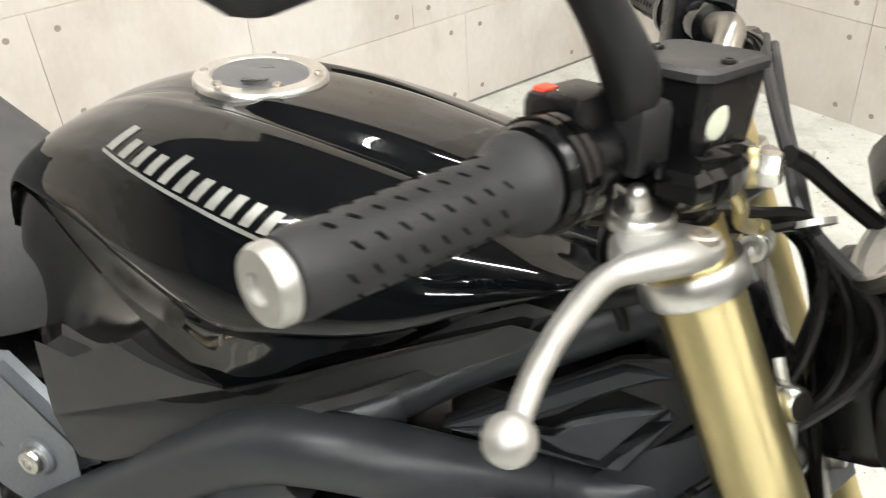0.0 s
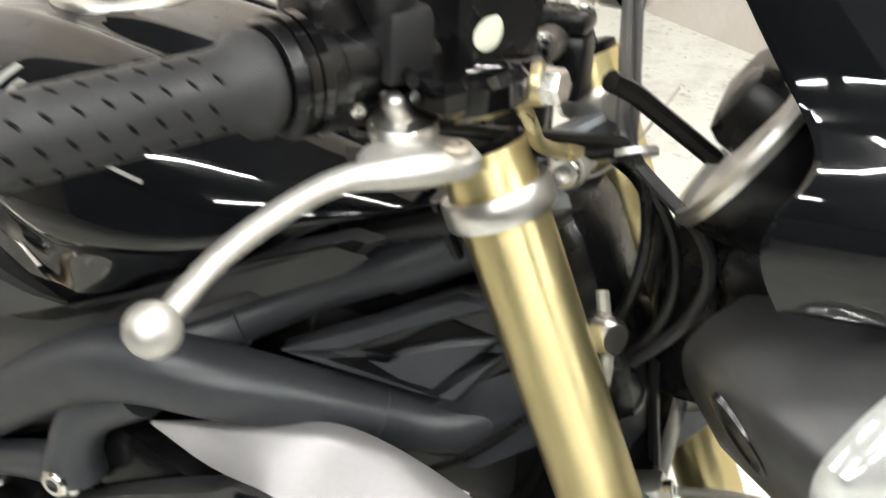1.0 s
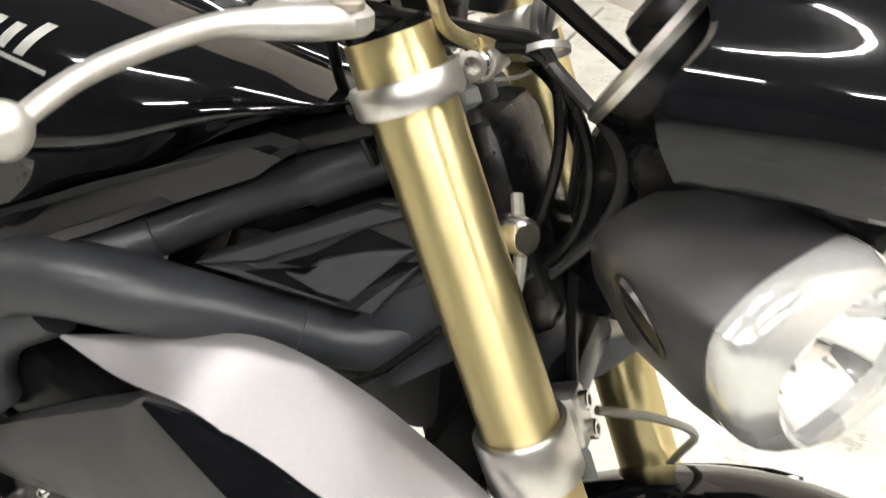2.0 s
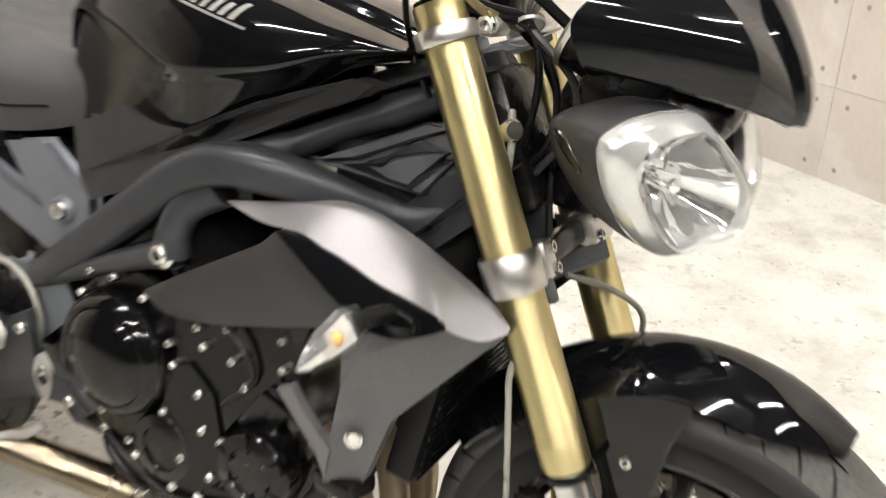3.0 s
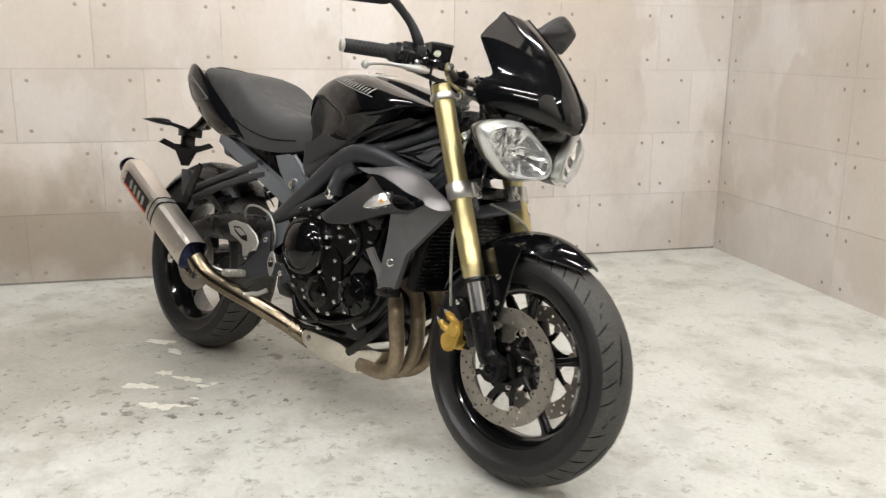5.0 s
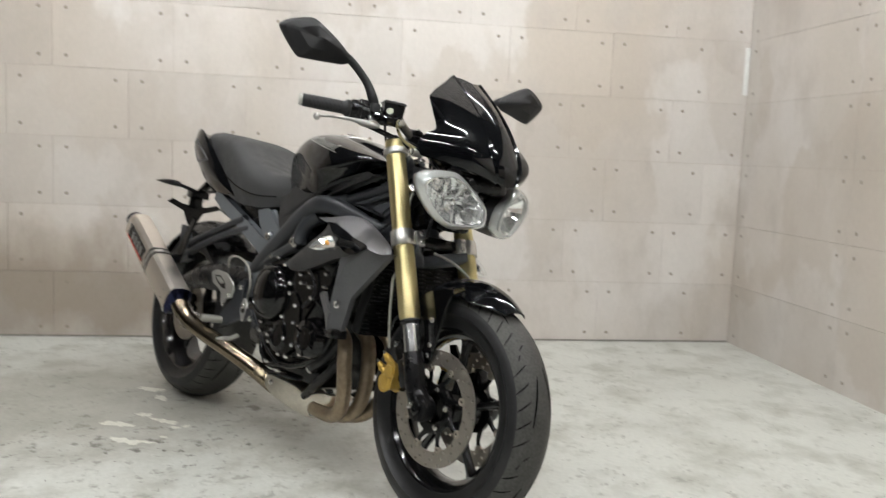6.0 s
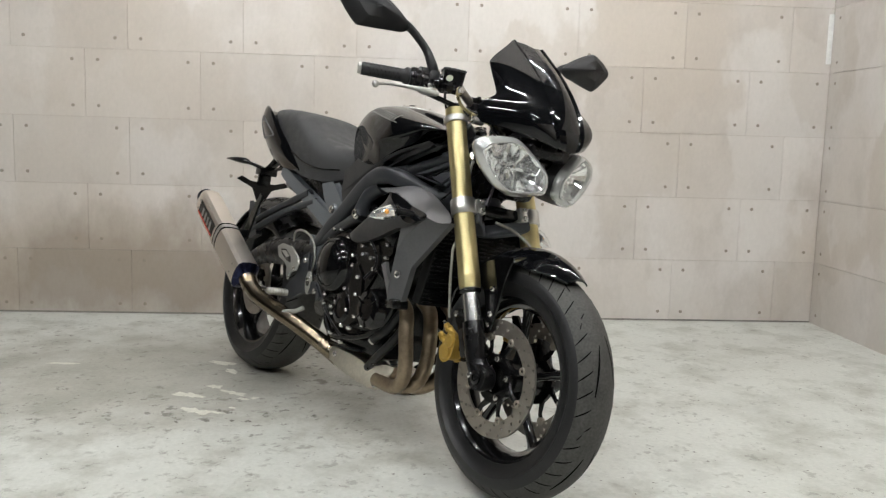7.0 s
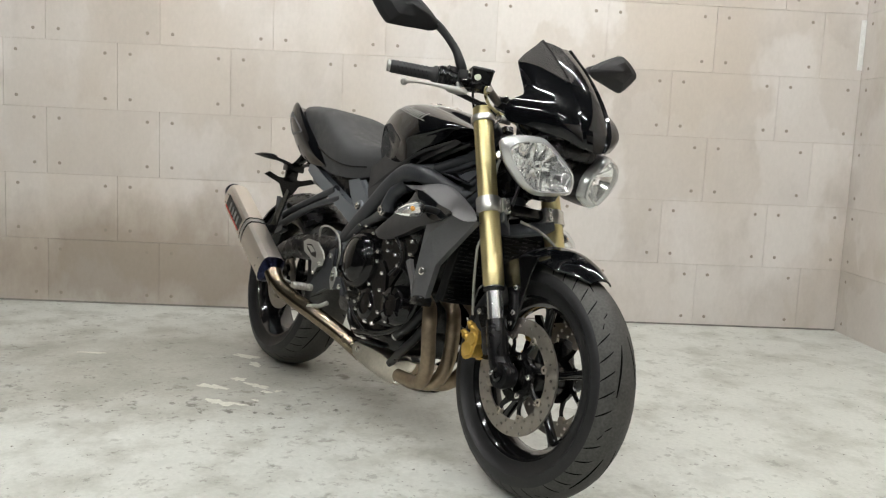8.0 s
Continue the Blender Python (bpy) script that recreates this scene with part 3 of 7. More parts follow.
def spokes(o, hub_r, rim_r, hub_w, count=5, phase=0.3):
    """Single cast spokes with a slim waist, flared where they meet hub and rim."""
    geos = []
    for i in range(count):
        a = phase + 2 * math.pi * i / count
        e, f = V3(math.cos(a), 0, math.sin(a)), V3(-math.sin(a), 0, math.cos(a))
        rings = []
        for t, w, h in ((0.0, 0.022, 0.020), (0.10, 0.014, 0.017), (0.30, 0.0105, 0.014), (0.62, 0.010, 0.012), (0.84, 0.013, 0.012), (0.94, 0.022, 0.013), (1.0, 0.040, 0.014)):
            c = o + (hub_r + (rim_r + 0.004 - hub_r) * t) * e
            rings.append([c + f * w * math.cos(q) * (1 if abs(math.cos(q)) > 0.3 else 0.6) + V3(0, h * math.sin(q), 0) for q in np.linspace(0, 2 * math.pi, 10, endpoint=False)])
        geos.append(loft(rings))
    return geos


def wheel(name, o, rad, half, bead, rh, hub_w, place, label):
    w = place(name, lathe(rim_profile(bead, rh), o, YAX, 72, closed=True), M_RIM, bike, label)
    t = place("tyre", lathe(tyre_profile(rad, half, bead, rh), o, YAX, 96, closed=True), M_TYRE, w, "black road tyre with curved tread grooves")
    t.data.materials.append(M_CROWN)
    for f in t.data.polygons:
        if abs(f.center[1] - o[1]) < half * 0.90 and math.hypot(f.center[0] - o[0], f.center[2] - o[2]) > bead + 0.03:
            f.material_index = 1
    for g in grooves(rad, half, bead, o, 42):
        place("tread_groove", g, M_GROOVE, w)
    for g in spokes(o, 0.035, bead - 0.018, hub_w):
        place("spoke", g, M_RIM, w)
    place("hub", lathe([(0.02, -hub_w), (0.045, -hub_w), (0.048, -hub_w + 0.01), (0.040, 0), (0.048, hub_w - 0.01), (0.045, hub_w), (0.02, hub_w)], o, YAX, 28), M_ENGINE, w)
    return w


front_wheel = wheel("front_wheel", AXF, 0.286, 0.060, 0.196, 0.045, 0.05, fpart, "gloss black cast five-spoke front wheel")
rear_wheel = wheel("rear_wheel", AXR, 0.305, 0.088, 0.212, 0.070, 0.06, part, "gloss black cast five-spoke rear wheel")


def disc(o, y, r0, r1, thick, place, parent, carrier_r, n=60):
    c = V3(o[0], y, o[2])
    d = place("brake_disc", pit_ring(r0, r1, thick, c, YAX, n, 3, lambda i, j: (i + 2 * j) % 3 == 0), M_DISC, parent, "drilled steel brake disc")
    place("carrier", lathe([(0.036, -0.005), (0.058, -0.005), (0.058, 0.005), (0.036, 0.005)], c, YAX, 24, closed=True), M_ENGINE, d, "black disc carrier")
    for i in range(8):
        a = 2 * math.pi * (i + 0.5) / 8
        e = V3(math.cos(a), 0, math.sin(a))
        f = V3(math.cos(a + 0.28), 0, math.sin(a + 0.28))
        place("carrier_arm", tube([c + 0.05 * f, c + 0.8 * carrier_r * e, c + carrier_r * e], [0.010, 0.007, 0.008], 6, 3, flat=0.5, up=(0, 1, 0)), M_ENGINE, d)
    s = -1 if y < 0 else 1
    for i in range(8):
        a = 2 * math.pi * (i + 0.5) / 8
        e = V3(math.cos(a), 0, math.sin(a))
        place("bobbin", lathe([(0.0095, -0.005), (0.0095, 0.004), (0.008, 0.005), (0.004, 0.005), (0.0035, 0.001)], c + (r0 - 0.002) * e, s * YAX, 14), M_RUST, d)
    for i in range(5):
        a = 2 * math.pi * i / 5 + 0.2
        e = V3(math.cos(a), 0, math.sin(a))
        place("disc_bolt", bolt(c + 0.047 * e + s * 0.005 * YAX, s * YAX, 0.0075, 0.006), M_STEEL, d)
    return d


for sy in (-1, 1):
    disc(AXF, 0.068 * sy, 0.101, 0.139, 0.005, fpart, front_wheel, 0.098)
disc(AXR, -0.068, 0.075, 0.110, 0.005, part, rear_wheel, 0.074, 36)

# --- forks and yokes ---
for sy in (-1, 1):
    y = 0.108 * sy
    top, low = leg(0.918, y), leg(0.478, y)
    fork = part("fork_leg", lathe([(0.0238, 0.001), (0.0252, 0), (0.0255, 0.002), (0.0255, 0.27), (0.0262, 0.30), (0.0268, 0.440), (0.0274, 0.442), (0.0274, 0.448), (0.0268, 0.450), (0.0268, 0.468), (0.0240, 0.475)], (0, 0, 0), (0, 0, 1), 48), M_GOLD, bike, "gold anodised fork tube")
    fork.matrix_basis = Matrix.Translation(top) @ Vector((0, 0, 1)).rotation_difference(Vector(FD)).to_matrix().to_4x4()
    fpart("fork_cap", join(lathe([(0.0235, 0.002), (0.0235, -0.004), (0.019, -0.006)], top, FD, 32), lathe([(0.011, -0.005), (0.011, -0.016), (0.006, -0.018)], top, FD, 6)), M_ENGINE, fork, "black fork top cap")
    fpart("stanchion", lathe([(0.0205, 0.46), (0.0205, 0.575)], top, FD, 32), M_HARDCHROME, fork, "chromed inner fork tube")
    lo = leg(0.40, y)
    fpart("dust_seal", lathe([(0.0262, 0), (0.0268, 0.004), (0.022, 0.010)], low, FD, 32), M_ENGINE, fork)
    foot = join(tube([leg(0.405, y), leg(0.37, y), leg(0.315, y), leg(0.29, y) + V3(0.006, 0, 0)], [0.0245, 0.026, 0.024, 0.021], 20, 4),
                tube([leg(0.325, y) + V3(0, 0, 0), AXF + V3(0, y - 0.004 * sy, 0)], [0.021, 0.026], 16, 1),
                lathe([(0.030, -0.018), (0.032, -0.012), (0.032, 0.012), (0.030, 0.018)], AXF + V3(0, y, 0), YAX, 24),
                rbox(tuple(leg(0.345, y) + V3(-0.035, 0, 0.01)), (0.05, 0.016, 0.07), 0.006, (0, -23, 0)))
    fpart("fork_bottom", foot, M_SATIN, fork, "black cast fork foot")
    fpart("axle_end", lathe([(0.016, 0), (0.016, 0.006), (0.012, 0.008), (0.008, 0.008), (0.007, 0.002)], AXF + V3(0, y + 0.016 * sy, 0), sy * YAX, 20), M_ENGINE, fork)
    fpart("pinch_bolt", bolt(leg(0.288, y) + V3(-0.004, 0.018 * sy, 0), sy * YAX, 0.008, 0.008), M_STEEL, fork)



def yoke(z, h, thick, name, label):
    """A clamp ring round each leg and the bridge between them."""
    c = leg(z)
    rings = [lathe([(0.0262, -h / 2), (0.0303, -h / 2), (0.0315, -h / 2 + 0.002), (0.0315, h / 2 - 0.002), (0.0303, h / 2), (0.0262, h / 2)], leg(z, 0.108 * s), FD, 36, closed=True) for s in (-1, 1)]
    outline = [(-0.085, 0.02), (-0.05, -0.005), (0.0, -0.058), (0.05, -0.005), (0.085, 0.02), (0.085, -0.022), (0.04, -0.065), (0.0, -0.085), (-0.04, -0.065), (-0.085, -0.022)]
    bridge = slab([(a, b + 0.01) for a, b in outline], c + FD * (thick / 2), (0, 1, 0), tuple(FN), thick, 0.004)
    y_ = fpart(name, rings[0], M_ALU, bike, label)
    fpart("clamp_ring", rings[1], M_ALU, y_)
    fpart("yoke_bridge", bridge, M_SUBFR, y_, "dark cast bridge")
    return y_


top_yoke = yoke(0.889, 0.017, 0.016, "top_yoke", "silver cast top fork clamp")
low_yoke = yoke(0.672, 0.040, 0.030, "lower_yoke", "silver cast lower fork clamp")
for sy in (-1, 1):
    cb = leg(0.889, 0.108 * sy) + FN * 0.031 + V3(0, -0.044 * sy, 0)
    fpart("pinch_lug", lathe([(0.0110, -0.018), (0.0118, -0.016), (0.0118, 0.013), (0.0108, 0.015)], cb, sy * YAX, 20), M_ALU, top_yoke)
    fpart("pinch_bolt", lathe([(0.0098, 0.013), (0.0098, 0.021), (0.0085, 0.0225), (0.0052, 0.0225), (0.005, 0.015), (0.0003, 0.015)], cb, sy * YAX, 18), M_STEEL, top_yoke)
    c2 = leg(0.672, 0.108 * sy) + FN * 0.014 + V3(0, -0.036 * sy, 0)
    fpart("pinch_lug", rbox(tuple(c2), (0.030, 0.026, 0.040), 0.005, (0, -23, 0)), M_ALU, low_yoke, "cast pinch lug")
    for dz in (-0.011, 0.011):
        fpart("pinch_bolt", lathe([(0.0068, 0.0), (0.0068, 0.005), (0.0060, 0.006), (0.0036, 0.006), (0.0034, 0.002), (0.0003, 0.002)], c2 + FN * 0.0145 + FD * dz, FN, 16), M_STEEL, low_yoke)
fpart("yoke_bar", rbox(tuple(leg(0.672) + FN * 0.006), (0.024, 0.122, 0.028), 0.006, (0, -23, 0)), M_ENGINE, low_yoke, "dark cast cross bar")
part("steering_head", tube([axis_o - Vector(FD) * 0.19, axis_o + Vector(FD) * 0.02], 0.036, 24, 1), M_FRAME, bike, "matt black steering head")
fpart("stem_nut", lathe([(0.018, 0.0), (0.018, 0.014), (0.012, 0.018), (0.009, 0.018), (0.008, 0.008)], leg(0.881) - FN * 0.032 - FD * 0.009, -FD, 24), M_STEEL, top_yoke)

# --- front mudguard ---
rings = []
for t in np.linspace(60, 150, 26):
    a = radians(t)
    r = 0.3005 + 0.012 * math.sin(math.pi * min(1, (t - 60) / 60)) + 0.0003 * max(0, t - 110)
    wv = 0.070 * min(1.0, 0.45 + (t - 60) / 26, 0.72 + (150 - t) / 40)
    ring = []
    for k in np.linspace(-1, 1, 13):
        rr = r + 0.004 - 0.040 * abs(k) ** 2.6 * min(1, 0.3 + (t - 60) / 25) + (0.003 if abs(k) < 0.2 else 0)
        ring.append(AXF + V3(rr * math.cos(a), wv * k, rr * math.sin(a)))
    for k in np.linspace(1, -1, 13):
        rr = r - 0.040 * abs(k) ** 2.6 * min(1, 0.3 + (t - 60) / 25)
        ring.append(AXF + V3(rr * math.cos(a), wv * k * 0.97, rr * math.sin(a)))
    rings.append(ring)
mudguard = fpart("front_mudguard", loft(rings), M_GLOSS, bike, "gloss black front mudguard")
for sy in (-1, 1):
    o = V3(AXF[0], 0.074 * sy, AXF[2])
    fpart("mudguard_stay", slab([(-0.150, 0.215), (-0.085, 0.268), (0.005, 0.288), (-0.006, 0.235), (-0.018, 0.165), (-0.032, 0.105), (-0.060, 0.105), (-0.066, 0.165), (-0.090, 0.205)], o - V3(0, 0.002, 0), (1, 0, 0), (0, 0, 1), 0.006, 0.002, 3), M_ENGINE2, mudguard)
    for bx, bz in ((-0.040, 0.145), (-0.046, 0.205), (-0.044, 0.118)):
        fpart("stay_bolt", bolt(o + V3(bx, 0.006 * sy, bz), sy * YAX, 0.0075, 0.006), M_STEEL, mudguard)

# --- brake calipers: gold sliding two-piston ---
for sy in (-1, 1):
    outline = [(0.505, 0.320), (0.511, 0.299), (0.525, 0.295), (0.543, 0.304), (0.549, 0.325), (0.552, 0.345), (0.551, 0.359), (0.538, 0.365), (0.528, 0.360), (0.520, 0.336)]

    def side(p, y):
        return V3(p[0], y * sy, p[1])

    body = [slab(outline, side((0, 0), 0.114), (1, 0, 0), (0, 0, 1), 0.040 * sy, 0.005 * sy, 2)]
    for c, r in (((0.527, 0.317), 0.0195), ((0.538, 0.344), 0.0170)):
        body.append(lathe([(r, -0.02), (r, 0.001), (r * 0.86, 0.005), (r * 0.4, 0.007), (0.0005, 0.007)], side(c, 0.114), (0, sy, 0), 24))
    for a, c in (((0.506, 0.380), (0.540, 0.358)), ((0.487, 0.355), (0.524, 0.330))):
        body.append(tube([side(a, 0.108), side(c, 0.104)], [0.0075, 0.0100], 14, 1))
        body.append(tube([side((a[0] * 0.72 + c[0] * 0.28, a[1] * 0.72 + c[1] * 0.28), 0.107), side((a[0] * 0.6 + c[0] * 0.4, a[1] * 0.6 + c[1] * 0.4), 0.107)], 0.0105, 14, 1))
    cal = fpart("brake_caliper", join(*body), M_CALIPER, bike, "gold painted brake caliper")
    for a in ((0.506, 0.380), (0.487, 0.355)):
        fpart("bleed_nipple", lathe([(0.0055, -0.004), (0.0055, 0.006), (0.003, 0.007), (0.003, 0.014)], side(a, 0.108), unit(V3(-0.034, 0, 0.022)), 8), M_STEEL, cal)
    fpart("brake_pad", slab([(0.512, 0.300), (0.560, 0.300), (0.566, 0.350), (0.520, 0.352)], side((0, 0), 0.078), (1, 0, 0), (0, 0, 1), 0.005 * sy, 0.001 * sy), M_ENGINE, cal)
    fpart("caliper_bracket", slab([(0.520, 0.420), (0.540, 0.424), (0.575, 0.385), (0.600, 0.355), (0.590, 0.325), (0.560, 0.328), (0.552, 0.370), (0.530, 0.395)], side((0, 0), 0.098), (1, 0, 0), (0, 0, 1), 0.014 * sy, 0.003 * sy), M_ENGINE, cal)
    for c in ((0.531, 0.413), (0.571, 0.345)):
        fpart("caliper_bolt", bolt(side(c, 0.097), sy * YAX, 0.0090, 0.010), M_STEEL, cal)

# --- handlebar, grips and controls ---
GDIR = unit(V3(0.41, 0.91, 0.03))             # along the right grip, inwards
END = V3(0.280, -0.356, 0.971)
SET = V3(0.0055, 0.0100, 0.0030)              # the whole cluster of controls, set in on the bar
for sy in (-1, 1):
    def flip(g):
        """Sets a control in its place on the bar, on this side."""
        g = (np.asarray(g[0]) + SET, g[1])
        return g if sy < 0 else mir(g)

    e, d = END, GDIR
    inner = e + d * 0.127
    grip_prof = [(0.0125, 0.004), (0.0155, 0.005), (0.0165, 0.010), (0.0162, 0.020), (0.0168, 0.060), (0.0165, 0.105), (0.0175, 0.112), (0.022, 0.117), (0.0225, 0.123), (0.020, 0.127), (0.012, 0.128)]
    grip = fpart("grip", flip(lathe(grip_prof, e, d, 36)), M_RUBBER, bike, "black ribbed rubber handlebar grip")
    ribs = []
    a_, b_ = unit(np.cross(d, V3(0, 0, 1))), None
    b_ = np.cross(d, a_)
    for row in range(10):
        th = 2 * math.pi * row / 10
        for k in range(8):
            c = e + d * (0.022 + 0.0105 * k + (0.005 if row % 2 else 0))
            rad = 0.0167
            ribs.append(tube([c + rad * (math.cos(th + q) * a_ + math.sin(th + q) * b_) + d * q * 0.012 for q in (-0.11, 0, 0.11)], 0.0008, 5, 1))
    fpart("grip_pattern", flip(join(*ribs)), M_GROOVE, grip)
    cap = fpart("bar_end", flip(lathe([(0.0105, 0.006), (0.0150, 0.003), (0.0150, -0.001), (0.0135, -0.004), (0.006, -0.005), (0.0055, -0.002), (0.0005, -0.002)], e, d, 32)), M_CAST, grip, "silver bar end weight")
    # switch housing
    c = e + d * 0.150
    rot = (0, 0, math.degrees(math.atan2(d[1], d[0])))
    hub = fpart("switch_housing", flip(join(lathe([(0.012, -0.022), (0.023, -0.022), (0.0245, -0.019), (0.0245, -0.006), (0.022, -0.004), (0.021, 0.004), (0.0165, 0.008), (0.0165, 0.036), (0.012, 0.038)], c, d, 28),
                                              rbox(tuple(c + d * 0.017 - 0.009 * V3(0.91, -0.41, 0)), (0.038, 0.030, 0.060), 0.005, rot))), M_SATIN, bike, "black handlebar switch housing")
    fpart("kill_switch", flip(rbox(tuple(c + d * 0.008 + V3(-0.016, 0.006, 0.028)), (0.011, 0.010, 0.008), 0.003, rot)), M_RED if sy < 0 else M_SATIN, hub, "red stop switch" if sy < 0 else "")
    for bz in (0.022, -0.020):
        fpart("switch_screw", flip(bolt(c + d * (0.0245 + bz * 0.25) + 0.0055 * V3(0.91, -0.41, 0) + V3(0, 0, bz), (0.91, -0.41, 0), 0.0045, 0.003)), M_STEEL, hub)
    for q in (-0.014, -0.008):
        fpart("cable_collar", flip(lathe([(0.0235, q - 0.0022), (0.0262, q - 0.0022), (0.0262, q + 0.0022), (0.0235, q + 0.0022)], c, d, 28, closed=True)), M_ENGINE2, hub)
    # lever perch, lever, master cylinder
    perch = fpart("lever_perch", flip(join(lathe([(0.0115, -0.013), (0.019, -0.013), (0.020, 0), (0.019, 0.013), (0.0115, 0.013)], e + d * 0.205, d, 24),
                                             slab([(0.394, -0.195), (0.384, -0.191), (0.358, -0.170), (0.360, -0.150), (0.404, -0.135), (0.417, -0.150), (0.409, -0.178)], (0, 0, 0.951), (1, 0, 0), (0, 1, 0), 0.019, 0.004, 3),
                                             tube([(0.385, -0.165, 0.965), (0.402, -0.148, 0.962), (0.410, -0.126, 0.959)], [0.013, 0.013, 0.0115], 14, 4))), M_ENGINE2, bike, "black lever clamp and master cylinder")
    lev = fpart("lever", flip(join(tube([(0.402, -0.207, 0.940), (0.396, -0.217, 0.941), (0.386, -0.231, 0.942), (0.372, -0.252, 0.943), (0.365, -0.285, 0.941), (0.362, -0.318, 0.937), (0.362, -0.346, 0.930)],
                                         [0.0095, 0.0105, 0.0095, 0.0066, 0.0056, 0.0050, 0.0047], 14, 6, flat=0.75, up=(0, 0, 1)),
                                    ball((0.362, -0.351, 0.929), 0.0093, 18),
                                    slab([(0.413, -0.200), (0.408, -0.214), (0.394, -0.227), (0.374, -0.236), (0.364, -0.216), (0.368, -0.197), (0.386, -0.188), (0.404, -0.190)], (0, 0, 0.934), (1, 0, 0), (0, 1, 0), 0.012, 0.003, 3))), M_CAST, bike, "silver brake lever" if sy < 0 else "silver clutch lever")
    fpart("lever_pivot", flip(lathe([(0.0078, 0), (0.0078, 0.003), (0.0068, 0.004), (0.0035, 0.004), (0.003, 0.001), (0.0003, 0.001)], (0.403, -0.206, 0.9455), (0, 0, 1), 18)), M_RUST, lev)
    fpart("lever_adjuster", flip(join(lathe([(0.0150, 0.0), (0.0160, 0.002), (0.0160, 0.006), (0.0140, 0.009), (0.0090, 0.0105), (0.0005, 0.011)], (0.374, -0.196, 0.944), (0.05, -0.15, 1), 28),
                                           tube([(0.374, -0.196, 0.950), (0.373, -0.200, 0.958), (0.3725, -0.202, 0.962)], [0.0080, 0.0060, 0.0052], 14, 4, rounded=True))), M_ALU, lev, "polished span adjuster")
    fpart("clamp_foot", flip(slab([(0.350, -0.172), (0.366, -0.178), (0.380, -0.200), (0.398, -0.207), (0.404, -0.196), (0.398, -0.176), (0.384, -0.160), (0.360, -0.156)], (0, 0, 0.957), (1, 0, 0), (0, 1, 0), 0.016, 0.004)), M_ENGINE2, perch, "black faceted clamp foot", 20)
    fpart("clamp_rib", flip(tube([(0.353, -0.176, 0.975), (0.366, -0.187, 0.974), (0.382, -0.204, 0.973)], 0.0032, 8, 3)), M_ENGINE2, perch)
    # mirror
    base = V3(0.363, -0.190, 1.000)
    dx0, dy, dz = (0.0, 0.021, 0.016) if sy < 0 else (0.060, 0.040, 0.026)
    mirror = fpart("mirror_stem", flip(join(tube([base, base + V3(0.0, -0.010, 0.016), V3(0.346 + dx0 * 0.4, -0.220 + dy * 0.3, 1.045 + dz * 0.4), V3(0.325 + dx0 * 0.8, -0.268 + dy * 0.7, 1.080 + dz * 0.8), V3(0.317 + dx0, -0.308 + dy, 1.090 + dz)], [0.0130, 0.0128, 0.0105, 0.0105, 0.013], 16, 6),
                                       rbox(tuple(base + V3(0.003, 0.002, -0.016)), (0.026, 0.026, 0.034), 0.005, rot))), M_MATT, bike, "black mirror on a slanted stem")
    shape = [(-0.282, 1.082), (-0.318, 1.112), (-0.384, 1.147), (-0.410, 1.151), (-0.457, 1.134), (-0.482, 1.115), (-0.472, 1.095), (-0.430, 1.054), (-0.405, 1.050), (-0.336, 1.058), (-0.296, 1.064)]
    poly = np.array([(a + dy, c2 + dz) for a, c2 in smooth_path(shape, 3, closed=True)])
    cy, cz = poly.mean(0)
    rings = []
    for k, dx, up_ in ((0.95, -0.006, 0), (1.0, -0.002, 0), (1.0, 0.005, 0), (0.90, 0.014, 0.002), (0.55, 0.028, 0.004), (0.06, 0.034, 0.006)):
        rings.append([V3(0.312 + dx0 + dx + (yy - cy) * 0.10, cy + (yy - cy) * k, cz + (zz - cz) * k + up_) for yy, zz in poly])
    fpart("mirror_head", flip(loft(rings)), M_MATT, mirror, "black faceted mirror shell", 18)
    fpart("mirror_glass", flip(loft([[V3(0.312 + dx0 + h + (yy - cy) * 0.10, cy + (yy - cy) * 0.92, cz + (zz - cz) * 0.92) for yy, zz in poly] for h in (-0.0085, -0.0065)])), M_CHROME, mirror, "mirror glass")
bar_half = [END + SET + GDIR * 0.01, END + SET + GDIR * 0.20, V3(0.388, -0.120, 0.984), V3(0.386, -0.085, 0.962), V3(0.384, -0.05, 0.945), V3(0.384, 0.0, 0.944)]
fpart("handlebar", tube(bar_half + [V3(p[0], -p[1], p[2]) for p in bar_half[-2::-1]], 0.0112, 16, 5), M_BAR, bike, "grey anodised tapered handlebar")
for sy in (-1, 1):
    riser = fpart("bar_clamp", join(rbox((0.386, 0.045 * sy, 0.925), (0.042, 0.030, 0.045), 0.006), rbox((0.384, 0.045 * sy, 0.955), (0.044, 0.032, 0.016), 0.006)), M_SATIN, bike, "black handlebar clamp")
    for bx in (-0.015, 0.015):
        fpart("clamp_bolt", bolt((0.384 + bx, 0.045 * sy, 0.963), (0, 0, 1), 0.006, 0.004), M_STEEL, riser)

# brake fluid reservoir on the right bar
RES = V3(0.388, -0.132, 0.0)
rez = [(0.958, 0.0195, 0.0205), (0.965, 0.0225, 0.0240), (0.983, 0.0240, 0.0256), (1.005, 0.0258, 0.0276), (1.0095, 0.0258, 0.0276)]


def rect_ring(c, a, b, z, cut=0.004, ang=-25):
    m = pose(0, 0, 0, 0, 0, ang)
    out = []
    for sx, sy2, o1 in ((1, 1, 0), (-1, 1, 1), (-1, -1, 0), (1, -1, 1)):
        pts = [(sx * a, sy2 * (b - cut)), (sx * (a - cut), sy2 * b)]
        out += pts[::-1] if o1 else pts
    return [tuple(V3(c[0], c[1], z) + V3(*(m @ Vector((x, y, 0))))) for x, y in out]


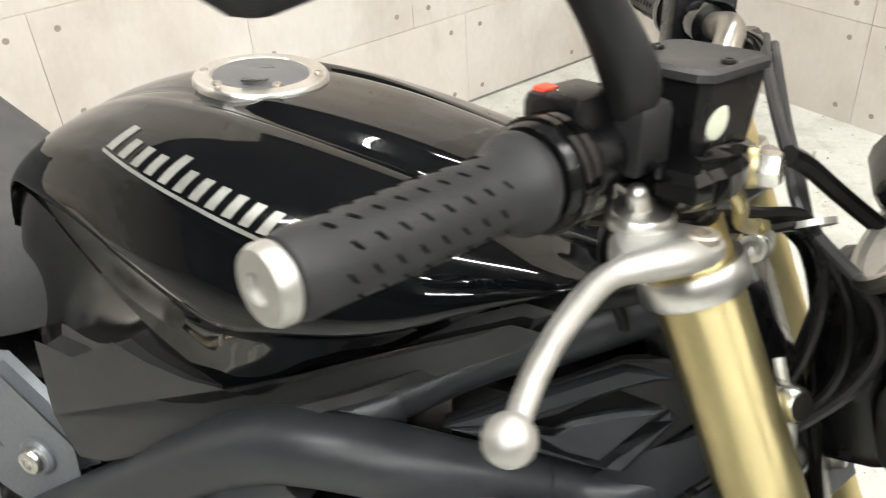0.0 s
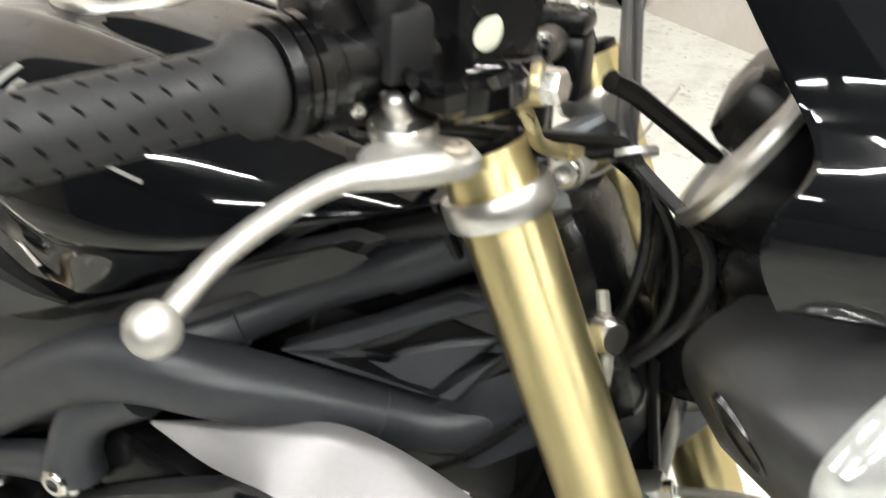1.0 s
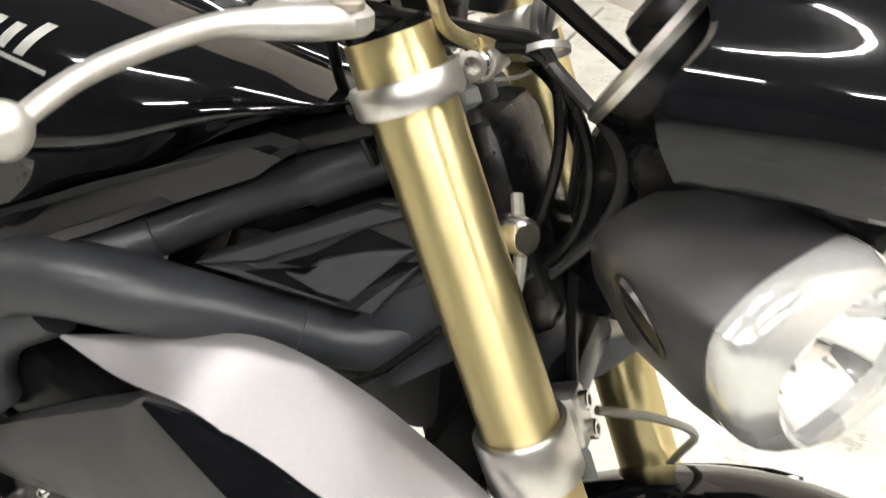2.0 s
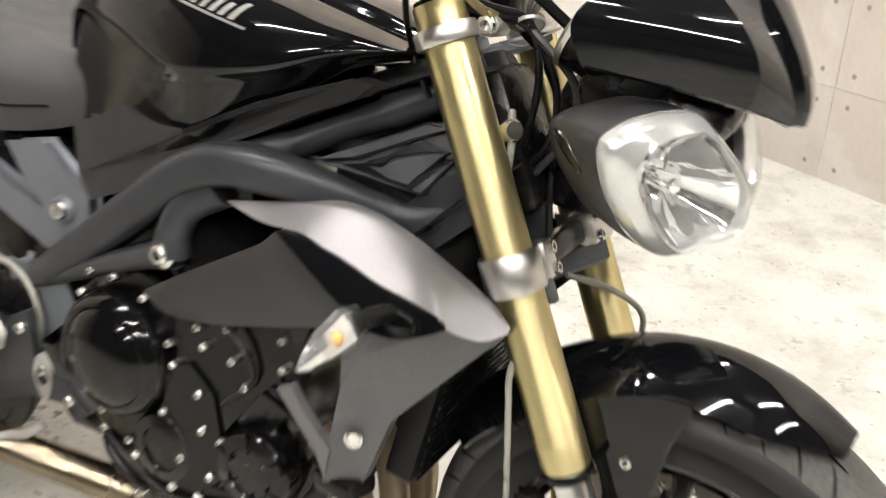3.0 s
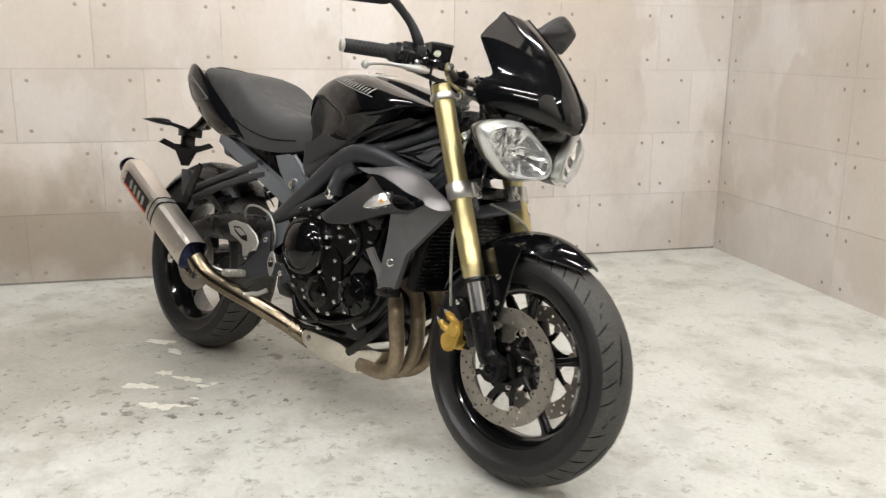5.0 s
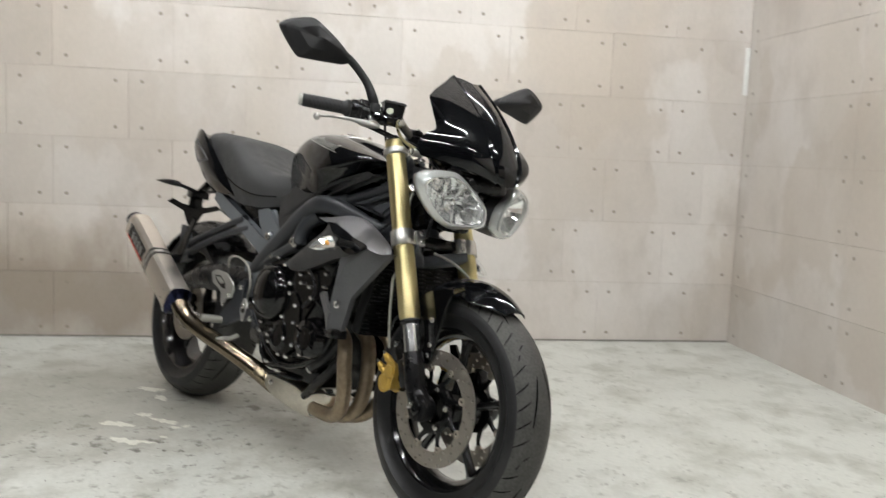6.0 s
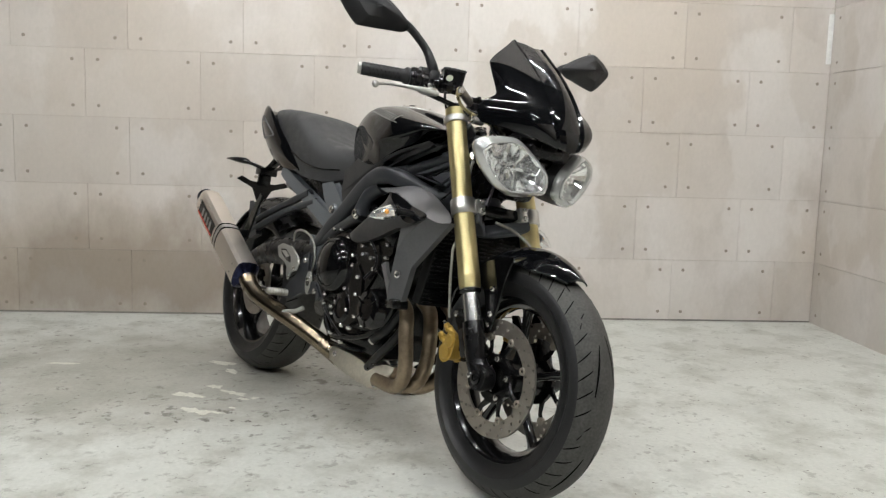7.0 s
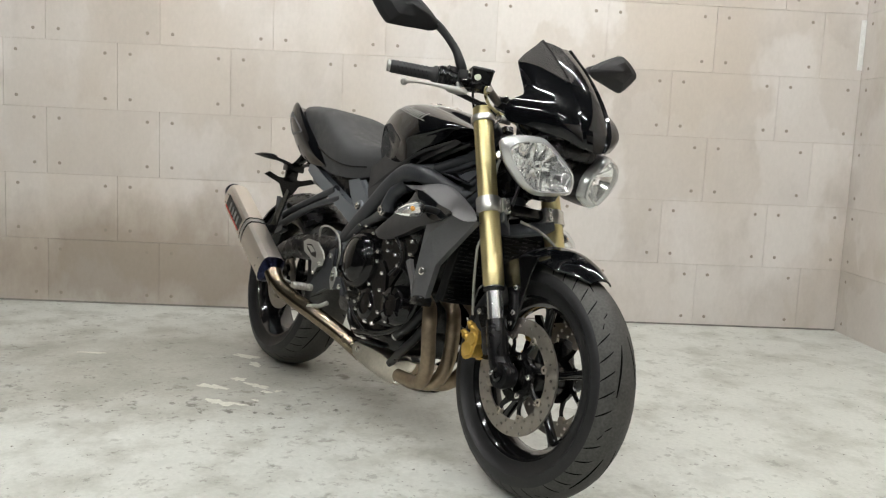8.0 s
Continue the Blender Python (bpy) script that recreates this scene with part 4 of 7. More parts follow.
reservoir = fpart("brake_fluid_reservoir", loft([rect_ring(RES, a, b, z) for z, a, b in rez]), M_SATIN, bike, "black plastic brake fluid reservoir")
fpart("reservoir_lid", loft([rect_ring(RES, a, b, z, 0.006) for z, a, b in ((1.0095, 0.0268, 0.0286), (1.0103, 0.0280, 0.0300), (1.0140, 0.0280, 0.0300), (1.0160, 0.0262, 0.0280), (1.0150, 0.0236, 0.0252))]), M_SHELL, reservoir, "grey screwed reservoir lid")
for bx, by in ((-0.018, 0.010), (0.018, -0.011)):
    fpart("lid_screw", bolt(RES + V3(bx, by, 1.0148), (0, 0, 1), 0.004, 0.0025), M_SATIN, reservoir)
wn = unit(V3(0.886, -0.46, 0.03))
fpart("sight_glass", lathe([(0.0094, -0.003), (0.0094, 0.0010), (0.0085, 0.0016), (0.005, 0.0021), (0.0003, 0.0022)], RES + V3(-0.0050, -0.0100, 0.990) + wn * 0.0238, wn, 20), M_SIGHT, reservoir, "round milky sight glass")

# --- headlights ---
TH = radians(30.0)
LAMP = [(0.107, 0.040), (0.095, 0.056), (0.068, 0.066), (0.022, 0.071), (-0.006, 0.064), (-0.057, 0.026), (-0.082, -0.004), (-0.085, -0.040), (-0.070, -0.053), (-0.015, -0.065), (0.015, -0.063), (0.052, -0.041), (0.088, -0.002)]
GLASS = [(0.080, 0.024), (0.074, 0.040), (0.056, 0.050), (0.020, 0.057), (-0.006, 0.051), (-0.050, 0.019), (-0.072, -0.006), (-0.074, -0.034), (-0.062, -0.045), (-0.014, -0.053), (0.010, -0.051), (0.036, -0.033), (0.062, -0.006)]
for sy in (-1, 1):
    TH = radians(30.0 if sy < 0 else 24.0)
    N_ = unit(V3(math.cos(TH), math.sin(TH) * sy, -0.10))
    U_ = unit(np.cross(V3(0, 0, 1), N_)) * (1 if sy > 0 else -1)     # outwards across the lens
    W_ = np.cross(N_, U_) if sy > 0 else np.cross(U_, N_)
    W_ = W_ if W_[2] > 0 else -W_
    C_ = V3(0.640, -0.090 if sy < 0 else 0.100, 0.780)
    rim_line = smooth_path(LAMP, 3, closed=True)
    glass_line = smooth_path(GLASS, 3, closed=True)
    gc_ = glass_line.mean(0)

    def ring(line, k, h, centre=(0, 0)):
        return [C_ + U_ * (centre[0] + (a - centre[0]) * k) + W_ * (centre[1] + (b - centre[1]) * k) + N_ * h for a, b in line]

    lamp = fpart("headlight", loft([ring(rim_line, 0.02, -0.128), ring(rim_line, 0.36, -0.126), ring(rim_line, 0.70, -0.110), ring(rim_line, 0.92, -0.074), ring(rim_line, 0.99, -0.034), ring(rim_line, 0.995, -0.012), ring(rim_line, 0.97, -0.012)], caps=False), M_SHELL, bike, "irregular five-sided headlight with a clear lens")
    fpart("headlight_bezel", loft([ring(rim_line, 0.985, -0.013), ring(rim_line, 1.0, -0.009), ring(rim_line, 1.0, -0.003), ring(rim_line, 0.985, 0.002), ring(rim_line, 0.93, 0.008), ring(glass_line, 1.08, 0.013, gc_), ring(glass_line, 1.03, 0.016, gc_), ring(glass_line, 0.99, 0.013, gc_), ring(glass_line, 0.98, 0.000, gc_)], caps=False), M_BEZEL, lamp, "silvery clear wrap-round bezel", 28)
    jit = random.Random(11)
    cells = []
    fine = smooth_path(GLASS, 5, closed=True)
    for q in range(15):
        k0 = 0.985 - 0.975 * q / 14
        h0 = 0.006 - 0.052 * (1 - k0 ** 2.0)
        base_ring = ring(fine, k0, h0, gc_)
        flute = 0.0 if q in (0, 14) else 0.0030
        upper_ = 0.0015 if q not in (0, 14) else 0.0
        cells.append([p + N_ * (flute * abs(math.sin((p - C_) @ U_ * math.pi / 0.028)) + upper_ * (1 if (p - C_) @ W_ > 0.012 else -1) + jit.uniform(-0.0003, 0.0003)) for p in base_ring])
    fpart("reflector", loft(cells, caps=False), M_REFL, lamp, "faceted bright reflector", 16)
    bc_ = C_ + U_ * gc_[0] + W_ * gc_[1]
    fpart("bulb_shield", lathe([(0.0005, 0.008), (0.007, 0.007), (0.0095, 0.004), (0.010, 0.0), (0.009, -0.022)], bc_ - N_ * 0.014, N_, 20), M_REFL, lamp)
    for k in range(3):
        fpart("shield_leg", rbox(bc_ + U_ * 0.016 * math.cos(2.1 * k) + W_ * 0.016 * math.sin(2.1 * k) - N_ * 0.032, (0.003, 0.003, 0.012), 0.001), M_CHROME, lamp)
    ln = fpart("lens", loft([ring(glass_line, 0.985, 0.014, gc_), ring(glass_line, 0.95, 0.019, gc_), ring(glass_line, 0.75, 0.026, gc_), ring(glass_line, 0.5, 0.031, gc_), ring(glass_line, 0.2, 0.033, gc_), ring(glass_line, 0.02, 0.0335, gc_)], caps=False), M_LENS, lamp, "clear domed lens")
    ln.visible_shadow = False

# oval recess moulded into each lamp shell
for lamp in [o for o in bike.children if o.name.startswith("headlight") and "bezel" not in o.name]:
    sy = -1 if lamp.data.vertices[0].co.y < 0 else 1
    tree = BVHTree.FromPolygons([v.co for v in lamp.data.vertices], [tuple(p.vertices) for p in lamp.data.polygons])
    hit, nrm, _, _ = tree.ray_cast(Vector((0.547, 0.5 * sy, 0.808)), Vector((0, -sy, 0)))
    if hit is not None:
        nrm = np.array(nrm) * (1 if nrm.y * sy > 0 else -1)
        along = unit(np.cross(nrm, unit(np.cross(nrm, V3(0.8, 0, -0.5)))))
        across = np.cross(nrm, along)
        oval = [[np.array(hit) + along * 0.022 * k * math.cos(t) + across * 0.0085 * k * math.sin(t) + nrm * h for t in np.linspace(0, 2 * math.pi, 24, endpoint=False)] for k, h in ((1.12, -0.002), (1.06, 0.0012), (0.94, 0.0012), (0.85, 0.0002))]
        part("shell_recess", loft(oval), M_ENGINE, lamp, "dark moulded oval recess")

# --- fly screen and nose cowl: (centre), (crease), (middle of the side), (outer edge), bottom row first ---
NOSE = [
    ((0.722, 0, 0.836), (0.714, 0.030, 0.841), (0.680, 0.085, 0.856), (0.553, 0.146, 0.882)),
    ((0.728, 0, 0.855), (0.720, 0.040, 0.860), (0.690, 0.098, 0.880), (0.540, 0.152, 0.904)),
    ((0.716, 0, 0.895), (0.706, 0.046, 0.898), (0.682, 0.104, 0.910), (0.535, 0.153, 0.926)),
    ((0.695, 0, 0.936), (0.680, 0.047, 0.937), (0.650, 0.094, 0.941), (0.560, 0.132, 0.946)),
    ((0.672, 0, 0.970), (0.652, 0.047, 0.972), (0.620, 0.083, 0.966), (0.552, 0.105, 0.953)),
    ((0.640, 0, 1.008), (0.620, 0.047, 1.008), (0.585, 0.077, 0.992), (0.531, 0.101, 0.978)),
    ((0.600, 0, 1.044), (0.580, 0.047, 1.045), (0.550, 0.075, 1.026), (0.512, 0.100, 1.006)),
    ((0.560, 0, 1.075), (0.537, 0.047, 1.078), (0.518, 0.074, 1.054), (0.497, 0.099, 1.028)),
    ((0.530, 0, 1.096), (0.503, 0.047, 1.106), (0.497, 0.073, 1.078), (0.486, 0.098, 1.044))]
rows = [smooth_path(np.array([r[j] for r in NOSE]), 8) for j in range(4)]
for line in rows:
    for _ in range(60):
        line[1:-1] = 0.5 * line[1:-1] + 0.25 * (line[:-2] + line[2:])
steps = len(rows[0]) - 1


def screen_sheet(lo, hi, thick, n=16):
    """The shell between two heights; lo and hi give, for centre, crease, middle and edge, the share of the way up."""
    rings = []
    for i in range(n + 1):
        key = []
        for j in range(4):
            s = (lo[j] + (hi[j] - lo[j]) * i / n) * steps
            a = min(int(s), steps - 1)
            key.append(rows[j][a] + (rows[j][a + 1] - rows[j][a]) * (s - a))
        c_, k_, m_, e_ = key
        ridge = k_ + V3(0.004, 0.001, 0.003)
        line = [e_, (e_ + m_) / 2 + V3(0.002, 0.003, 0.002), m_, (m_ + k_) / 2 + V3(0.002, 0.002, 0.001), k_ + V3(-0.003, 0.004, -0.001), ridge, k_ + V3(-0.001, -0.004, 0), (c_ + k_) / 2 + V3(0.003, 0, 0.001)]
        outer = [p * V3(1, -1, 1) for p in line] + [c_] + line[::-1]
        inner = [p - V3(thick * 0.8, 0, thick * 0.5) for p in outer[::-1]]
        rings.append(outer + inner)
    return loft(rings)


EDGE = (0.54, 0.58, 0.78, 0.97)
screen = fpart("fly_screen", screen_sheet(EDGE, (1, 1, 1, 1), 0.003), M_SMOKE, bike, "smoked translucent fly screen", 22)
nose = fpart("nose_cowl", screen_sheet((0, 0, 0, 0), EDGE, 0.004, 34), M_GLOSS, bike, "gloss black nose cowl under the fly screen", 22)
for sy in (-1, 1):
    fpart("screen_bolt", lathe([(0.010, -0.004), (0.010, 0.003), (0.0085, 0.006), (0.004, 0.007), (0.0005, 0.004)], V3(0.612, 0.081 * sy, 0.957), unit(V3(0.62, 0.66 * sy, 0.42)), 18), M_ENGINE2, nose)
inner_cowl = fpart("headlight_bracket", rbox((0.590, 0, 0.845), (0.15, 0.13, 0.05), 0.02, (0, 8, 0)), M_SATIN, bike, "black headlight bracket")
fpart("bracket_block", rbox((0.575, 0, 0.80), (0.11, 0.10, 0.11), 0.02), M_SATIN, inner_cowl)

fpart("loom_cover", rbox((0.515, 0.030, 0.785), (0.070, 0.085, 0.145), 0.02), M_SATIN, inner_cowl)

# --- instruments ---
GN = unit(V3(-0.84, 0, 0.54))
GC = V3(0.521, -0.03, 0.914)
gauge = fpart("speedometer", join(lathe([(0.030, -0.055), (0.046, -0.04), (0.054, -0.006), (0.054, 0.0)], GC, GN, 40), rbox((0.540, 0.045, 0.905), (0.05, 0.10, 0.09), 0.012, (0, -57, 0))), M_SATIN, bike, "black instrument cluster with a round dial")
fpart("dial_rim", lathe([(0.048, 0.0), (0.0565, -0.002), (0.0575, 0.003), (0.054, 0.007), (0.049, 0.006)], GC, GN, 48, closed=True), M_ALU, gauge, "silver dial rim")
fpart("dial_face", lathe([(0.050, 0.001), (0.0005, 0.0012)], GC, GN, 40), M_GAUGE, gauge, "pale dial face")
fpart("display", rbox((0.516, 0.045, 0.921), (0.045, 0.075, 0.006), 0.003, (0, -57, 0)), M_GAUGE, gauge)

# --- tank ---
KNEE = [  # x, top z, shoulder half width, shoulder z, widest half width, widest z, foot half width, foot z
    (-0.150, 0.842, 0.034, 0.836, 0.076, 0.790, 0.075, 0.700), (-0.122, 0.886, 0.046, 0.880, 0.093, 0.822, 0.090, 0.640), (-0.075, 0.921, 0.058, 0.916, 0.113, 0.856, 0.106, 0.636), (-0.010, 0.9420, 0.068, 0.9385, 0.136, 0.866, 0.116, 0.672),
    (0.050, 0.9465, 0.076, 0.9415, 0.152, 0.850, 0.124, 0.712), (0.110, 0.9430, 0.079, 0.9350, 0.162, 0.838, 0.132, 0.745), (0.170, 0.934, 0.078, 0.922, 0.165, 0.838, 0.137, 0.789), (0.230, 0.920, 0.074, 0.906, 0.158, 0.846, 0.126, 0.812),
    (0.290, 0.903, 0.068, 0.889, 0.138, 0.862, 0.104, 0.844), (0.335, 0.884, 0.058, 0.874, 0.110, 0.866, 0.084, 0.855), (0.360, 0.870, 0.048, 0.866, 0.080, 0.862, 0.060, 0.856)]
# the painted shell ends behind in a slanting edge; the side cover below keeps the outline above
FOOT = [(-0.150, 0.812), (-0.122, 0.853), (-0.100, 0.878), (-0.075, 0.858), (-0.010, 0.812), (0.050, 0.777), (0.110, 0.764)]
TANK = []
for row in KNEE:
    zf = float(np.interp(row[0], [a for a, _ in FOOT], [c for _, c in FOOT])) if row[0] < 0.11 else row[7]
    zw = max(row[5], zf + 0.012)
    k = (zf - 0.757) / max(0.001, row[5] - 0.757)
    wf = row[4] - 0.020 + 0.018 * min(1, max(0, k)) if row[0] < 0.11 else row[6]
    TANK.append((row[0], row[1], row[2], row[3], row[4], zw, min(wf, row[4] - 0.002), zf))

def tank_ring(row, shrink=0.0):
    """One cross-section: flat plateau, a scallop beside it ahead of the cap, the shoulder crease, a broad flank and the tucked-in foot."""
    x, zt, ws, zs, ww, zw, wf, zf = row
    ws, ww, wf, zt, zs = ws - shrink, ww - shrink, wf - shrink, zt - shrink, zs - shrink
    dip = 0.008 * max(0.0, min(1.0, (x - 0.02) / 0.10)) * max(0.0, min(1.0, (0.36 - x) / 0.08))
    dw, dz = ww - ws, zs - zw
    half = np.concatenate([
        smooth_path([(0, zt), (ws * 0.34, zt - 0.0008), (ws * 0.60, zt - 0.003)], 4),
        smooth_path([(ws * 0.66, zt - 0.0045 - dip * 0.3), (ws * 0.82, (zt + zs) / 2 - 0.002 - dip), (ws * 0.96, zs - 0.0005)], 4),
        smooth_path([(ws * 1.02, zs), (ws + 0.52 * dw, zs - 0.14 * dz), (ws + 0.86 * dw, zs - 0.42 * dz), (ww, zw), (ww - 0.010, zw - 0.35 * (zw - zf)), (wf + 0.002, zf + 0.005)], 5),
        [(wf - 0.004, zf + 0.001), (wf - 0.018, zf)]])
    right = [V3(x, -y, z) for y, z in half]
    left = [V3(x, y, z) for y, z in half[::-1]]
    return right + left[:-1]


tank = part("fuel_tank", loft([tank_ring(r) for r in smooth_path(TANK, 6)]), M_GLOSS, bike, "gloss black sculpted fuel tank", 34)
CAPN = unit(V3(0.05, -0.07, 1.0))
CAPC = V3(0.059, -0.004, 0.9462)
part("knee_cover", loft([tank_ring(r, 0.0025) for r in smooth_path(KNEE[:6], 6)]), M_KNEE, tank, "dark satin side cover under the tank edge", 50)
cap = part("filler_cap", lathe([(0.0515, -0.012), (0.0515, 0.001), (0.050, 0.003), (0.0385, 0.0035), (0.037, 0.002)], CAPC, CAPN, 48), M_ALU, tank, "silver filler cap ring with six screws")
part("cap_disc", lathe([(0.037, 0.0), (0.0365, 0.003), (0.034, 0.0042), (0.0005, 0.0045)], CAPC, CAPN, 40), M_SHROUD, cap, "grey lockable cap disc")
part("cap_mark", slab([(-0.012, -0.009), (-0.012, 0.009), (0.006, 0.0)], CAPC + CAPN * 0.0045 + V3(0.0, 0.012, 0), (1, 0, 0), (0, 1, 0), 0.0008, 0.0002), M_ENGINE, cap)
part("key_flap", slab([(-0.009, -0.004), (0.009, -0.004), (0.011, 0.0), (0.009, 0.004), (-0.009, 0.004)], CAPC + CAPN * 0.0045 + V3(0.012, -0.028, 0), (0.9, 0.4, 0), (-0.4, 0.9, 0), 0.0012, 0.0003), M_ENGINE, cap)
for i in range(6):
    a = 2 * math.pi * (i + 0.3) / 6
    part("cap_screw", bolt(CAPC + CAPN * 0.003 + 0.0445 * V3(math.cos(a), math.sin(a), 0), CAPN, 0.0036, 0.0024), M_RUST, cap)

# --- seat and tail ---
SEAT = [(-0.095, 0.055, 0.830, 0.745), (-0.130, 0.078, 0.816, 0.725), (-0.180, 0.100, 0.810, 0.708), (-0.250, 0.126, 0.818, 0.698), (-0.320, 0.138, 0.843, 0.699), (-0.390, 0.141, 0.878, 0.708), (-0.447, 0.138, 0.910, 0.722), (-0.520, 0.132, 0.928, 0.742),
        (-0.600, 0.124, 0.935, 0.775), (-0.665, 0.114, 0.939, 0.815), (-0.715, 0.100, 0.940, 0.850), (-0.742, 0.076, 0.936, 0.880)]
rings = []
for x, w, zt, zb in smooth_path(SEAT, 6):
    half = smooth_path([(0, zt + 0.004), (w * 0.60, zt + 0.002), (w * 0.86, zt - 0.009), (w * 0.985, zt - 0.036 * min(1, (zt - zb) / 0.09)), (w * 0.97, (zt + zb) / 2 - 0.01), (w * 0.86, zb)], 4)
    rings.append([V3(x, -y, z) for y, z in half] + [V3(x, y, z) for y, z in half[::-1]][:-1])
seat = part("seat", loft(rings), M_SEAT, bike, "dark grey vinyl dual seat with a raised rear", 50)
for sy in (-1, 1):
    seam = []
    for x, w, zt, zb in SEAT[2:-1]:
        seam.append((x, sy * w * 0.955, zb + 0.30 * (zt - zb)))
    part("seat_piping", tube(seam, 0.0022, 6, 4), M_ENGINE, seat)
part("seat_seam", tube([(-0.690, -0.108, 0.872), (-0.692, -0.096, 0.905), (-0.696, -0.060, 0.941), (-0.698, 0, 0.945), (-0.696, 0.060, 0.941), (-0.692, 0.096, 0.905), (-0.690, 0.108, 0.872)], 0.0030, 6, 4), M_ENGINE, seat)
TAIL = [(-0.400, 0.126, 0.752, 0.704), (-0.470, 0.136, 0.792, 0.706), (-0.540, 0.142, 0.840, 0.714), (-0.610, 0.145, 0.890, 0.734), (-0.665, 0.143, 0.926, 0.758), (-0.710, 0.137, 0.946, 0.785), (-0.755, 0.124, 0.949, 0.812), (-0.800, 0.102, 0.940, 0.845), (-0.840, 0.072, 0.922, 0.880)]
rings = []
for x, w, zt, zb in smooth_path(TAIL, 5):
    half = smooth_path([(0, zt - 0.02), (w * 0.75, zt - 0.018), (w * 0.93, zt - 0.004), (w, zt - 0.03), (w, (zt + zb) / 2), (w * 0.72, zb + 0.006), (0, zb)], 4)
    rings.append([V3(x, -y, z) for y, z in half] + [V3(x, y, z) for y, z in half[::-1]][1:-1])
tail = part("tail_cowl", loft(rings), M_GLOSS, bike, "gloss black tail cowl", 45)
tail_tree = BVHTree.FromPolygons([v.co for v in tail.data.vertices], [tuple(p.vertices) for p in tail.data.polygons])
for sy in (-1, 1):
    tp = smooth_path([(-0.728, 0.908), (-0.670, 0.884), (-0.604, 0.846), (-0.590, 0.832), (-0.640, 0.826), (-0.712, 0.824), (-0.742, 0.856)], 3, closed=True)
    rings_ = []
    for k, lift in ((0, -0.003), (0, 0.0015), (1, 0.003)):
        ring_ = []
        for x, z in (tp if k == 0 else inset(tp, 0.004)):
            hit, _, _, _ = tail_tree.ray_cast(Vector((x, 0.5 * sy, z)), Vector((0, -sy, 0)))
            ring_.append(V3(x, (abs(hit.y) if hit else 0.115) * sy + lift * sy, z))
        rings_.append(ring_)
    part("tail_panel", loft(rings_), M_SHROUD, tail, "grey side panel with small unreadable marks")

# --- side panels under tank: a wide plate at the knee that narrows to a strip bending in towards the head ---
def bent(geo, sy, x0=0.18, slope=0.28):
    """Bends a side part inwards ahead of x0 and behind the knee."""
    v, f = geo
    v = np.array(v, float)
    v[:, 1] -= sy * (slope * np.maximum(0, v[:, 0] - x0) + 0.30 * np.maximum(0, -0.03 - v[:, 0]))
    return v, f


for sy in (-1, 1):
    pnl = [(-0.096, 0.735), (-0.044, 0.741), (0.004, 0.768), (0.024, 0.760), (0.065, 0.752), (0.101, 0.752), (0.166, 0.781), (0.200, 0.796), (0.250, 0.814), (0.298, 0.830), (0.306, 0.828), (0.299, 0.822), (0.250, 0.800), (0.200, 0.775), (0.150, 0.752), (0.110, 0.736), (0.034, 0.690), (-0.030, 0.662), (-0.066, 0.648), (-0.092, 0.672)]
    part("side_panel", bent(slab(pnl, V3(0, 0.143 * sy, 0), (1, 0, 0), (0, 0, 1), 0.03 * sy, 0.006 * sy), sy), M_PANEL, bike, "dark grey plastic panel between tank and frame")

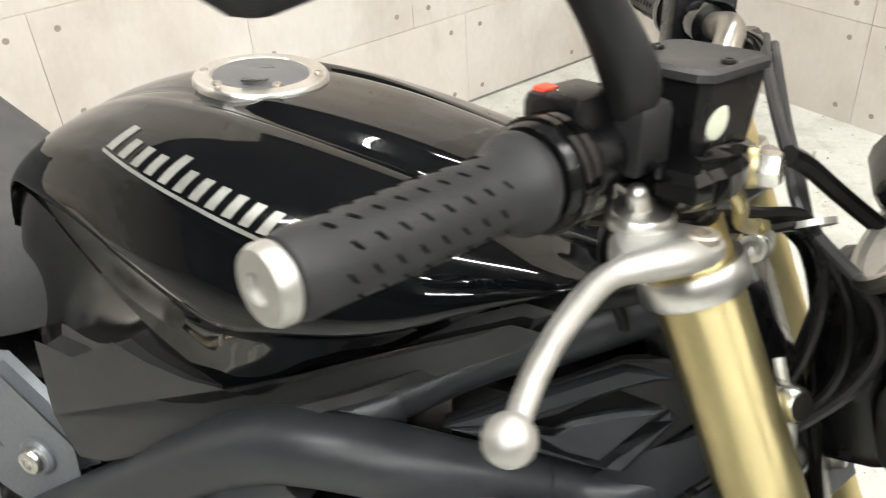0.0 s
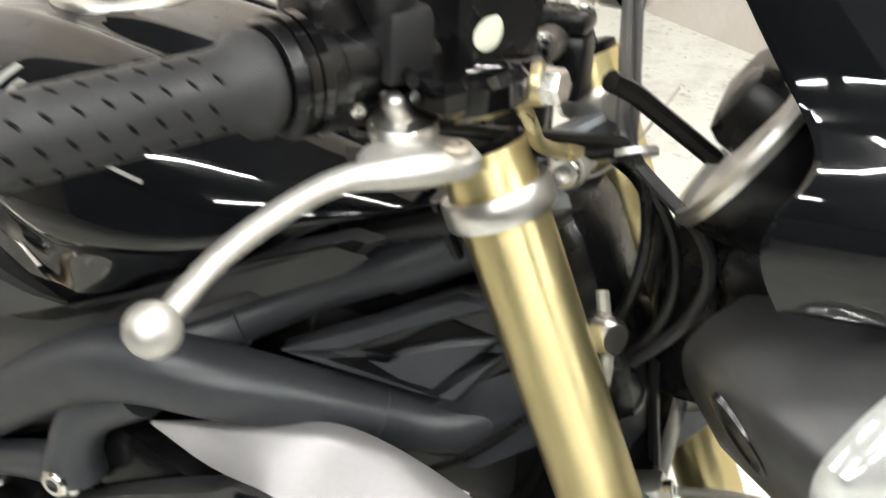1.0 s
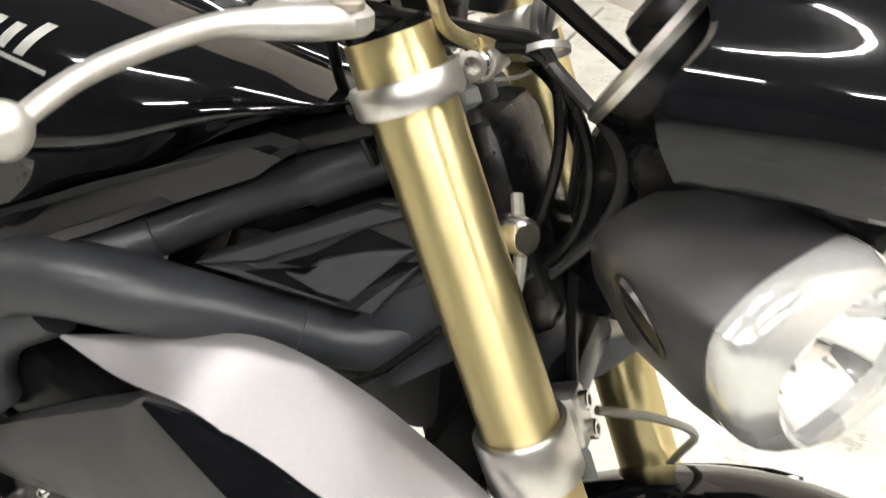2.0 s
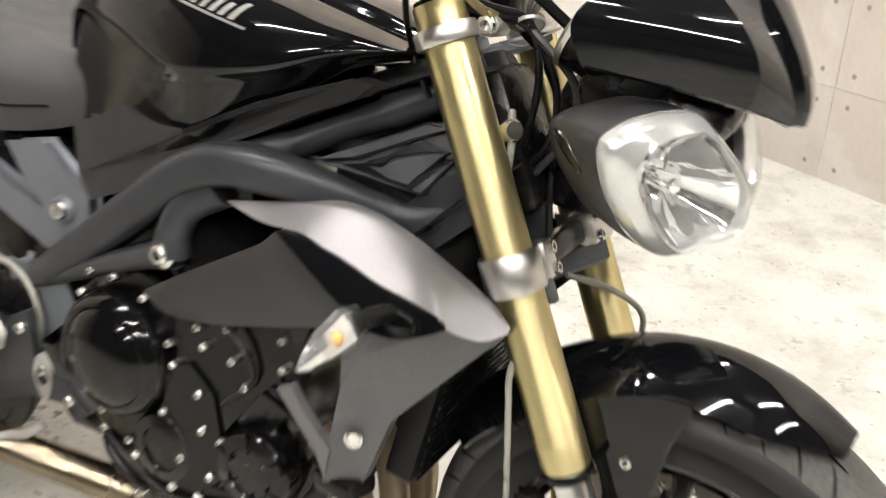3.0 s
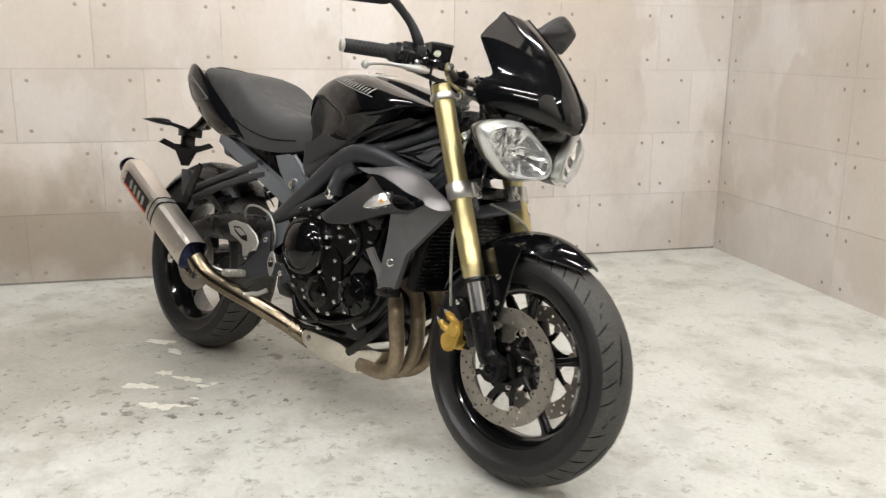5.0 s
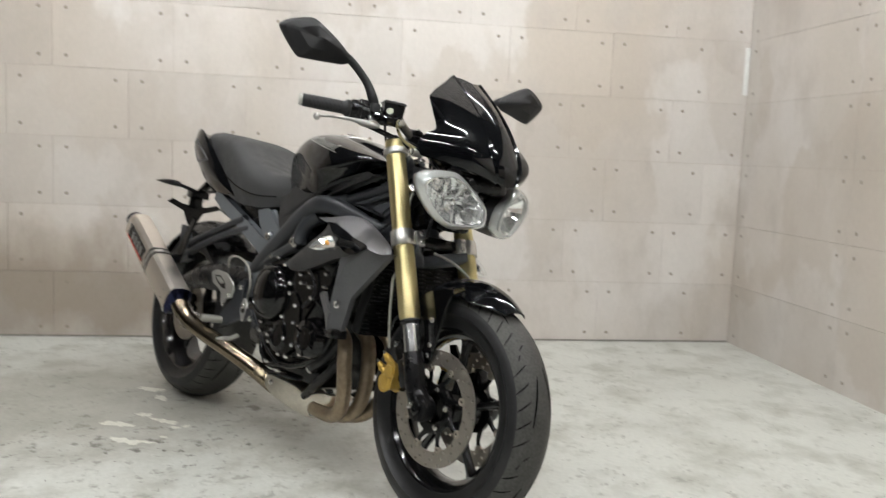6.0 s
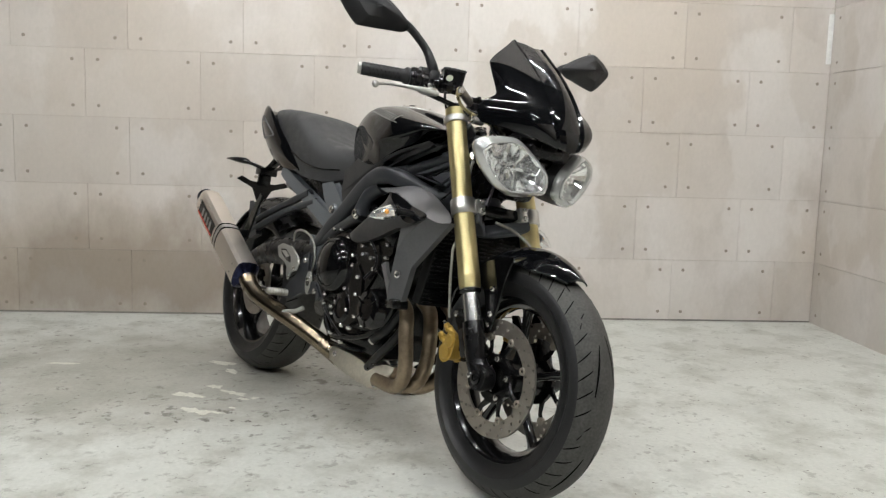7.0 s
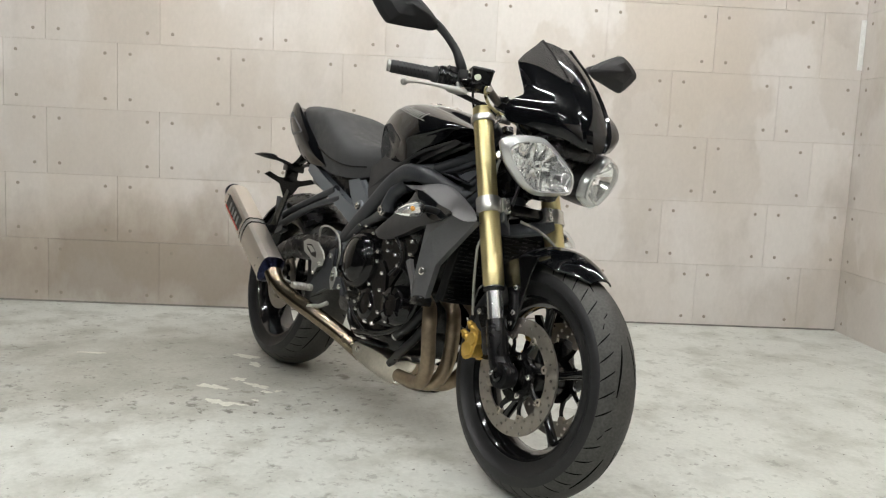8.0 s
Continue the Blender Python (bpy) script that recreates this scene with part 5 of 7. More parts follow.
# --- frame ---
for sy in (-1, 1):
    main = [(0.425, 0.040, 0.735), (0.398, 0.052, 0.706), (0.372, 0.060, 0.690), (0.340, 0.071, 0.688), (0.308, 0.088, 0.699), (0.268, 0.114, 0.715), (0.225, 0.136, 0.728), (0.170, 0.146, 0.731), (0.120, 0.144, 0.716), (0.060, 0.140, 0.680), (-0.031, 0.132, 0.614), (-0.110, 0.126, 0.560), (-0.170, 0.120, 0.522), (-0.225, 0.114, 0.492)]
    fr = part("frame_spar", tube([(x, y * sy, z) for x, y, z in main], [0.018, 0.019, 0.020, 0.0195, 0.0195, 0.0215, 0.0245, 0.0255, 0.026, 0.0265, 0.026, 0.024, 0.020, 0.013], 28, 6, flat=0.98, square=0.74), M_FRAME, bike, "matt black cast frame spar", 50)
    part("lower_brace", tube([(0.088, 0.150 * sy, 0.612), (0.020, 0.142 * sy, 0.588), (-0.080, 0.134 * sy, 0.549), (-0.180, 0.120 * sy, 0.506)], [0.020, 0.016, 0.014, 0.012], 16, 4), M_FRAME, fr)
    part("spar_web", slab([(0.088, 0.640), (0.110, 0.690), (-0.150, 0.530), (-0.170, 0.515)], V3(0, 0.128 * sy, 0), (1, 0, 0), (0, 0, 1), 0.02 * sy, 0.003 * sy), M_ENGINE, fr)
    part("pivot_casting", slab([(-0.238, 0.520), (-0.140, 0.512), (-0.120, 0.478), (-0.165, 0.440), (-0.215, 0.400), (-0.235, 0.455)], V3(0, 0.124 * sy, 0), (1, 0, 0), (0, 0, 1), 0.03 * sy, 0.006 * sy), M_SUBFR, fr, "grey cast frame foot")
    part("spar_ring", tube([(0.331, 0.0755 * sy, 0.6905), (0.316, 0.0835 * sy, 0.6965)], 0.0208, 28, 1, flat=0.98, square=0.74), M_FRAME, fr, "raised weld ring")
    part("head_joint", slab([(0.345, 0.668), (0.356, 0.704), (0.380, 0.728), (0.410, 0.748), (0.432, 0.766), (0.452, 0.745), (0.430, 0.708), (0.384, 0.668)], V3(0, 0.073 * sy, 0), (1, 0, 0), (0, 0, 1), 0.036 * sy, 0.006 * sy), M_FRAME, fr)
    upper = [(0.168, 0.122, 0.737), (0.215, 0.094, 0.753), (0.262, 0.070, 0.777), (0.318, 0.049, 0.800), (0.360, 0.038, 0.822), (0.402, 0.030, 0.844)]
    part("upper_tube", tube([(x, y * sy, z) for x, y, z in upper], [0.0190, 0.0172, 0.0168, 0.0170, 0.0172, 0.0180], 24, 6), M_FRAME, fr)
    part("tube_socket", tube([(0.308, 0.0525 * sy, 0.796), (0.336, 0.0435 * sy, 0.8095), (0.375, 0.034 * sy, 0.830), (0.412, 0.028 * sy, 0.849)], [0.0200, 0.0205, 0.0210, 0.0225], 24, 4), M_FRAME, fr)
    part("tube_socket", tube([(0.170, 0.126 * sy, 0.733), (0.196, 0.108 * sy, 0.745), (0.212, 0.096 * sy, 0.752)], [0.0230, 0.0215, 0.0198], 24, 4), M_FRAME, fr)
    part("socket_screw", bolt(V3(0.207, 0.114 * sy, 0.757), unit(V3(0.2, 0.9 * sy, 0.4)), 0.0055, 0.004), M_ENGINE, fr)
    part("engine_bracket", tube([(0.150, 0.136 * sy, 0.700), (0.108, 0.146 * sy, 0.672), (0.092, 0.152 * sy, 0.640), (0.088, 0.154 * sy, 0.612)], [0.024, 0.021, 0.020, 0.024], 16, 4), M_FRAME, fr)
    bt = part("frame_bolt", lathe([(0.017, 0), (0.017, 0.004), (0.012, 0.006), (0.012, 0.011), (0.010, 0.013), (0.006, 0.013), (0.0055, 0.006)], (0.088, 0.165 * sy, 0.615), (0, sy, 0), 20), M_STEEL, fr, "zinc engine mounting bolt")
    # moulded panel in the triangle between spar and upper tube, lying in one slanted plane
    TO, TU, TW = V3(0.250, 0.105 * sy, 0.744), V3(0.894, -0.298 * sy, 0.334), V3(0.380, 0.113 * sy, -0.918)
    TN = V3(-0.236, -0.948 * sy, -0.214)      # into the frame

    def tri_slab(outline, lift, thick, bevel):
        p = np.array(outline)
        if np.sum(p[:, 0] * np.roll(p[:, 1], -1) - np.roll(p[:, 0], -1) * p[:, 1]) < 0:
            p = p[::-1]
        return loft([TO + q[:, :1] * TU + q[:, 1:] * TW - h * TN for q, h in ((p, lift - thick), (p, lift - bevel), (inset(p, bevel), lift))])

    pan = part("air_box_panel", tri_slab([(0.0, 0.0), (0.072, -0.004), (0.131, -0.010), (0.185, 0.004), (0.190, 0.035), (0.112, 0.066), (0.087, 0.053)], -0.006, 0.012, 0.002), M_PANEL, fr, "black moulded panel in the frame triangle")
    part("panel_rim", tri_slab([(0.000, 0.001), (0.072, -0.004), (0.131, -0.008), (0.160, 0.008), (0.146, 0.006), (0.116, 0.0062), (0.045, 0.0110)], 0.004, 0.012, 0.0022), M_FRAME, pan)
    part("panel_rim", tri_slab([(0.004, 0.003), (0.030, 0.011), (0.082, 0.042), (0.098, 0.055), (0.150, 0.030), (0.154, 0.036), (0.108, 0.064), (0.084, 0.052)], 0.003, 0.012, 0.0020), M_FRAME, pan)
    part("panel_block", tri_slab([(0.056, 0.0190), (0.072, 0.0239), (0.086, 0.0194), (0.119, 0.0212), (0.147, 0.0272), (0.096, 0.0534), (0.075, 0.0411)], 0.004, 0.012, 0.0030), M_FRAME, pan)
    part("panel_recess", tri_slab([(0.0533, 0.0154), (0.0788, 0.0149), (0.1187, 0.0066), (0.1458, 0.0263), (0.1192, 0.0205), (0.0861, 0.0186), (0.0725, 0.0228)], -0.003, 0.004, 0.0005), M_ENGINE, pan)
    # cast rear subframe in grey
    longarm = [(-0.112, 0.588), (-0.190, 0.600), (-0.300, 0.641), (-0.437, 0.690), (-0.520, 0.722), (-0.545, 0.708), (-0.469, 0.674), (-0.300, 0.608), (-0.212, 0.572), (-0.155, 0.550), (-0.118, 0.562)]
    sub = part("rear_subframe", slab(longarm, V3(0, 0.114 * sy, 0), (1, 0, 0), (0, 0, 1), 0.030 * sy, 0.007 * sy, 2), M_SUBFR, bike, "grey cast rear subframe arm")
    short = [(-0.092, 0.604), (-0.112, 0.592), (-0.150, 0.598), (-0.204, 0.650), (-0.226, 0.684), (-0.170, 0.694), (-0.093, 0.632)]
    part("subframe_stay", slab(short, V3(0, 0.119 * sy, 0), (1, 0, 0), (0, 0, 1), 0.024 * sy, 0.006 * sy), M_SUBFR, sub)
    part("bolt_boss", lathe([(0.019, -0.006), (0.019, 0.003), (0.016, 0.006), (0.0005, 0.006)], (-0.131, 0.119 * sy, 0.614), (0, sy, 0), 24), M_SUBFR, sub)
    part("subframe_bolt", bolt((-0.131, 0.125 * sy, 0.614), (0, sy, 0), 0.013, 0.008), M_STEEL, sub)
    part("rear_stay", tube([(-0.700, 0.122 * sy, 0.508), (-0.640, 0.121 * sy, 0.545), (-0.495, 0.117 * sy, 0.598), (-0.330, 0.106 * sy, 0.655)], [0.014, 0.012, 0.011, 0.014], 12, 4), M_FRAME, sub, "black tubular peg stay")
    part("rear_stay", tube([(-0.690, 0.122 * sy, 0.490), (-0.560, 0.119 * sy, 0.545), (-0.430, 0.114 * sy, 0.592), (-0.290, 0.102 * sy, 0.628)], [0.014, 0.012, 0.011, 0.014], 12, 4), M_FRAME, sub, "black tubular peg stay")
    part("peg_mount", slab([(-0.728, 0.592), (-0.703, 0.594), (-0.668, 0.541), (-0.640, 0.484), (-0.686, 0.467), (-0.714, 0.519)], V3(0, 0.132 * sy, 0), (1, 0, 0), (0, 0, 1), 0.022 * sy, 0.004 * sy), M_FRAME, sub)

# --- radiator, scoops and shrouds ---
part("radiator", rbox((0.415, 0, 0.520), (0.035, 0.27, 0.22), 0.006, (0, 12, 0)), M_RADI, bike, "black radiator core")
rad = bpy.data.objects["radiator"]
for i in range(19):
    z = 0.420 + 0.0105 * i
    part("radiator_fin", rbox((0.434 + (z - 0.5) * 0.21, 0, z), (0.004, 0.265, 0.003), 0.001), M_SATIN, rad)
for sy in (-1, 1):
    def m_(pts):
        return np.array(pts) * V3(1, -sy, 1)

    def plate(name, pts, faces, thick, material, parent, label=""):
        """Flat facets that meet at folds, made solid inwards."""
        p = m_(pts)
        n = len(p)
        q = p + V3(0, -sy * thick, 0)
        edges = collections.Counter(frozenset(e) for f in faces for e in zip(f, f[1:] + f[:1]))
        rim = [(a, b, b + n, a + n) for f in faces for a, b in zip(f, f[1:] + f[:1]) if edges[frozenset((a, b))] == 1]
        return part(name, (np.concatenate([p, q]), list(faces) + [tuple(i + n for i in reversed(f)) for f in faces] + rim), material, parent, label, 12)

    def skin(lower, upper, bulge, thick, sub=4):
        """A bowed shell between a lower and an upper edge, with thickness inwards."""
        lo_, up_ = smooth_path(m_(lower), sub), smooth_path(m_(upper), sub)
        rings = []
        for k, (a, b) in enumerate(zip(lo_, up_)):
            w = np.linalg.norm(b - a)
            out = V3(0.15, sy, 0.25)
            line = [a + (b - a) * t + out * bulge * min(1, w / 0.05) * math.sin(math.pi * t) ** 0.8 for t in (0, 0.08, 0.25, 0.5, 0.75, 0.92, 1)]
            rings.append(line + [p - V3(0, sy * min(thick, 0.2 * w + 0.001), 0) for p in line[::-1]])
        return loft(rings)

    shroud = [(0.346, -0.183, 0.604), (0.374, -0.186, 0.578), (0.400, -0.168, 0.502), (0.361, -0.156, 0.403), (0.322, -0.174, 0.405), (0.336, -0.184, 0.470), (0.349, -0.188, 0.533), (0.501, -0.166, 0.624), (0.513, -0.152, 0.628), (0.462, -0.190, 0.632)]
    sh = plate("radiator_shroud", shroud, [(0, 1, 6), (6, 1, 2, 5), (5, 2, 3, 4), (0, 9, 1), (9, 7, 8, 2, 1)], 0.016, M_SHROUD, bike, "graphite plastic radiator shroud with a folded facet")
    # tab takes the fin's silver: the light it catches is put into the colour
    plate("shroud_tab", [(0.247, -0.160, 0.490), (0.268, -0.163, 0.500), (0.300, -0.178, 0.482), (0.337, -0.186, 0.455), (0.325, -0.176, 0.412), (0.314, -0.178, 0.440)], [(0, 5, 2, 1), (5, 4, 3, 2)], 0.012, M_FIN, sh, "pale grey pointed tab")
    part("shroud_foot", rbox((0.335, 0.150 * sy, 0.398), (0.060, 0.045, 0.026), 0.006, (0, -6, 12 * sy)), M_ENGINE, sh)
    part("shroud_screw", lathe([(0.0105, -0.003), (0.0105, 0.002), (0.0075, 0.003), (0.006, 0.001), (0.0005, 0.001)], (0.366, 0.1835 * sy, 0.4785), unit(V3(0.25, sy, 0)), 20), M_STEEL, sh)
    # scoop: a charcoal wedge, a gloss black facet folded over its front, and the silver fin bowed over its upper edge
    top_edge = [(0.038, -0.150, 0.553), (0.104, -0.156, 0.591), (0.176, -0.163, 0.630), (0.229, -0.170, 0.659), (0.268, -0.178, 0.684), (0.338, -0.182, 0.669), (0.403, -0.187, 0.648), (0.455, -0.194, 0.642), (0.466, -0.1955, 0.637)]
    low_edge = [(0.039, -0.150, 0.551), (0.073, -0.154, 0.534), (0.149, -0.161, 0.542), (0.237, -0.171, 0.566), (0.311, -0.182, 0.589), (0.370, -0.187, 0.602), (0.411, -0.190, 0.612), (0.453, -0.194, 0.626), (0.466, -0.1955, 0.633)]
    sc = part("air_scoop", skin(low_edge, top_edge, 0.007, 0.040), M_PANEL, bike, "charcoal side air scoop", 30)
    fold = [(0.262, -0.185, 0.683), (0.290, -0.191, 0.668), (0.320, -0.196, 0.650), (0.350, -0.200, 0.632), (0.378, -0.202, 0.616), (0.411, -0.202, 0.612), (0.440, -0.201, 0.621), (0.458, -0.199, 0.629), (0.467, -0.1975, 0.634)]
    crest = [(0.263, -0.184, 0.685), (0.290, -0.183, 0.683), (0.325, -0.184, 0.675), (0.355, -0.185, 0.666), (0.385, -0.187, 0.656), (0.415, -0.190, 0.650), (0.440, -0.193, 0.646), (0.457, -0.196, 0.642), (0.467, -0.1973, 0.637)]
    part("scoop_facet", skin(fold, crest, 0.001, 0.012), M_GLOSS, sc, "gloss black folded facet", 40)
    fin_low = [(0.177, -0.160, 0.693), (0.232, -0.169, 0.683), (0.290, -0.177, 0.685), (0.336, -0.181, 0.670), (0.401, -0.186, 0.650), (0.454, -0.193, 0.642), (0.470, -0.195, 0.633), (0.496, -0.179, 0.624), (0.512, -0.156, 0.628)]
    fin_top = [(0.177, -0.159, 0.694), (0.221, -0.150, 0.699), (0.266, -0.143, 0.706), (0.305, -0.137, 0.711), (0.345, -0.135, 0.705), (0.394, -0.136, 0.688), (0.443, -0.141, 0.666), (0.485, -0.147, 0.649), (0.513, -0.153, 0.633)]
    part("scoop_fin", skin(fin_low, fin_top, 0.001, 0.014), M_FIN, sc, "silver grey fin on the scoop", 40)
    part("scoop_backing", bent(slab([(0.060, 0.548), (0.180, 0.620), (0.270, 0.680), (0.340, 0.690), (0.440, 0.645), (0.440, 0.625), (0.300, 0.595), (0.150, 0.552)], V3(0, 0.135 * sy, 0), (1, 0, 0), (0, 0, 1), 0.03 * sy, 0.004 * sy), -sy, 0.2, 0.10), M_ENGINE, sc)
    # turn signal: a leaf-shaped clear lens on a short stalk, drooping outwards
    ti, to = V3(0.396, 0.232 * sy, 0.640), V3(0.384, 0.314 * sy, 0.612)
    d0 = unit(to - ti)
    ind = part("turn_signal", tube([(0.410, 0.175 * sy, 0.628), (0.402, 0.205 * sy, 0.636), tuple(ti + d0 * 0.012)], [0.010, 0.009, 0.011], 12, 3), M_SATIN, bike, "clear front turn signal")
    ax_ = unit(np.cross(d0, V3(0.9, 0.1 * sy, 0.45)))
    ay_ = np.cross(ax_, d0)

    def leaf(prof, off=V3(0, 0, 0), n=20, flat=0.72):
        return loft([[ti + off + d0 * h + r * (math.cos(t) * ax_ + flat * math.sin(t) * ay_) for t in np.linspace(0, 2 * math.pi, n, endpoint=False)] for r, h in prof])

    lens = part("lens", leaf([(0.003, -0.006), (0.015, 0.0), (0.0215, 0.014), (0.0225, 0.026), (0.0185, 0.048), (0.011, 0.070), (0.004, 0.083), (0.0008, 0.087)]), M_LENS, ind, "clear indicator lens")
    lens.visible_shadow = False
    part("bulb", ball(tuple(ti + d0 * 0.034), 0.0078, 12), M_AMBER, lens, "amber bulb")
    part("backing", leaf([(0.013, 0.002), (0.0195, 0.016), (0.0165, 0.044), (0.009, 0.068), (0.002, 0.080)], ay_ * (-0.004 if ay_[0] > 0 else 0.004), 8, 0.5), M_REFL, lens, "bright reflector", 10)

# --- engine ---
eng = part("engine", rbox((0.02, 0, 0.40), (0.40, 0.24, 0.24), 0.03), M_ENGINE, bike, "black three-cylinder engine")
part("cylinder_block", rbox((0.16, 0, 0.52), (0.22, 0.28, 0.22), 0.02, (0, 22, 0)), M_ENGINE, eng)
part("sump", rbox((0.05, 0, 0.27), (0.34, 0.20, 0.10), 0.03), M_ENGINE, eng)
part("gearbox_case", rbox((-0.15, 0, 0.45), (0.16, 0.22, 0.22), 0.03), M_ENGINE, eng)
for sy in (-1, 1):
    def cover(c, r, depth, name, label, m=M_ENGINE):
        o = V3(c[0], 0.118 * sy, c[1])
        return part(name, lathe([(r * 1.04, 0), (r * 1.04, 0.012), (r, 0.016), (r * 0.97, depth * 0.8), (r * 0.88, depth), (r * 0.60, depth + 0.003), (r * 0.56, depth - 0.001), (r * 0.2, depth - 0.001), (0.0005, depth)], o, (0, sy, 0), 40), m, eng, label)
    o_ = V3(-0.012, 0.118 * sy, 0.456)
    R_ = 0.084
    cl = part("clutch_cover", lathe([(R_ * 1.08, 0), (R_ * 1.08, 0.012), (R_ * 1.02, 0.015), (R_ * 1.01, 0.030), (R_ * 0.975, 0.042), (R_ * 0.92, 0.051), (R_ * 0.84, 0.057), (R_ * 0.80, 0.0575), (R_ * 0.77, 0.0555), (R_ * 0.73, 0.0585), (R_ * 0.62, 0.0640), (R_ * 0.46, 0.0685), (R_ * 0.26, 0.0715), (R_ * 0.1, 0.0722), (0.0005, 0.0723)], o_, (0, sy, 0), 56), M_ENGINE2, eng, "gloss black round clutch cover")
    part("clutch_flange", lathe([(R_ * 1.22, 0), (R_ * 1.22, 0.010), (R_ * 1.18, 0.013), (R_, 0.013)], o_ + V3(0.018, 0.006 * sy, 0.012), (0, sy, 0), 48), M_ENGINE, eng)
    al = cover((0.060, 0.341), 0.052, 0.034, "side_cover", "black bolted side cover", M_ENGINE2)
    pump = cover((0.207, 0.362), 0.056, 0.040, "water_pump", "gloss black water pump cover", M_ENGINE2)
    for k in range(6):
        a = 0.6 + 1.05 * k
        part("pump_rib", rbox((0.207 + 0.040 * math.cos(a), 0.160 * sy, 0.362 + 0.040 * math.sin(a)), (0.026, 0.005, 0.004), 0.0015, (0, -math.degrees(a), 0)), M_ENGINE2, pump)
    plate = part("timing_cover", slab([(0.090, 0.535), (0.124, 0.547), (0.201, 0.566), (0.268, 0.560), (0.265, 0.527), (0.205, 0.466), (0.150, 0.395), (0.092, 0.470)], V3(0, 0.146 * sy, 0), (1, 0, 0), (0, 0, 1), 0.04 * sy, 0.006 * sy), M_ENGINE, eng, "flat black timing cover")
    part("oil_gallery", slab([(0.080, 0.458), (0.109, 0.470), (0.141, 0.443), (0.150, 0.396), (0.150, 0.330), (0.110, 0.300), (0.085, 0.300), (0.104, 0.378), (0.071, 0.407)], V3(0, 0.151 * sy, 0), (1, 0, 0), (0, 0, 1), 0.03 * sy, 0.005 * sy), M_ENGINE, eng)
    part("crankcase_rim", tube([(-0.075, 0.118 * sy, 0.300), (-0.055, 0.122 * sy, 0.272), (-0.005, 0.124 * sy, 0.250), (0.049, 0.124 * sy, 0.258), (0.121, 0.124 * sy, 0.268), (0.201, 0.124 * sy, 0.297), (0.258, 0.122 * sy, 0.340), (0.276, 0.118 * sy, 0.385)], 0.009, 10, 4), M_ENGINE, eng)
    part("sump_rib", rbox((0.03, 0.102 * sy, 0.225), (0.20, 0.012, 0.012), 0.004, (0, -4, 0)), M_ENGINE, eng)
    part("coolant_hose", tube([(0.150, 0.085 * sy, 0.190), (0.216, 0.100 * sy, 0.237), (0.276, 0.105 * sy, 0.284), (0.320, 0.095 * sy, 0.345)], 0.0125, 14, 5), M_HOSE, eng, "black coolant hose")
    part("coolant_hose", tube([(0.185, 0.105 * sy, 0.274), (0.215, 0.112 * sy, 0.292), (0.255, 0.110 * sy, 0.318), (0.300, 0.100 * sy, 0.375)], 0.0150, 14, 5), M_HOSE, eng, "black coolant hose")
    part("hose_clip", tube([(0.190, 0.106 * sy, 0.277), (0.199, 0.109 * sy, 0.282)], 0.0163, 14, 1), M_STEEL, eng)
    part("cam_cover", rbox((0.235, 0.126 * sy, 0.590), (0.11, 0.05, 0.07), 0.012, (0, 22, 0)), M_ENGINE, eng)
    part("plug_wire", tube([(0.085, 0.140 * sy, 0.575), (0.120, 0.158 * sy, 0.552), (0.175, 0.158 * sy, 0.545), (0.210, 0.152 * sy, 0.490), (0.165, 0.155 * sy, 0.440)], 0.0035, 8, 6), M_HOSE, eng, "black sensor wire")
    part("plug_wire", tube([(-0.100, 0.135 * sy, 0.345), (-0.040, 0.150 * sy, 0.330), (0.010, 0.150 * sy, 0.295), (0.060, 0.138 * sy, 0.262)], 0.0035, 8, 6), M_HOSE, eng, "black sensor wire")
    BOLTS = ((-0.050, 0.558), (-0.010, 0.559), (0.039, 0.543), (-0.068, 0.525), (0.079, 0.495), (0.085, 0.468), (0.063, 0.436), (0.124, 0.439), (0.129, 0.391), (-0.043, 0.365), (-0.041, 0.339), (0.004, 0.336), (0.015, 0.317), (0.066, 0.398), (0.093, 0.340), (0.077, 0.293),
             (0.119, 0.294), (0.140, 0.330), (0.158, 0.385), (0.203, 0.371), (0.228, 0.377), (0.186, 0.314), (0.124, 0.528), (0.171, 0.539), (0.177, 0.499), (0.133, 0.505), (0.196, 0.471), (0.018, 0.261), (0.084, 0.247), (0.250, 0.510), (0.248, 0.545))
    for bx, bz in BOLTS:
        part("cover_bolt", bolt((bx, 0.143 * sy, bz), (0, sy, 0), 0.0062, 0.014), M_STEEL, eng)
    gs = part("pivot_plate", slab([(-0.152, 0.415), (-0.166, 0.380), (-0.147, 0.346), (-0.133, 0.383)], V3(0, 0.158 * sy, 0), (1, 0, 0), (0, 0, 1), 0.006 * sy, 0.0015 * sy, 3), M_CAST, eng, "small silver oval plate")
    part("pivot_bore", lathe([(0.011, 0), (0.011, 0.0012), (0.0005, 0.0012)], (-0.150, 0.158 * sy, 0.381), (0, sy, 0), 18), M_ENGINE, eng)
    for i in range(5):
        part("cooling_rib", rbox((0.20 - 0.012 * i, 0.142 * sy, 0.47 + 0.022 * i), (0.16, 0.006, 0.008), 0.002, (0, 22, 0)), M_ENGINE, eng)

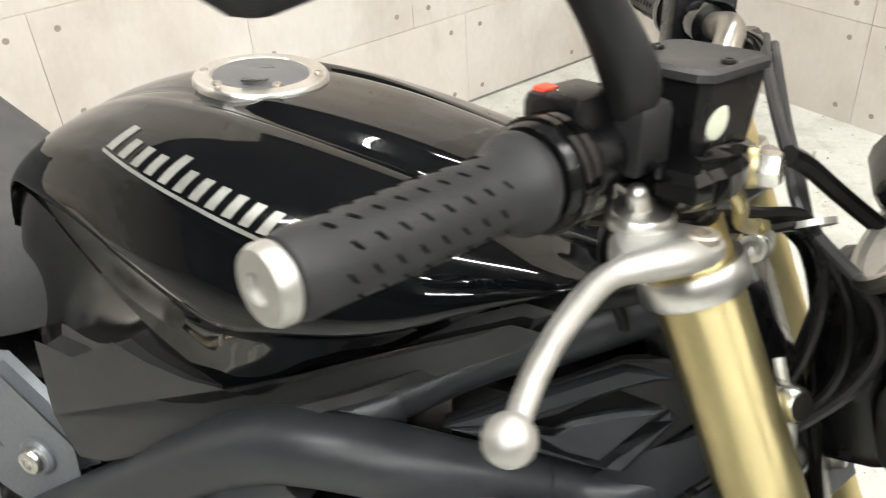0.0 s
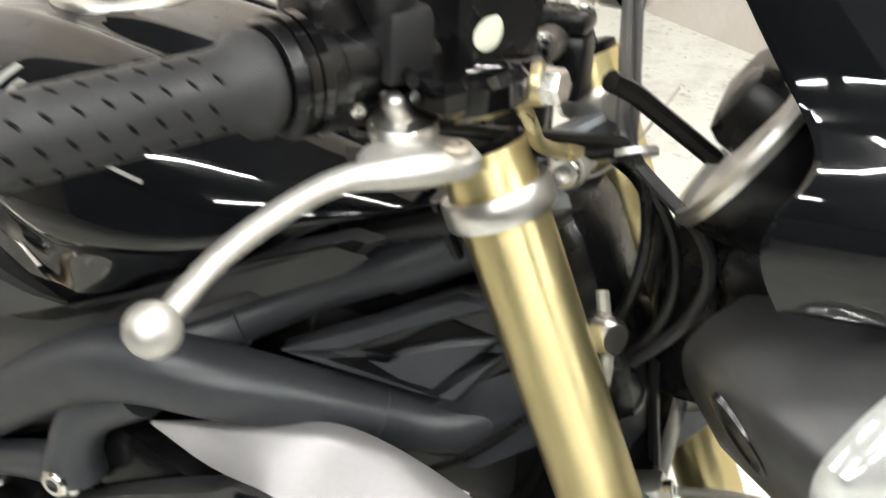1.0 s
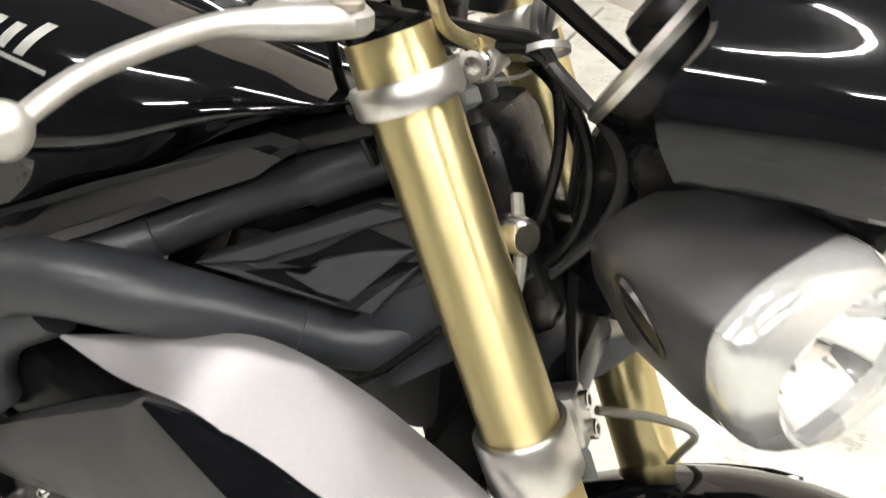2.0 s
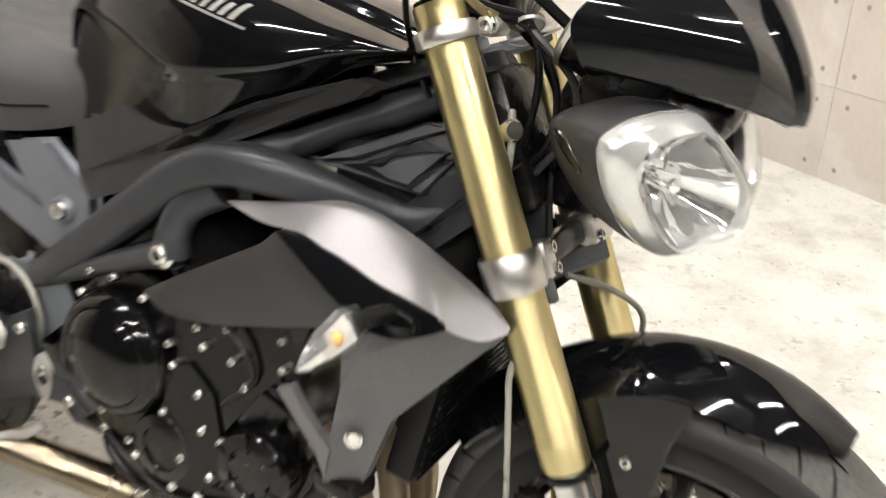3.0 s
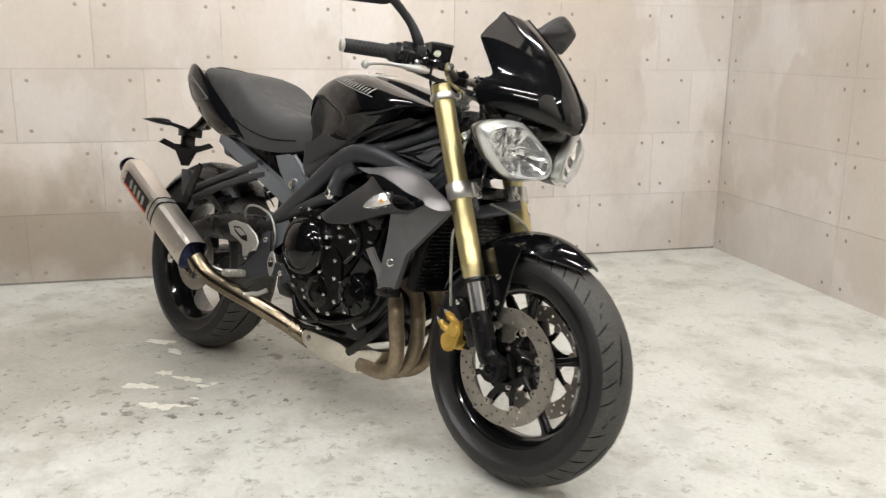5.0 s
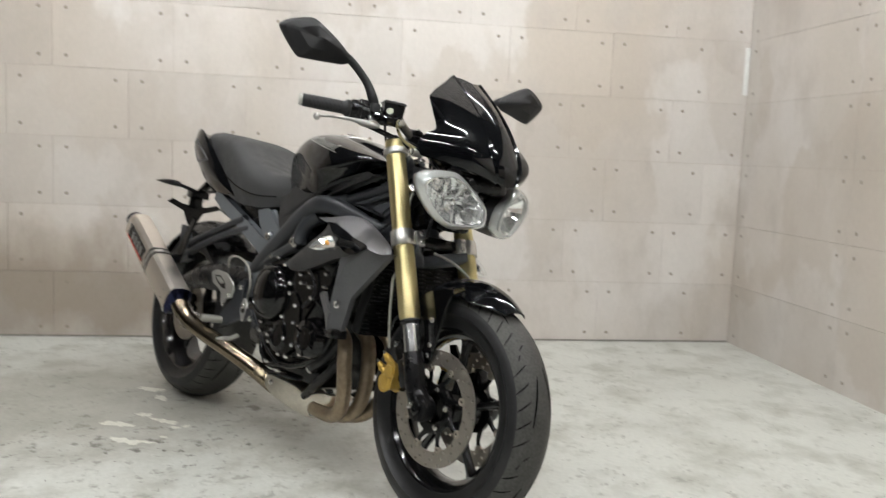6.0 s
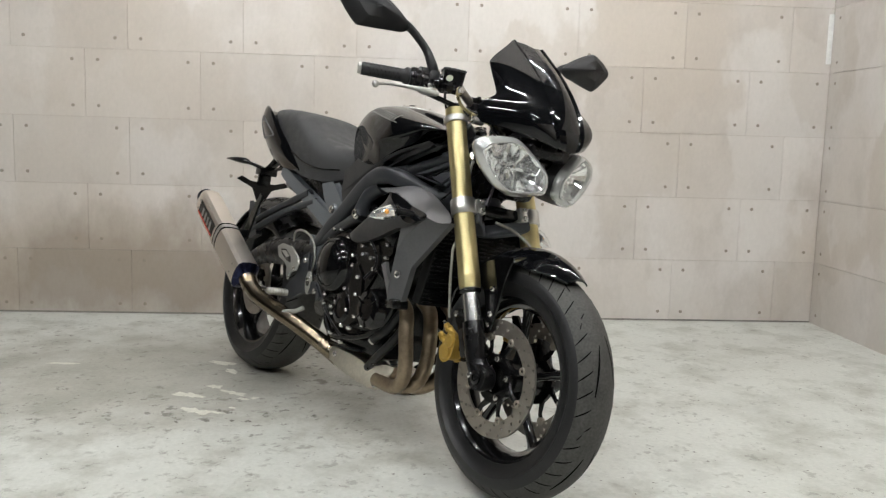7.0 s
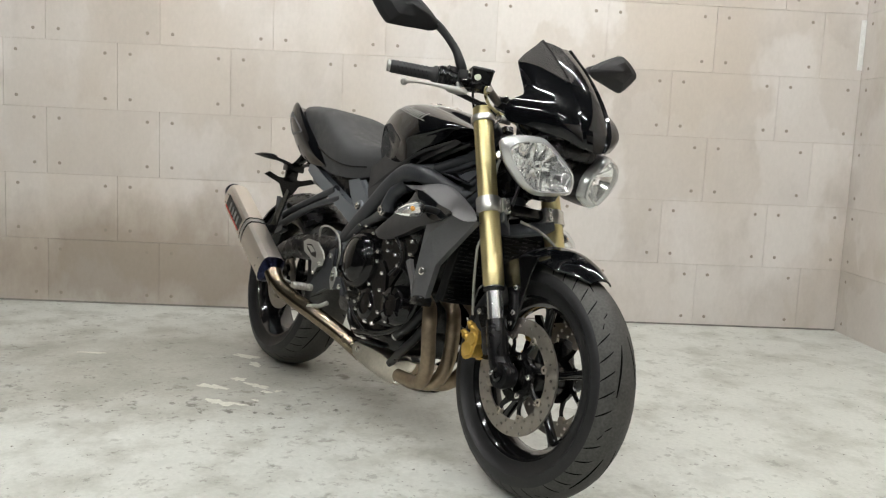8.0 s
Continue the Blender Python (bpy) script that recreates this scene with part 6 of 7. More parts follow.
# --- exhaust ---
for i, y in enumerate((-0.095, -0.015, 0.065)):
    pts = [(0.262, y, 0.405), (0.305, y, 0.378), (0.326, y - 0.002, 0.315), (0.333, y * 0.85 - 0.008, 0.245), (0.320, y * 0.65 - 0.020, 0.192), (0.276, y * 0.45 - 0.034, 0.166), (0.190, y * 0.28 - 0.050, 0.166)]
    part("header_pipe", tube(pts, 0.0200, 18, 6), M_HEADER, bike, "heat-browned exhaust header pipe")
shield = smooth_path([(-0.022, 0.214), (-0.022, 0.176), (0.055, 0.150), (0.165, 0.134), (0.212, 0.146), (0.240, 0.180), (0.262, 0.216), (0.215, 0.212), (0.165, 0.195), (0.115, 0.208), (0.035, 0.215)], 2, closed=True)
cs = shield.mean(0)


def shield_ring(k, depth):
    """One ring of the shield, which leans inwards towards the headers."""
    return [V3(cs[0] + (a - cs[0]) * k, -(0.116 - 0.15 * (a + 0.02)) + depth, cs[1] + (b_ - cs[1]) * k) for a, b_ in shield]


rings = [shield_ring(0.90, 0.085), shield_ring(1.0, 0.06), shield_ring(1.0, 0.012), shield_ring(0.985, 0.004), shield_ring(0.94, 0.0)]
hs = part("collector_shield", loft(rings), M_SHIELD, bike, "silver exhaust collector with heat shield")
for bx, bz in ((0.006, 0.196), (0.196, 0.152)):
    part("shield_bolt", bolt((bx, -(0.116 - 0.15 * (bx + 0.02)), bz), (0, -1, 0), 0.0095, 0.006), M_STEEL, hs)
mid = part("link_pipe", tube([(-0.03, -0.075, 0.178), (-0.10, -0.115, 0.215), (-0.20, -0.160, 0.252), (-0.31, -0.195, 0.282), (-0.375, -0.215, 0.305), (-0.425, -0.228, 0.340)], [0.027, 0.0265, 0.026, 0.026, 0.026, 0.026], 22, 6), M_TITAN, bike, "gold-tinted titanium link pipe")
part("joint_collar", tube([(-0.405, -0.222, 0.320), (-0.438, -0.231, 0.352)], [0.0275, 0.0300], 22, 1), M_TITAN, mid, "tinted joint collar")
MUF0, MUF1 = V3(-0.435, -0.232, 0.347), V3(-0.868, -0.238, 0.572)
md = unit(MUF1 - MUF0)
mu = unit(np.cross(md, V3(0, 1, 0)))
mu = mu if mu[2] > 0 else -mu
oval = [(0.039, 0.022), (0.025, 0.047), (-0.025, 0.047), (-0.039, 0.022), (-0.039, -0.022), (-0.025, -0.047), (0.025, -0.047), (0.039, -0.022)]


def can_ring(s, k):
    q = smooth_path(oval, 2, closed=True) * k
    return [MUF0 + md * s + V3(0, a, 0) + mu * b for a, b in q]


LEN = np.linalg.norm(MUF1 - MUF0)
can = part("silencer", loft([can_ring(0.0, 0.62), can_ring(0.012, 0.985), can_ring(0.018, 1.0), can_ring(LEN - 0.05, 1.0), can_ring(LEN - 0.045, 1.0)]), M_CAN, bike, "satin metal hexagonal silencer with a dark badge", 25)
part("end_cap", loft([can_ring(LEN - 0.046, 1.0), can_ring(LEN - 0.020, 0.98), can_ring(LEN - 0.010, 0.92), can_ring(LEN - 0.004, 0.70), can_ring(LEN - 0.012, 0.50)]), M_CAN, can, "tapered end cap")
part("inlet_ring", loft([can_ring(-0.012, 0.58), can_ring(0.000, 0.80), can_ring(0.008, 1.01), can_ring(0.014, 1.0)]), M_BLUED, can, "blued inlet ring")
part("outlet", lathe([(0.030, -0.01), (0.0295, 0.016), (0.031, 0.026), (0.0300, 0.029), (0.027, 0.028), (0.025, 0.0)], MUF0 + md * (LEN - 0.002), md, 24), M_BLUED, can, "blued outlet tip")
for ds in (0.0, 0.024):
    part("silencer_strap", loft([can_ring(LEN * 0.45 + ds, 1.0), can_ring(LEN * 0.45 + ds, 1.03), can_ring(LEN * 0.45 + ds + 0.006, 1.03), can_ring(LEN * 0.45 + ds + 0.006, 1.0)]), M_ENGINE, can, "dark clamp band")
part("strap_band", loft([can_ring(LEN * 0.45 + 0.006, 1.0), can_ring(LEN * 0.45 + 0.006, 1.018), can_ring(LEN * 0.45 + 0.024, 1.018), can_ring(LEN * 0.45 + 0.024, 1.0)]), M_ALU, can, "metal strap")
for ds in (0.10, 0.92):
    for dz in (-0.6, 0.6):
        part("rivet", bolt(MUF0 + md * LEN * ds + V3(0, -0.0388, 0) + mu * 0.026 * dz, (0, -1, 0), 0.0035, 0.002), M_STEEL, can)
bo = MUF0 + md * (LEN * 0.72) + V3(0, -0.0398, 0)
part("badge", slab([(-0.085, -0.024), (0.085, -0.024), (0.085, 0.024), (-0.085, 0.024)], bo, tuple(md), tuple(mu), 0.0012 if np.cross(md, mu)[1] < 0 else -0.0012, 0.0003), M_ENGINE, can, "dark badge with plain pale bars")

# --- swingarm, rear end ---
for sy in (-1, 1):
    arm = part("swingarm", tube([(-0.190, 0.100 * sy, 0.450), (-0.33, 0.112 * sy, 0.450), (-0.46, 0.116 * sy, 0.446), (-0.600, 0.118 * sy, 0.415), (-0.69, 0.120 * sy, 0.350), (-0.738, 0.122 * sy, 0.312)], [0.034, 0.032, 0.028, 0.022, 0.023, 0.026], 14, 5, flat=1.6), M_SATIN, bike, "black swingarm leg")
    part("axle_nut", lathe([(0.020, 0), (0.020, 0.010), (0.012, 0.014), (0.008, 0.014)], AXR + V3(0, 0.150 * sy, 0), (0, sy, 0), 6), M_STEEL, arm)
part("swingarm_bridge", rbox((-0.34, 0, 0.43), (0.10, 0.24, 0.06), 0.015), M_FRAME, bike)
rings = []
for t in np.linspace(48, 165, 18):
    a = radians(t)
    ring = []
    for k, rr in [(k, 0.328 - 0.05 * abs(k) ** 2.5) for k in np.linspace(-1, 1, 9)] + [(k, 0.323 - 0.05 * abs(k) ** 2.5) for k in np.linspace(1, -1, 9)]:
        ring.append(AXR + V3(rr * math.cos(a), 0.10 * k, rr * math.sin(a)))
    rings.append(ring)
part("rear_hugger", loft(rings), M_SATIN, bike, "black rear wheel hugger")

# logo on both tank sides: plain slanted bars and an underline, draped on the tank
tank_v, tank_f = loft([tank_ring(r) for r in smooth_path(TANK, 6)])
tank_tree = BVHTree.FromPolygons([Vector(p) for p in tank_v], tank_f)


def base_line(x):
    return 0.9175 - 0.224 * (x - 0.0106)


def drape(x, z, sy, lift=0.0007):
    """A point of the side view on the tank, met at right angles to its shoulder."""
    foot, _, _, _ = tank_tree.ray_cast(Vector((x, 0.6 * sy, base_line(x))), Vector((0, -sy, 0)))
    level = base_line(x) - abs(foot.y) + 1.35 * (z - base_line(x))
    hit, nrm, _, _ = tank_tree.ray_cast(Vector((x, 0.6 * sy, level + 0.6)), Vector((0, -sy, -1)).normalized())
    if nrm.z < 0:
        nrm = -nrm
    return np.array(hit + nrm * lift)


def strip(a, b, w0, w1, sy, n=8):
    """A flat bar between two points of the side view, w0, w1: its half-width vectors."""
    vs, fs = [], []
    for i in range(n + 1):
        t = i / n
        p = (a[0] + (b[0] - a[0]) * t, a[1] + (b[1] - a[1]) * t)
        vs += [drape(p[0] - w0, p[1] - w1, sy), drape(p[0] + w0, p[1] + w1, sy)]
    for i in range(n):
        fs.append((2 * i, 2 * i + 1, 2 * i + 3, 2 * i + 2))
    return np.array(vs), fs


for sy in (-1, 1):
    bars = [strip((0.008, base_line(0.008)), (0.196, base_line(0.196)), 0.0003, 0.0013, sy, 30)]
    for k in range(13):
        bx = 0.014 + 0.0135 * k
        zb = base_line(bx) + 0.0035
        h = 0.0235 if k in (0, 4, 12) else 0.0165
        bars.append(strip((bx, zb), (bx + h * 0.55, zb + h), 0.0036, -0.0006, sy))
    part("tank_emblem", join(*bars), M_WHITE, tank, "pale silver emblem of slanted plain blocks")

# plain marks on the silencer badge
bsign = 1 if np.cross(md, mu)[1] < 0 else -1
for k in range(4):
    part("badge_bar", slab([(-0.060 + 0.030 * k, -0.013), (-0.045 + 0.030 * k, -0.016), (-0.040 + 0.030 * k, 0.013), (-0.055 + 0.030 * k, 0.016)], bo + V3(0, -0.0014, 0), tuple(md), tuple(mu), 0.0008 * bsign, 0.0002 * bsign), M_WHITE, bpy.data.objects["badge"])
part("badge_bar", slab([(-0.084, -0.022), (0.084, -0.022), (0.084, -0.018), (-0.084, -0.018)], bo + V3(0, -0.0014, 0), tuple(md), tuple(mu), 0.0008 * bsign, 0.0002 * bsign), M_RED, bpy.data.objects["badge"])

# --- dark inner masses under tank and seat ---
# added block: covers the bright reflection on the tank's front foot
part("tank_shelf", rbox((0.325, 0, 0.838), (0.10, 0.150, 0.022), 0.008, (0, -22, 0)), M_SATIN, bike, "black block added under the tank nose to keep it dark")
part("air_box", join(rbox((0.03, 0, 0.715), (0.26, 0.19, 0.15), 0.03), rbox((0.24, 0, 0.770), (0.22, 0.052, 0.10), 0.02)), M_ENGINE, bike, "black air box under the tank")
part("intake_duct", rbox((0.315, 0, 0.660), (0.19, 0.070, 0.15), 0.025), M_PANEL, bike, "black intake duct behind the steering head")
part("battery_box", rbox((-0.05, 0, 0.625), (0.17, 0.175, 0.15), 0.02), M_ENGINE, bike, "black battery box under the seat nose")
part("under_tray", join(rbox((-0.36, 0, 0.665), (0.44, 0.17, 0.11), 0.02, (0, 14, 0)), rbox((-0.68, 0, 0.775), (0.26, 0.13, 0.06), 0.02, (0, 22, 0))), M_SATIN, bike, "black plastic undertray")
shock = part("rear_shock", tube([(-0.235, -0.015, 0.60), (-0.300, -0.015, 0.42)], 0.028, 16, 1), M_ENGINE, bike, "black rear shock absorber")
for k in range(7):
    part("spring_coil", lathe([(0.030, -0.004), (0.038, -0.004), (0.038, 0.004), (0.030, 0.004)], V3(-0.24 - 0.0085 * k, -0.015, 0.585 - 0.0235 * k), unit(V3(-0.065, 0, -0.18)), 20, closed=True), M_SATIN, shock)
part("engine_rear", rbox((-0.20, 0, 0.52), (0.16, 0.15, 0.14), 0.03), M_ENGINE, bike, "black gearbox rear")
part("steering_cover", rbox((0.425, 0, 0.775), (0.085, 0.10, 0.16), 0.02, (0, -23, 0)), M_SATIN, bike, "black steering head cover")

# --- cables and hoses round the steering head ---
TIE = (0.459, -0.046, 0.905)
CABLES = [
    ([(0.350, -0.185, 0.952), (0.392, -0.125, 0.932), (0.428, -0.075, 0.918), TIE, (0.474, -0.045, 0.850), (0.460, -0.040, 0.780), (0.425, -0.030, 0.730)], 0.0042, M_HOSE, "black throttle cable"),
    ([(0.352, -0.182, 0.945), (0.398, -0.120, 0.924), (0.432, -0.075, 0.910), (0.457, -0.047, 0.901), (0.490, -0.040, 0.850), (0.488, -0.038, 0.790), (0.440, -0.030, 0.728)], 0.0040, M_HOSE, "black throttle cable"),
    ([(0.412, 0.150, 0.975), (0.417, 0.100, 0.967), (0.428, 0.050, 0.948), (0.441, 0.000, 0.930), (0.457, -0.043, 0.904), (0.508, -0.034, 0.850), (0.505, -0.034, 0.797), (0.450, -0.030, 0.724)], 0.0044, M_PANEL, "black sheathed clutch cable"),
    ([(0.420, 0.140, 0.972), (0.425, 0.095, 0.966), (0.437, 0.045, 0.940), (0.448, 0.000, 0.922), (0.459, -0.042, 0.901), (0.475, 0.000, 0.850), (0.470, 0.040, 0.760)], 0.0036, M_PANEL, "black sheathed cable"),
    ([(0.440, -0.045, 0.945), (0.452, -0.030, 0.935), (0.475, -0.005, 0.911), (0.506, 0.015, 0.884), (0.535, 0.035, 0.860)], 0.0062, M_HOSE, "thick black wiring loom"),
    ([(0.445, -0.036, 0.898), (0.462, -0.010, 0.870), (0.478, 0.020, 0.810), (0.490, -0.020, 0.740), (0.515, -0.060, 0.640)], 0.0040, M_HOSE, "black brake hose"),
    ([(0.455, -0.060, 0.820), (0.468, -0.085, 0.785), (0.462, -0.085, 0.752), (0.440, -0.085, 0.735)], 0.0042, M_BRAID, "pale braided hose"),
    ([(0.520, -0.100, 0.640), (0.510, -0.128, 0.580), (0.512, -0.130, 0.540), (0.515, -0.125, 0.480), (0.515, -0.110, 0.400)], 0.0036, M_BRAID, "pale braided brake hose"),
    ([(0.520, -0.02, 0.650), (0.560, 0.010, 0.635), (0.590, 0.050, 0.600), (0.580, 0.090, 0.540), (0.545, 0.105, 0.440)], 0.0036, M_BRAID, "pale braided brake hose"),
    ([(-0.345, -0.125, 0.470), (-0.330, -0.135, 0.520), (-0.270, -0.138, 0.532), (-0.205, -0.135, 0.510), (-0.175, -0.135, 0.460), (-0.180, -0.135, 0.410)], 0.0036, M_BRAID, "pale braided rear brake hose"),
    ([(0.395, -0.155, 0.962), (0.360, -0.120, 0.930), (0.345, -0.080, 0.880), (0.360, -0.060, 0.820)], 0.0035, M_HOSE, "black switch wire"),
    ([(0.350, -0.098, 0.664), (0.385, -0.095, 0.690), (0.430, -0.080, 0.735), (0.470, -0.060, 0.770)], 0.0032, M_HOSE, "black wire along the frame"),
]
for pts, r, m, lab in CABLES:
    part("cable", tube(pts, r, 8, 7), m, bike, lab)
banjo = part("brake_banjo", join(tube([(0.413, -0.128, 0.956), (0.420, -0.124, 0.940), (0.422, -0.108, 0.924), (0.432, -0.070, 0.908), (0.445, -0.036, 0.898)], [0.0045, 0.0042, 0.0042, 0.0048, 0.0045], 10, 6),
                                 lathe([(0.0100, -0.006), (0.0108, -0.004), (0.0108, 0.004), (0.0100, 0.006)], (0.420, -0.128, 0.962), (1, 0, 0.1), 16)), M_BRASS, bike, "yellow zinc brake banjo pipe")
part("banjo_bolt", lathe([(0.0092, 0.006), (0.0092, 0.015), (0.0078, 0.017), (0.0005, 0.017)], (0.420, -0.128, 0.962), (1, -0.2, 0.1), 6), M_STEEL, banjo)
part("crimp", tube([(0.428, -0.084, 0.912), (0.436, -0.058, 0.905)], 0.0062, 12, 1), M_BRASS, banjo)
part("cable_tie", join(tube([(0.430, -0.050, 0.884), (0.440, -0.012, 0.880), (0.450, 0.020, 0.890), (0.456, 0.060, 0.898), (0.460, 0.105, 0.903)], 0.0012, 6, 6), lathe([(0.013, -0.002), (0.0145, -0.002), (0.0145, 0.002), (0.013, 0.002)], TIE, (0.3, -0.4, -0.8), 16, closed=True)), M_CAST, bike, "pale cable tie with a long tail")
part("sensor_plug", join(lathe([(0.010, 0), (0.012, 0.004), (0.012, 0.022), (0.009, 0.026)], (0.452, -0.072, 0.800), (0.6, -0.5, 0.2), 16), lathe([(0.007, -0.02), (0.008, -0.018), (0.008, 0.0)], (0.452, -0.072, 0.800), (0.6, -0.5, 0.2), 12)), M_STEEL, bike, "bright ignition switch barrel")

# --- plate holder, rear turn signals ---
holder = part("plate_holder", join(tube([(-0.80, 0, 0.800), (-0.86, 0, 0.750), (-0.915, 0, 0.725)], [0.022, 0.020, 0.018], 10, 4, flat=0.5),
                                   rbox((-0.925, 0, 0.715), (0.05, 0.07, 0.03), 0.004), rbox((-0.935, 0, 0.690), (0.02, 0.05, 0.06), 0.004),
                                   slab([(-0.11, 0.006), (-0.09, 0.020), (-0.05, 0.006), (0.05, 0.006), (0.09, 0.020), (0.11, 0.006), (0.04, -0.020), (0.014, -0.070), (-0.014, -0.070), (-0.04, -0.020)], (-0.945, 0, 0.665), (0, 1, 0), (0, 0, 1), 0.010, 0.002)), M_ENGINE, bike, "black number plate holder without a plate")
for sy in (-1, 1):
    ri = part("rear_turn_signal", join(tube([(-0.915, 0.02 * sy, 0.725), (-0.935, 0.055 * sy, 0.735), (-0.945, 0.075 * sy, 0.740)], [0.008, 0.007, 0.007], 10, 3)), M_ENGINE, bike, "black slim rear turn signal")
    part("housing", tube([(-0.945, 0.070 * sy, 0.741), (-0.958, 0.085 * sy, 0.743), (-0.995, 0.105 * sy, 0.744), (-1.045, 0.120 * sy, 0.743)], [0.014, 0.017, 0.013, 0.002], 12, 4, flat=0.7), M_ENGINE, ri)

# --- footrests, pedal, stand ---
for sy in (-1, 1):
    hang = part("footrest_hanger", join(slab([(-0.175, 0.470), (-0.205, 0.455), (-0.235, 0.395), (-0.290, 0.345), (-0.285, 0.315), (-0.250, 0.318), (-0.190, 0.345), (-0.090, 0.358), (-0.085, 0.338), (-0.070, 0.350), (-0.110, 0.385), (-0.165, 0.385)], V3(0, 0.156 * sy, 0), (1, 0, 0), (0, 0, 1), 0.012 * sy, 0.003 * sy)), M_FRAME, bike, "black footrest hanger")
    part("heel_guard", slab([(-0.362, 0.466), (-0.335, 0.478), (-0.269, 0.475), (-0.222, 0.452), (-0.208, 0.432), (-0.216, 0.410), (-0.250, 0.400), (-0.262, 0.380), (-0.272, 0.386), (-0.280, 0.415), (-0.300, 0.426), (-0.345, 0.438)], V3(0, 0.172 * sy, 0), (1, 0, 0), (0, 0, 1), 0.006 * sy, 0.002 * sy), M_CAST, hang, "silver heel guard plate")
    part("guard_slot", slab([(-0.335, 0.462), (-0.300, 0.465), (-0.262, 0.445), (-0.256, 0.428), (-0.285, 0.430), (-0.325, 0.448)], V3(0, 0.1728 * sy, 0), (1, 0, 0), (0, 0, 1), 0.002 * sy, 0.0004 * sy), M_ENGINE, hang)
    part("guard_rib", slab([(-0.330, 0.458), (-0.300, 0.461), (-0.268, 0.446), (-0.290, 0.440)], V3(0, 0.1736 * sy, 0), (1, 0, 0), (0, 0, 1), 0.002 * sy, 0.0004 * sy), M_CAST, hang)
    for bx, bz in ((-0.225, 0.412), (-0.255, 0.380)):
        part("guard_bolt", bolt((bx, 0.172 * sy, bz), (0, sy, 0), 0.007, 0.005), M_STEEL, hang)
    for bx, bz in ((-0.185, 0.445), (-0.150, 0.392), (-0.098, 0.362)):
        part("hanger_bolt", bolt((bx, 0.156 * sy, bz), (0, sy, 0), 0.009, 0.007), M_STEEL, hang)
    peg = part("footrest", tube([(-0.278, 0.155 * sy, 0.328), (-0.288, 0.222 * sy, 0.330)], [0.0105, 0.0095], 12, 1), M_ALU, hang, "silver ribbed footrest")
    for k in range(6):
        part("footrest_rib", lathe([(0.0100, -0.0022), (0.0125, -0.0015), (0.0125, 0.0015), (0.0100, 0.0022)], V3(-0.2795 - 0.0015 * k, (0.166 + 0.0090 * k) * sy, 0.3285), unit(V3(-0.014, 0.09 * sy, 0)), 12, closed=True), M_ALU, peg)
    part("pedal", tube([(-0.165, 0.150 * sy, 0.300), (-0.185, 0.165 * sy, 0.285), (-0.205, 0.172 * sy, 0.281), (-0.225, 0.185 * sy, 0.274)], [0.007, 0.007, 0.007, 0.007], 10, 4), M_CAST, hang, "silver foot pedal")
part("side_stand", tube([(-0.10, 0.12, 0.235), (-0.13, 0.20, 0.14), (-0.155, 0.275, 0.058)], [0.014, 0.012, 0.011], 12, 3), M_ENGINE, bike, "black side stand")
part("stand_foot", rbox((-0.158, 0.285, 0.050), (0.07, 0.05, 0.010), 0.003, (-10, 0, 0)), M_ENGINE, bpy.data.objects["side_stand"])
part("chain_guard", slab([(-0.22, 0.46), (-0.24, 0.50), (-0.60, 0.43), (-0.62, 0.40)], V3(0, 0.115, 0), (1, 0, 0), (0, 0, 1), -0.02, -0.004), M_SATIN, bike, "black chain guard")
part("horn", lathe([(0.020, -0.02), (0.036, -0.012), (0.038, 0.0), (0.030, 0.006), (0.026, 0.002), (0.0005, 0.004)], (0.470, 0.055, 0.455), (1, 0.1, -0.1), 24), M_ENGINE, bike, "black round horn")
part("muffler_bracket", join(slab([(-0.66, 0.470), (-0.62, 0.462), (-0.585, 0.540), (-0.545, 0.620), (-0.565, 0.630), (-0.615, 0.560)], V3(0, -0.165, 0), (1, 0, 0), (0, 0, 1), 0.008, 0.002), rbox((-0.640, -0.185, 0.478), (0.03, 0.05, 0.03), 0.006)), M_ENGINE, bike, "black silencer bracket")
part("exhaust_spring", tube([(-0.395, -0.205, 0.332), (-0.330, -0.175, 0.320)], 0.0055, 8, 1), M_STEEL, bike, "steel exhaust spring")
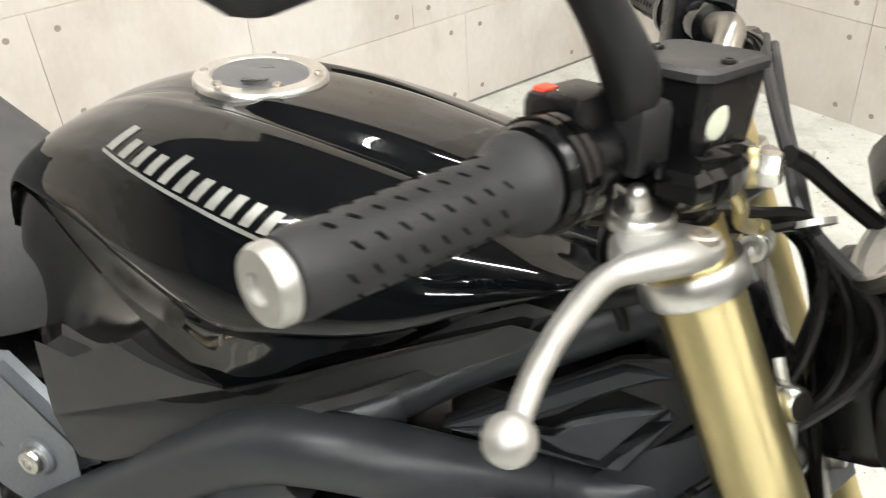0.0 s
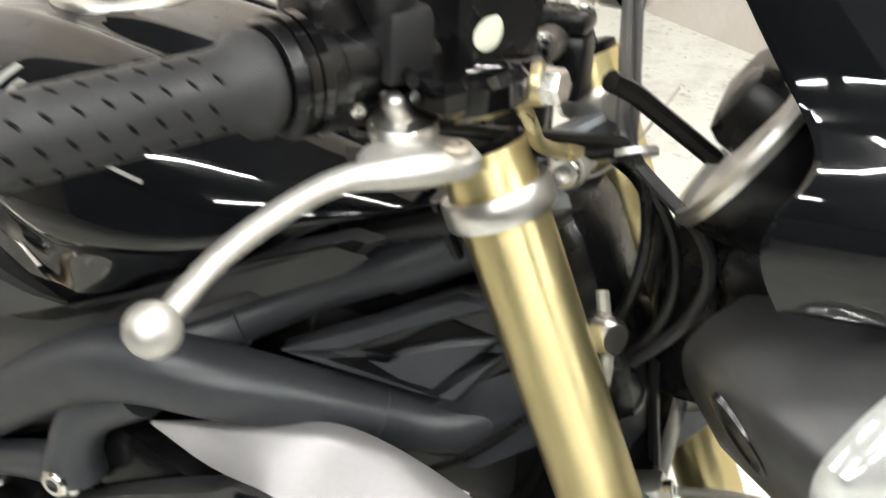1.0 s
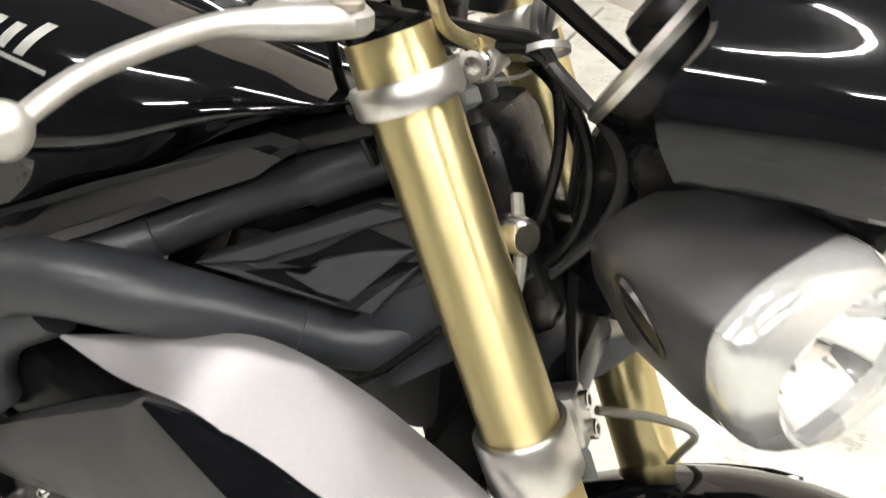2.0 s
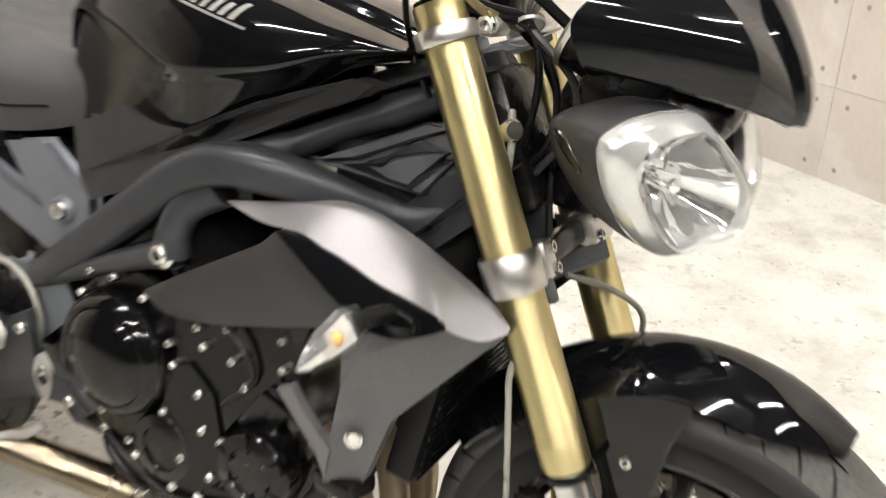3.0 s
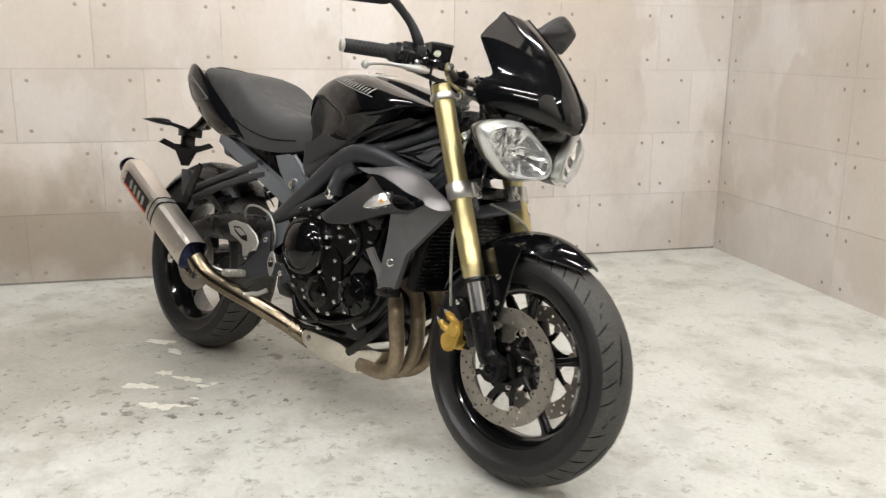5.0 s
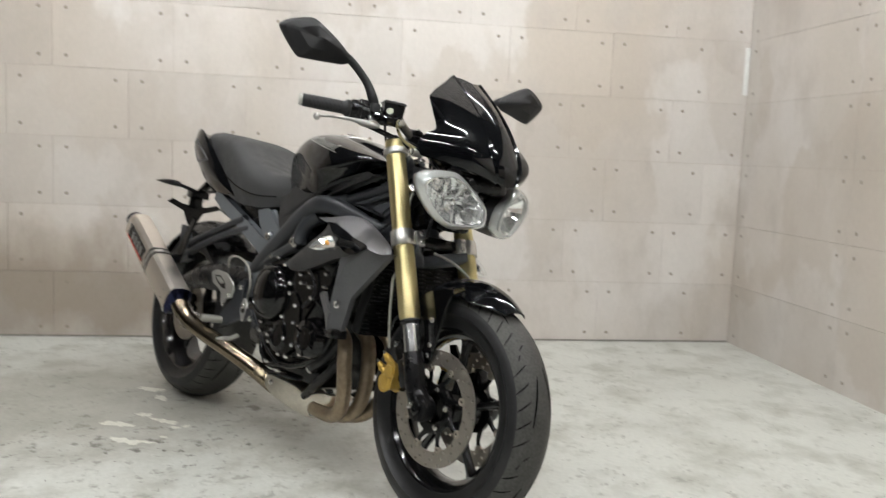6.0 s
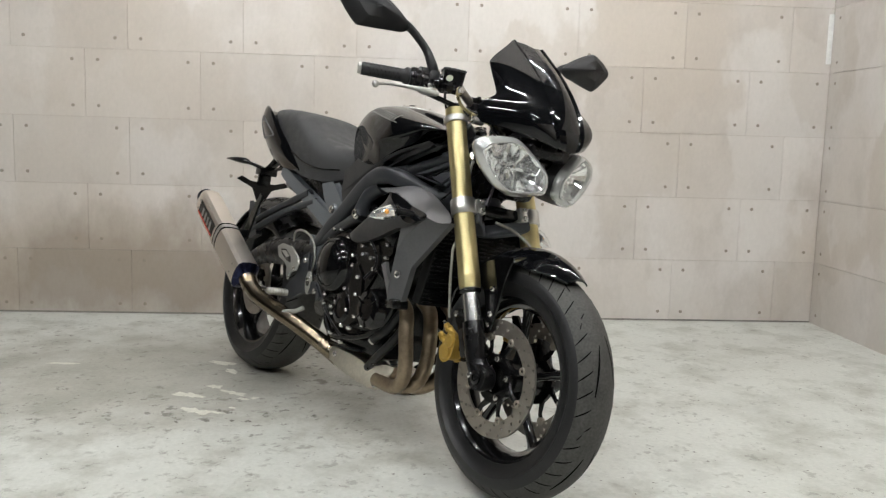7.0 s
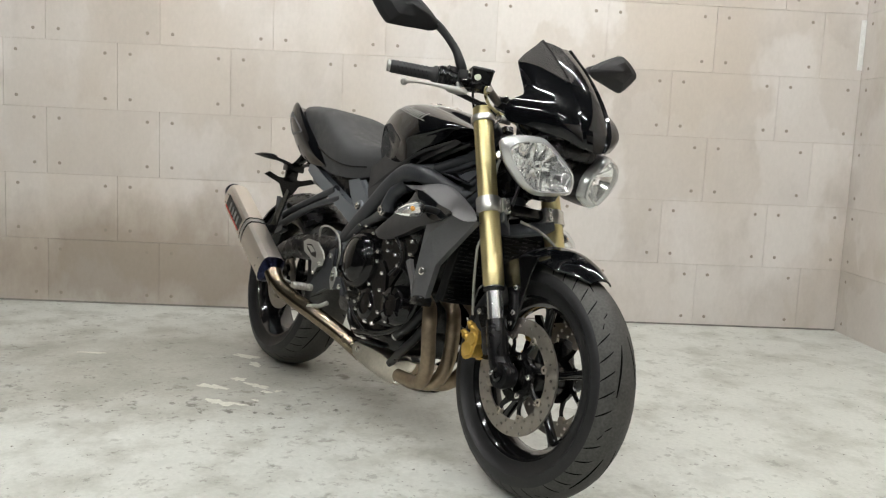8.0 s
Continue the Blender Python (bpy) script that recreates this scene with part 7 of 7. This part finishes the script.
for sy in (-1, 1):
    part("rear_reservoir", lathe([(0.016, -0.02), (0.018, -0.016), (0.018, 0.016), (0.016, 0.02)], (-0.215, 0.075 * sy, 0.585), (0, 0, 1), 16), M_BRASS if sy < 0 else M_SATIN, bike, "small translucent brake fluid pot" if sy < 0 else "small black canister")

# ---------- paint chips and marks on the floor ----------
CHIPS = [(-0.330, -0.410, 0.055, 0.030, 20), (-0.290, -0.365, 0.035, 0.012, 40), (-0.500, -0.370, 0.065, 0.026, 25), (-0.545, -0.262, 0.030, 0.024, 0), (-0.445, -0.235, 0.050, 0.022, 20), (-0.370, -0.235, 0.022, 0.014, 60), (-0.820, -0.125, 0.085, 0.020, 30),
         (-0.700, -0.140, 0.050, 0.018, 10), (-0.300, -0.300, 0.014, 0.010, 0), (-1.10, -0.62, 0.09, 0.010, 55), (-0.36, -0.20, 0.016, 0.012, 30)]
rng = random.Random(5)
for cx, cy, a, b_, turn in CHIPS:
    n = 30
    outline = []
    for i in range(n):
        t = 2 * math.pi * i / n
        k = 0.80 + 0.26 * math.sin(2 * t + turn) + 0.18 * math.sin(5 * t + 3 * turn) + rng.uniform(-0.16, 0.16)
        outline.append((a * k * math.cos(t), b_ * k * math.sin(t)))
    ob = new("paint_chip", mesh_of("paint_chip", slab(outline, (0, 0, 0), (1, 0, 0), (0, 1, 0), 0.0012, 0.0004), M_CHIP))
    ob.parent = floor
    ob.matrix_basis = ROOM_M.inverted() @ pose(cx * SIZE, cy * SIZE, 0.0002, 0, 0, turn)
trim = new("corner_trim", mesh_of("corner_trim", box(SIDE - 0.028, SIDE - 0.001, BACK - 0.006, BACK - 0.001, 1.265 * SIZE, 1.50 * SIZE), M_FIX))
trim.matrix_world = ROOM_M
tagged(trim, "pale loose paper strip in the wall corner", "trim", kind="structure")

# shadow line between wall and floor, added as a thin dark strip
base = new("baseboard", mesh_of("baseboard", box(FAR_L, SIDE - 0.002, BACK - 0.004, BACK + 0.004, 0, 0.008), M_FOOT_SHADE))
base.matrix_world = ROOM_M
tagged(base, "thin dark strip standing in for the shaded gap at the wall foot", "baseboard", kind="structure")
